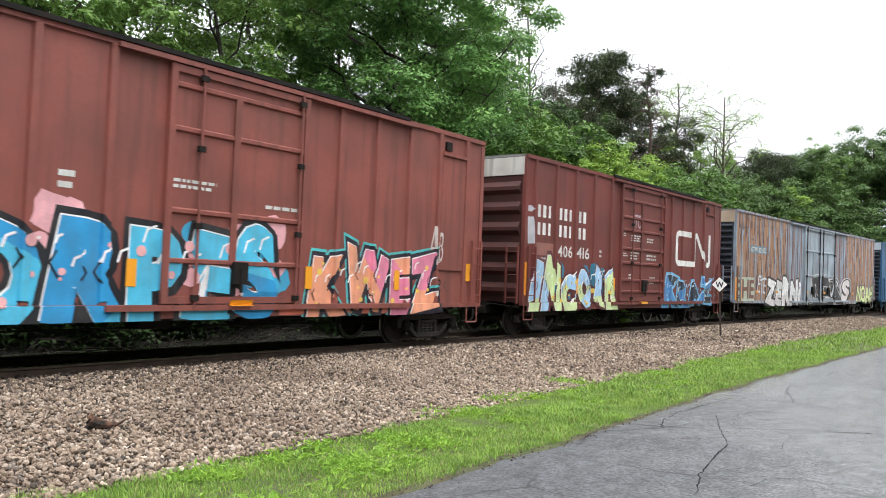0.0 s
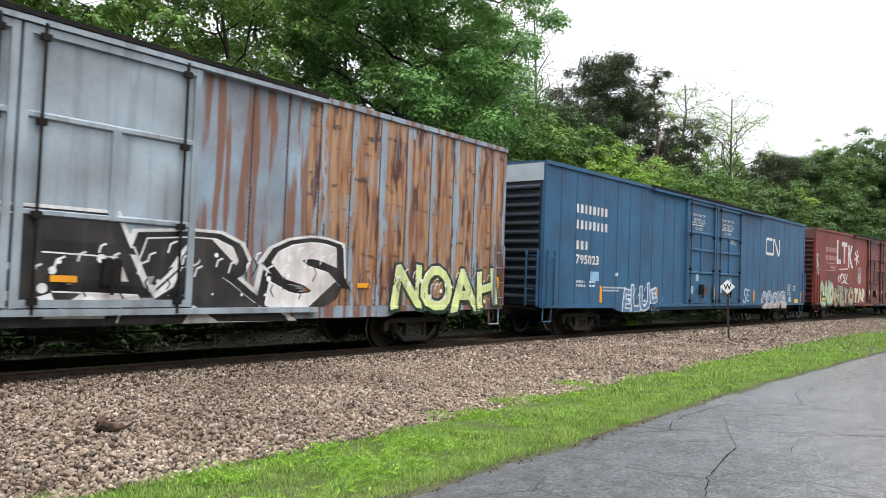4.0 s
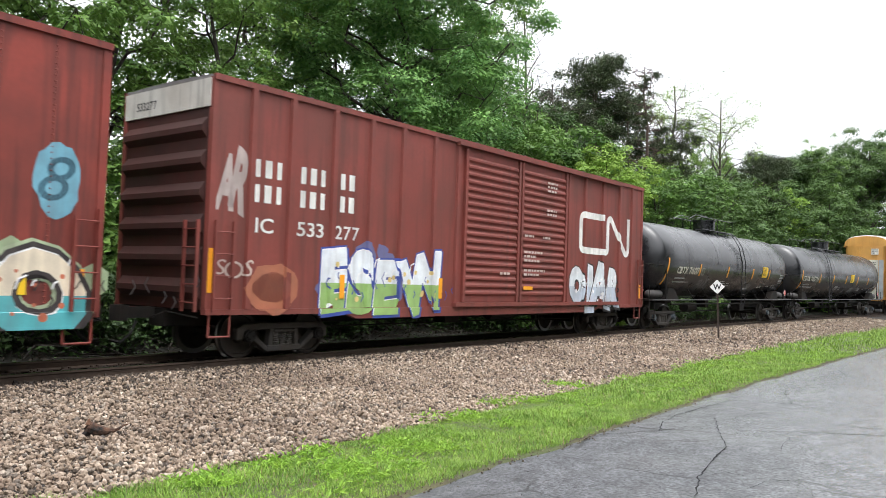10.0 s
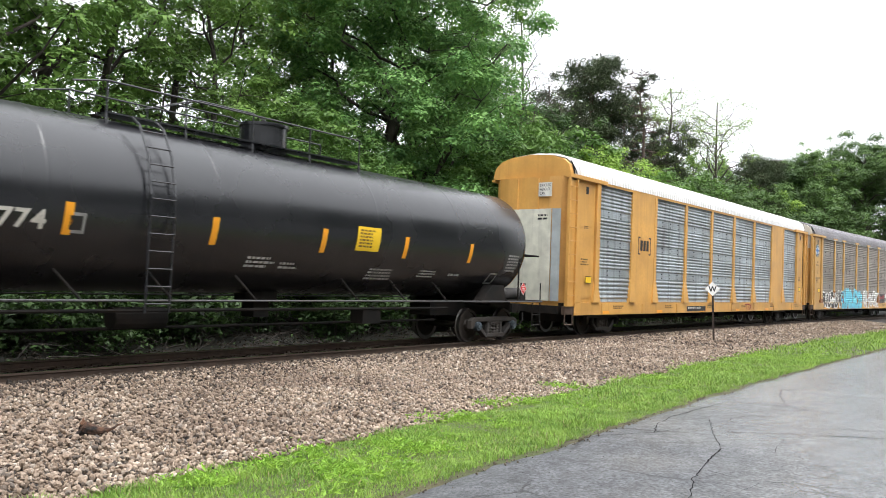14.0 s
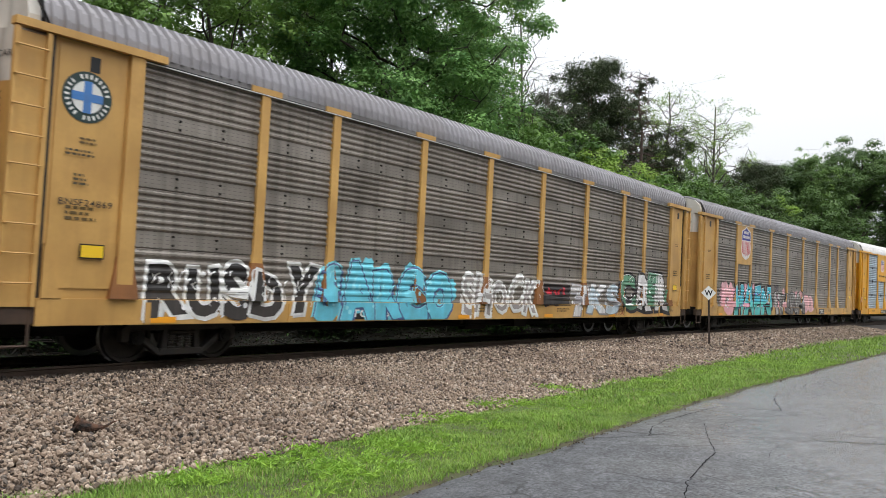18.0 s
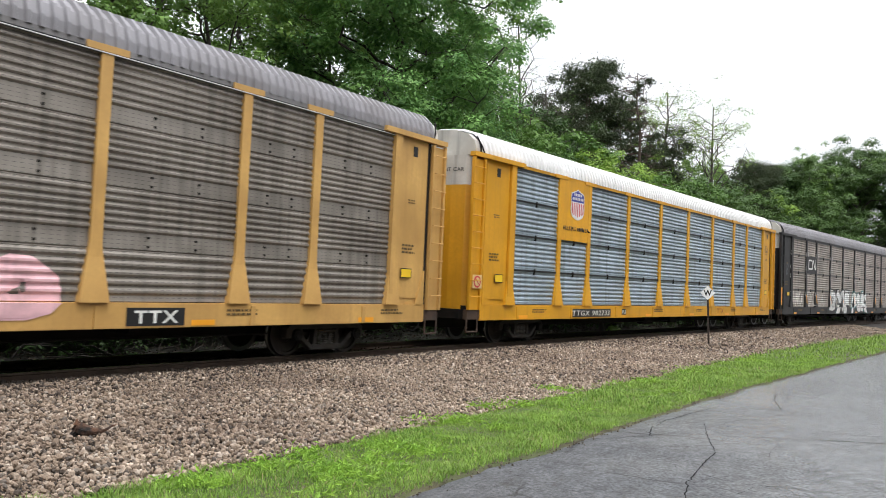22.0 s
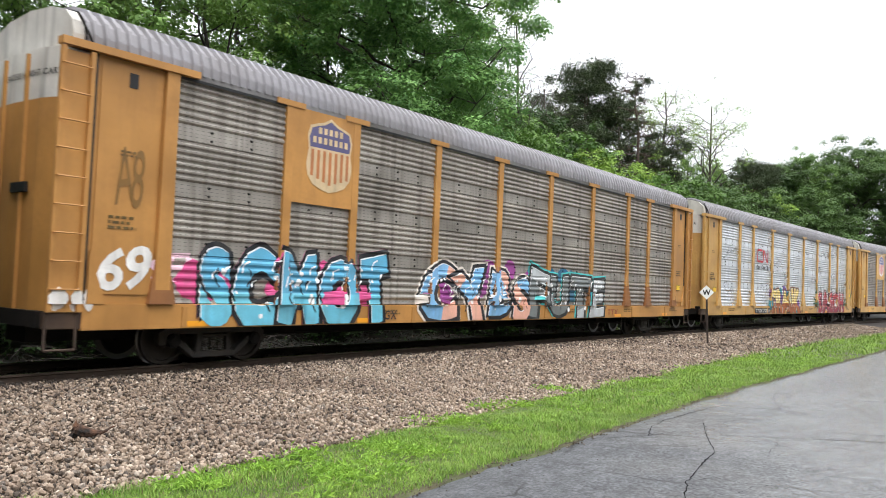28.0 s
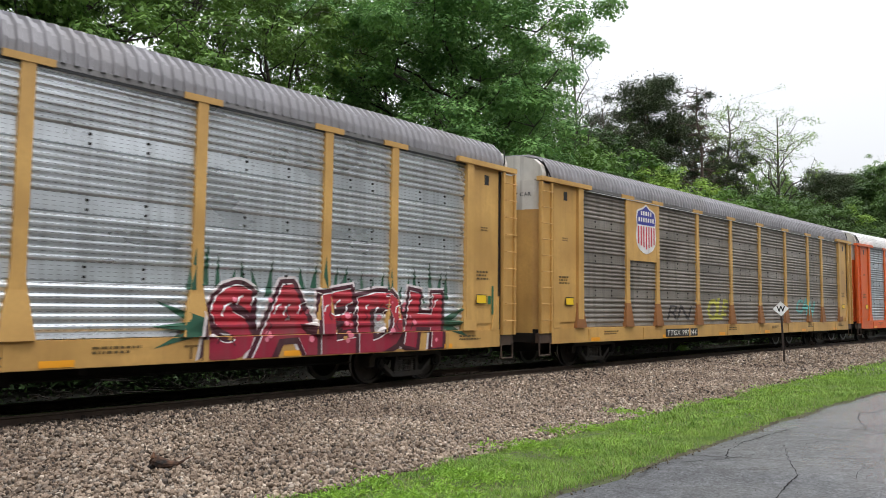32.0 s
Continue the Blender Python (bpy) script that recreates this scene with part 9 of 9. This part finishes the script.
for i, (letter, x, w, green) in enumerate((("C", 20.5, 1.5, True), ("R", 22.1, 1.15, False), ("E", 23.0, 1.05, True), ("R", 23.75, 1.1, False))):
    hue = (98, 150, 120) if green else (230, 226, 226)
    graffiti(A2, letter, x - hx, 0.92 + 0.12 * (letter == "E"), w, 1.4, hue, edge=(44, 40, 42), seed=86 + i, bold=0.17, wild=0.6, label="green bubble letter" if green else "white bubble letter", low=tuple(c - 12 for c in hue))
blot(A2, 24.95 - hx, 1.35, 0.5, 0.9, (98, 150, 120), "green spray", 9)
nameplate(A2, 6.9, "TTGX 997372")
lettering(A2, "BNSF24869", 0.8 - hx, 2.56, 0.1, (45, 40, 35), width=0.85, lift=0.035)
print_rows(A2, 0.85 - hx, 3.3, 0.65, 0.12, 2, (70, 62, 45), 31, lift=0.035)
print_rows(A2, 1.0 - hx, 2.85, 0.25, 0.2, 3, (80, 70, 48), 32, lift=0.035)
lettering(A2, "TTX", 20.2 - hx, 0.8, 0.2, (150, 60, 45), width=0.7)

A3 = autorack("yellow covered car carrier with pink and cyan graffiti", 234.07, 260.95, M_Y2, M_P2, M_ROOFG, end_marks=("TTGX", "995252"))
hx = A3["L"] / 2
shield(A3, 5.03 - hx, 3.4, 1.28, 1.62)
graffiti(A3, "O", 2.85 - hx, 0.8, 1.5, 1.3, (238, 178, 185), edge=(238, 178, 185), cloud=(238, 180, 188), seed=91, bold=0.12, label="pink cloud shape")
graffiti(A3, "HAEN", 4.45 - hx, 0.7, 5.0, 1.5, (80, 195, 215), edge=(14, 16, 22), seed=92, bold=0.14, wild=0.8, low=(95, 205, 200), flecks=(120, 105, 190), cloud=(236, 176, 190), label="cyan letters with thick black outline")
tag(A3, ":", 9.6 - hx, 1.0, 0.3, 0.8, (14, 16, 22), seed=3, bold=0.08)
graffiti(A3, "ITERN", 10.3 - hx, 0.74, 5.0, 1.2, (196, 192, 190), edge=(36, 34, 32), seed=93, bold=0.1, wild=1.4, low=(122, 116, 112), cloud=(238, 182, 188), label="silver letters with black outline over pink clouds", cut=2)
graffiti(A3, "OO", 15.0 - hx, 0.95, 2.2, 0.8, (240, 190, 196), edge=(240, 190, 196), cloud=(238, 182, 188), seed=97, bold=0.14, label="pale pink cloud shapes", shine=(240, 190, 196))
tag(A3, "SAB!", 10.2 - hx, 2.05, 0.7, 0.28, (40, 25, 60), seed=94)
tag(A3, "TKE", 2.1 - hx, 1.75, 0.8, 0.35, (50, 45, 42), seed=95)
tag(A3, "RUZ", 2.1 - hx, 1.3, 0.8, 0.35, (50, 45, 42), seed=96)
nameplate(A3, 6.95, "TTGX995252", 2.0)
patch(A3, "number_board", 18.4 - hx, 19.5 - hx, 0.75, 1.05, M_BLACK, "black board with white letters", 0.007)
lettering(A3, "TTX", 18.55 - hx, 0.8, 0.2, width=0.8, lift=0.011, off=0.03)

A4 = autorack("bright yellow covered car carrier with clean silver louvres, white roof", 262.27, 289.2, M_Y4, M_P4, M_ROOFW, kind="new")
hx = A4["L"] / 2
shield(A4, 5.2 - hx, 3.85, 0.9, 1.0)
lettering(A4, "BUILDING AMERICA", 4.8 - hx, 3.5, 0.13, (50, 40, 30), width=1.6, lift=0.08)
nameplate(A4, 5.45, "TTGX 982733", 2.75)
patch(A4, "number_board", 9.05 - hx, 9.4 - hx, 0.82, 1.02, M_BLACK, "", 0.007)
lettering(A4, "R1", 9.1 - hx, 0.86, 0.13, width=0.25, lift=0.011)
lettering(A4, "TTX", 18.6 - hx, 0.84, 0.2, (150, 60, 25), width=0.8)
bm = bmesh.new()
bm_disc(bm, 0.28 - hx, 1.75, 0.16, -1.67, 20, 0)
bm_disc(bm, 0.28 - hx, 1.75, 0.115, -1.673, 20, 1)
bm_stroke(bm, [(0.18 - hx, 1.84), (0.38 - hx, 1.66)], 0.035, -1.676, 0)
bm_box(bm, 0.08 - hx, 0.48 - hx, -1.667, -1.655, 1.57, 1.93, 1)
part("warning_sticker", bm_done(bm, "warning_sticker", [paint(200, 50, 60), paint(222, 190, 130)]), None, A4["ob"], "round red and white warning sticker")

for x in (A4["L"] - 1.35,):
    bm = bmesh.new()
    bm_stroke(bm, [(x - 0.3 - hx, 3.84), (x + 0.3 - hx, 3.84), (x + 0.3 - hx, 4.26), (x - 0.3 - hx, 4.26), (x - 0.3 - hx, 3.84)], 0.02, -1.56)
    bm_rows(bm, x - 0.26 - hx, 3.9, 0.5, 0.3, 4, -1.56, 3)
    part("stencil_frame", bm, M_BLACK, A4["ob"], "black stencilled frame with small print")

A5 = autorack("black-framed covered car carrier with dusty grey louvres and graffiti", 290.38, 317.2, M_CARBLACK, M_P5, M_ROOFG, kind="new", logo_low=3.2, logo_bay=False)
hx = A5["L"] / 2
box_part("logo_panel", 4.75 - hx, 6.4 - hx, -1.565, -1.54, 3.15, 4.12, M_CARBLACK, A5["ob"], "black panel that carries the emblem")
A5["depth_side"] = A5["depth"]
A5["depth"] = lambda x, z: -1.566
mark(A5, 4.92 - hx, 3.35, 1.42, 0.6)
A5["depth"] = A5["depth_side"]
graffiti(A5, "DXF", 9.25 - hx, 0.82, 4.5, 1.45, (232, 232, 230), edge=(18, 22, 24), halo=(60, 160, 160), seed=101, bold=0.14, wild=1.2, label="white letters with black outline and teal glow", low=(222, 220, 216))
graffiti(A5, "PSK", 14.6 - hx, 0.85, 3.6, 1.3, (235, 235, 232), edge=(18, 22, 24), halo=(60, 160, 160), seed=102, bold=0.13, wild=1.3, label="white letters with black outline and teal glow", low=(225, 222, 220))
tag(A5, "SHAKA", 2.2 - hx, 1.2, 2.0, 0.85, (215, 208, 200), seed=103, bold=0.03)
tag(A5, "SK", 4.95 - hx, 1.2, 1.4, 0.85, (190, 184, 176), seed=104)
tag(A5, "RA", 6.8 - hx, 1.2, 1.5, 0.7, (180, 174, 168), seed=105)
tag(A5, "8", 1.1 - hx, 3.0, 0.3, 0.6, (82, 84, 88), seed=106)
for x in (4.62, 6.52, 9.4, 12.2, 15.0, 17.9, 20.65, 22.5):
    patch(A5, "reflector", x - 0.06 - hx, x + 0.06 - hx, 1.35, 1.85, M_ORANGE, "orange reflective strip", 0.012)
for x in (0.1, 26.5):
    bm = bmesh.new()
    bm_box(bm, x - 0.08 - hx, x + 0.08 - hx, -1.675, -1.665, 1.25, 2.2)
    part("reflector", bm, M_ORANGE, A5["ob"], "orange reflective strip")
bm = bmesh.new()
rnd = random.Random(9)
for cy, cz, r in ((-0.55, 4.95, 0.16), (-0.42, 5.06, 0.12), (-0.66, 4.85, 0.1), (-0.2, 5.0, 0.06), (-0.05, 5.05, 0.05)):
    bm.faces.new([bm.verts.new((-hx + 0.045, cy + r * rnd.uniform(0.6, 1.2) * math.cos(k * 0.5236), cz + r * rnd.uniform(0.6, 1.2) * math.sin(k * 0.5236))) for k in range(12)])
part("rust_patch", bm, paint(62, 40, 34), A5["ob"], "brown patch where the white paint has flaked")
latches = bmesh.new()
for p in POSTS[:6]:
    for z in (1.9, 2.9, 3.4, 4.2):
        for s in (-0.16, 0.16):
            bm_stroke(latches, [(p + s - hx, z + 0.12), (p + s * 1.4 - hx, z + 0.05), (p + s * 1.4 - hx, z - 0.05), (p + s - hx, z - 0.12)], 0.05, -1.585)
part("panel_latch_rims", latches, paint(190, 188, 184), A5["ob"], "pale worn rims round the panel latches")

A6 = autorack("weathered yellow covered car carrier with blue and pink graffiti", 318.44, 345.2, M_Y6, M_P6, M_ROOFG, foot=M_FOOT, plates=(1,))
hx = A6["L"] / 2
shield(A6, 5.02 - hx, 3.45, 1.3, 1.55, faded=True)
graffiti(A6, "SCMOT", 2.65 - hx, 0.72, 5.1, 1.5, (92, 170, 205), edge=(14, 18, 26), halo=(226, 112, 168), seed=111, bold=0.14, wild=0.7, cloud=(215, 80, 140), low=(112, 196, 220), label="sky-blue letters with black outline over magenta")
graffiti(A6, "CYBS", 8.9 - hx, 0.74, 5.0, 1.35, (132, 188, 232), edge=(25, 28, 36), low=(236, 178, 156), halo=(236, 226, 214), seed=112, bold=0.12, wild=1.5, label="blue and peach wild letters", cut=3, cloud=(152, 62, 142))
graffiti(A6, "FUTE", 14.0 - hx, 0.76, 4.7, 1.3, (190, 194, 196), edge=(38, 44, 46), halo=(82, 202, 202), low=(120, 126, 126), seed=113, bold=0.09, wild=1.4, label="silver letters with teal edge", cut=2, cloud=(26, 98, 132))
tag(A6, "69", 0.8 - hx, 1.3, 0.9, 0.75, (238, 236, 232), seed=114, bold=0.04)
tag(A6, "SEN", 1.7 - hx, 1.5, 1.3, 0.45, (238, 200, 215), seed=115, bold=0.02)
tag(A6, "A8", 1.0 - hx, 2.75, 0.5, 0.9, (130, 95, 45), seed=116)
for i, (x, w) in enumerate(((0.16, 0.3), (0.45, 0.18), (0.68, 0.16))):
    blot(A6, x - hx, 1.2, w, 0.36, (232, 228, 222), "smear of white spray paint", 20 + i)
lettering(A6, "TTGX", 7.2 - hx, 0.8, 0.2, (40, 35, 40), width=0.8, slant=0.1)
lettering(A6, "TTX", 19.0 - hx, 0.8, 0.2, (150, 60, 40), width=0.8)

A7 = autorack("yellow covered car carrier with bright silver louvres and graffiti", 346.7, 373.4, M_Y2, M_P7, M_ROOFG, logo_bay=False, end_marks=("TTGX", "702414"))
hx = A7["L"] / 2
A7["depth_side"] = A7["depth"]
A7["depth"] = lambda x, z: -1.55
mark(A7, 6.98 - hx, 3.35, 1.65, 0.68, (205, 50, 60))
blocks(A7, [(0, 4), (0.95, 3), (1.6, 2)], 6.9 - hx, 2.98, 0.19, (45, 48, 52), pitch=1.05)
A7["depth"] = A7["depth_side"]
graffiti(A7, "TRAUK", 9.1 - hx, 0.72, 5.0, 1.3, (235, 208, 130), low=(178, 98, 45), edge=(60, 35, 25), halo=(150, 95, 60), seed=121, bold=0.13, wild=0.9, cloud=(108, 76, 150), puffs=(48, 140, 152), label="cream to brown fat letters over violet", flecks=(245, 240, 225))
graffiti(A7, "SAEDH", 17.95 - hx, 0.74, 6.0, 1.3, (178, 34, 52), low=(150, 30, 56), edge=(70, 20, 35), halo=(225, 215, 215), seed=122, bold=0.12, wild=0.9, label="crimson letters with pale pink spots", flecks=(230, 130, 150))
bm = bmesh.new()
rnd = random.Random(5)
for i in range(26):
    x, zb = 17.6 + i * 0.26, 1.75 + 0.25 * rnd.random()
    d = rnd.uniform(-0.12, 0.12)
    ln = rnd.uniform(0.35, 0.8)
    bm.faces.new([bm.verts.new(p) for p in ((x - 0.08 - hx, -0.0035, zb), (x + 0.08 - hx, -0.0035, zb), (x + d - hx, -0.0035, zb + ln))])
for s, xx in ((-1, 17.9), (1, 24.0)):
    for a in (-20, 0, 25):
        c, sn = math.cos(radians(a)) * s, math.sin(radians(a))
        bm.faces.new([bm.verts.new(p) for p in ((xx - hx, -0.0035, 1.3 - 0.12), (xx - hx, -0.0035, 1.3 + 0.12), (xx + c * 1.0 - hx, -0.0035, 1.3 + sn))])
drape(bm, A7["depth"], A7["z_cuts"], A7["x_cuts"])
part("graffiti", bm, paint(36, 88, 66), A7["ob"], "dark green spiky leaves")
patch(A7, "graffiti", 25.75 - hx, 25.83 - hx, 1.5, 2.2, paint(40, 105, 70), lift=0.03)
patch(A7, "graffiti", 25.6 - hx, 25.72 - hx, 1.75, 1.95, paint(40, 105, 70), lift=0.03)
lettering(A7, "GTW", 0.95 - hx, 2.5, 0.13, (60, 48, 36), width=0.4, lift=0.006)
lettering(A7, "702414", 0.85 - hx, 2.28, 0.13, (60, 48, 36), width=0.62, lift=0.006)
nameplate(A7, 6.75, "TTGX 702414", 2.35)
lettering(A7, "TTX", 17.5 - hx, 0.78, 0.22, (130, 95, 40), width=0.9)
lettering(A7, "RLH80", 14.1 - hx, 0.78, 0.14, (70, 60, 45), width=0.7)
patch(A7, "graffiti", 12.9 - hx, 13.7 - hx, 0.75, 1.5, paint(40, 140, 150), lift=0.012)

A8 = autorack("yellow covered car carrier with brown-grey louvres, few scrawls", 374.6, 401.3, M_Y2, M_P2, M_ROOFG, foot=M_FOOT)
hx = A8["L"] / 2
shield(A8, 5.03 - hx, 3.4, 1.28, 1.6)
nameplate(A8, 6.9, "TTGX 997244", 2.3)
tag(A8, "OLE", 10.2 - hx, 1.4, 1.6, 0.65, (180, 175, 70), seed=131, bold=0.03)
tag(A8, "CAN", 19.0 - hx, 1.5, 2.2, 0.6, (95, 165, 160), seed=132, bold=0.03)
tag(A8, "RN", 7.2 - hx, 1.3, 1.6, 0.5, (60, 55, 55), seed=133)
A9 = autorack("orange covered car carrier with grey louvres and white roof", 402.3, 429.0, M_ORANGECAR, M_P1, M_ROOFW, logo_bay=False)


letter_bm = bmesh.new()
bm_text(letter_bm, "W", -0.135, 1.9, 0.2, -0.039, 0.03, width=0.27)
part("letter", letter_bm, M_BLACK, SIGN_OB)


# ---- what moves: the train, and its wheels ----
V0, ACC = 11.116, 0.003


def travelled(t):
    return V0 * t + ACC * t * t / 2


def motions():
    for car in CARS:
        rows, half = [], car["L"] * 0.37
        for i in range(33):
            s = car["u"] - travelled(i)
            a, _ = on_track(s - half)
            b, _ = on_track(s + half)
            m = (a + b) / 2
            rows.append((i, pose(m.x, m.y, m.z, CANT, 0, math.degrees(math.atan2(b.y - a.y, b.x - a.x)))))
        walk(car["ob"], rows)
    for w, dx, car in WHEELSETS:
        # the wheels roll while their car is near; far off down the line they rest
        t_in = max(0.0, (car["u"] - 90) / V0)
        t_out = min(32.0, (car["u"] + 22) / V0)
        steps = [0.0] + [round(t_in * FPS) / FPS + i / FPS for i in range(1, int((t_out - t_in) * FPS))] + [32.0]
        first, last = steps[1], steps[-2]
        walk(w, [(t, pose(dx, 0, 0.457, 0, -math.degrees(travelled(min(max(t, first), last)) / 0.457), 0)) for t in steps])


motions()
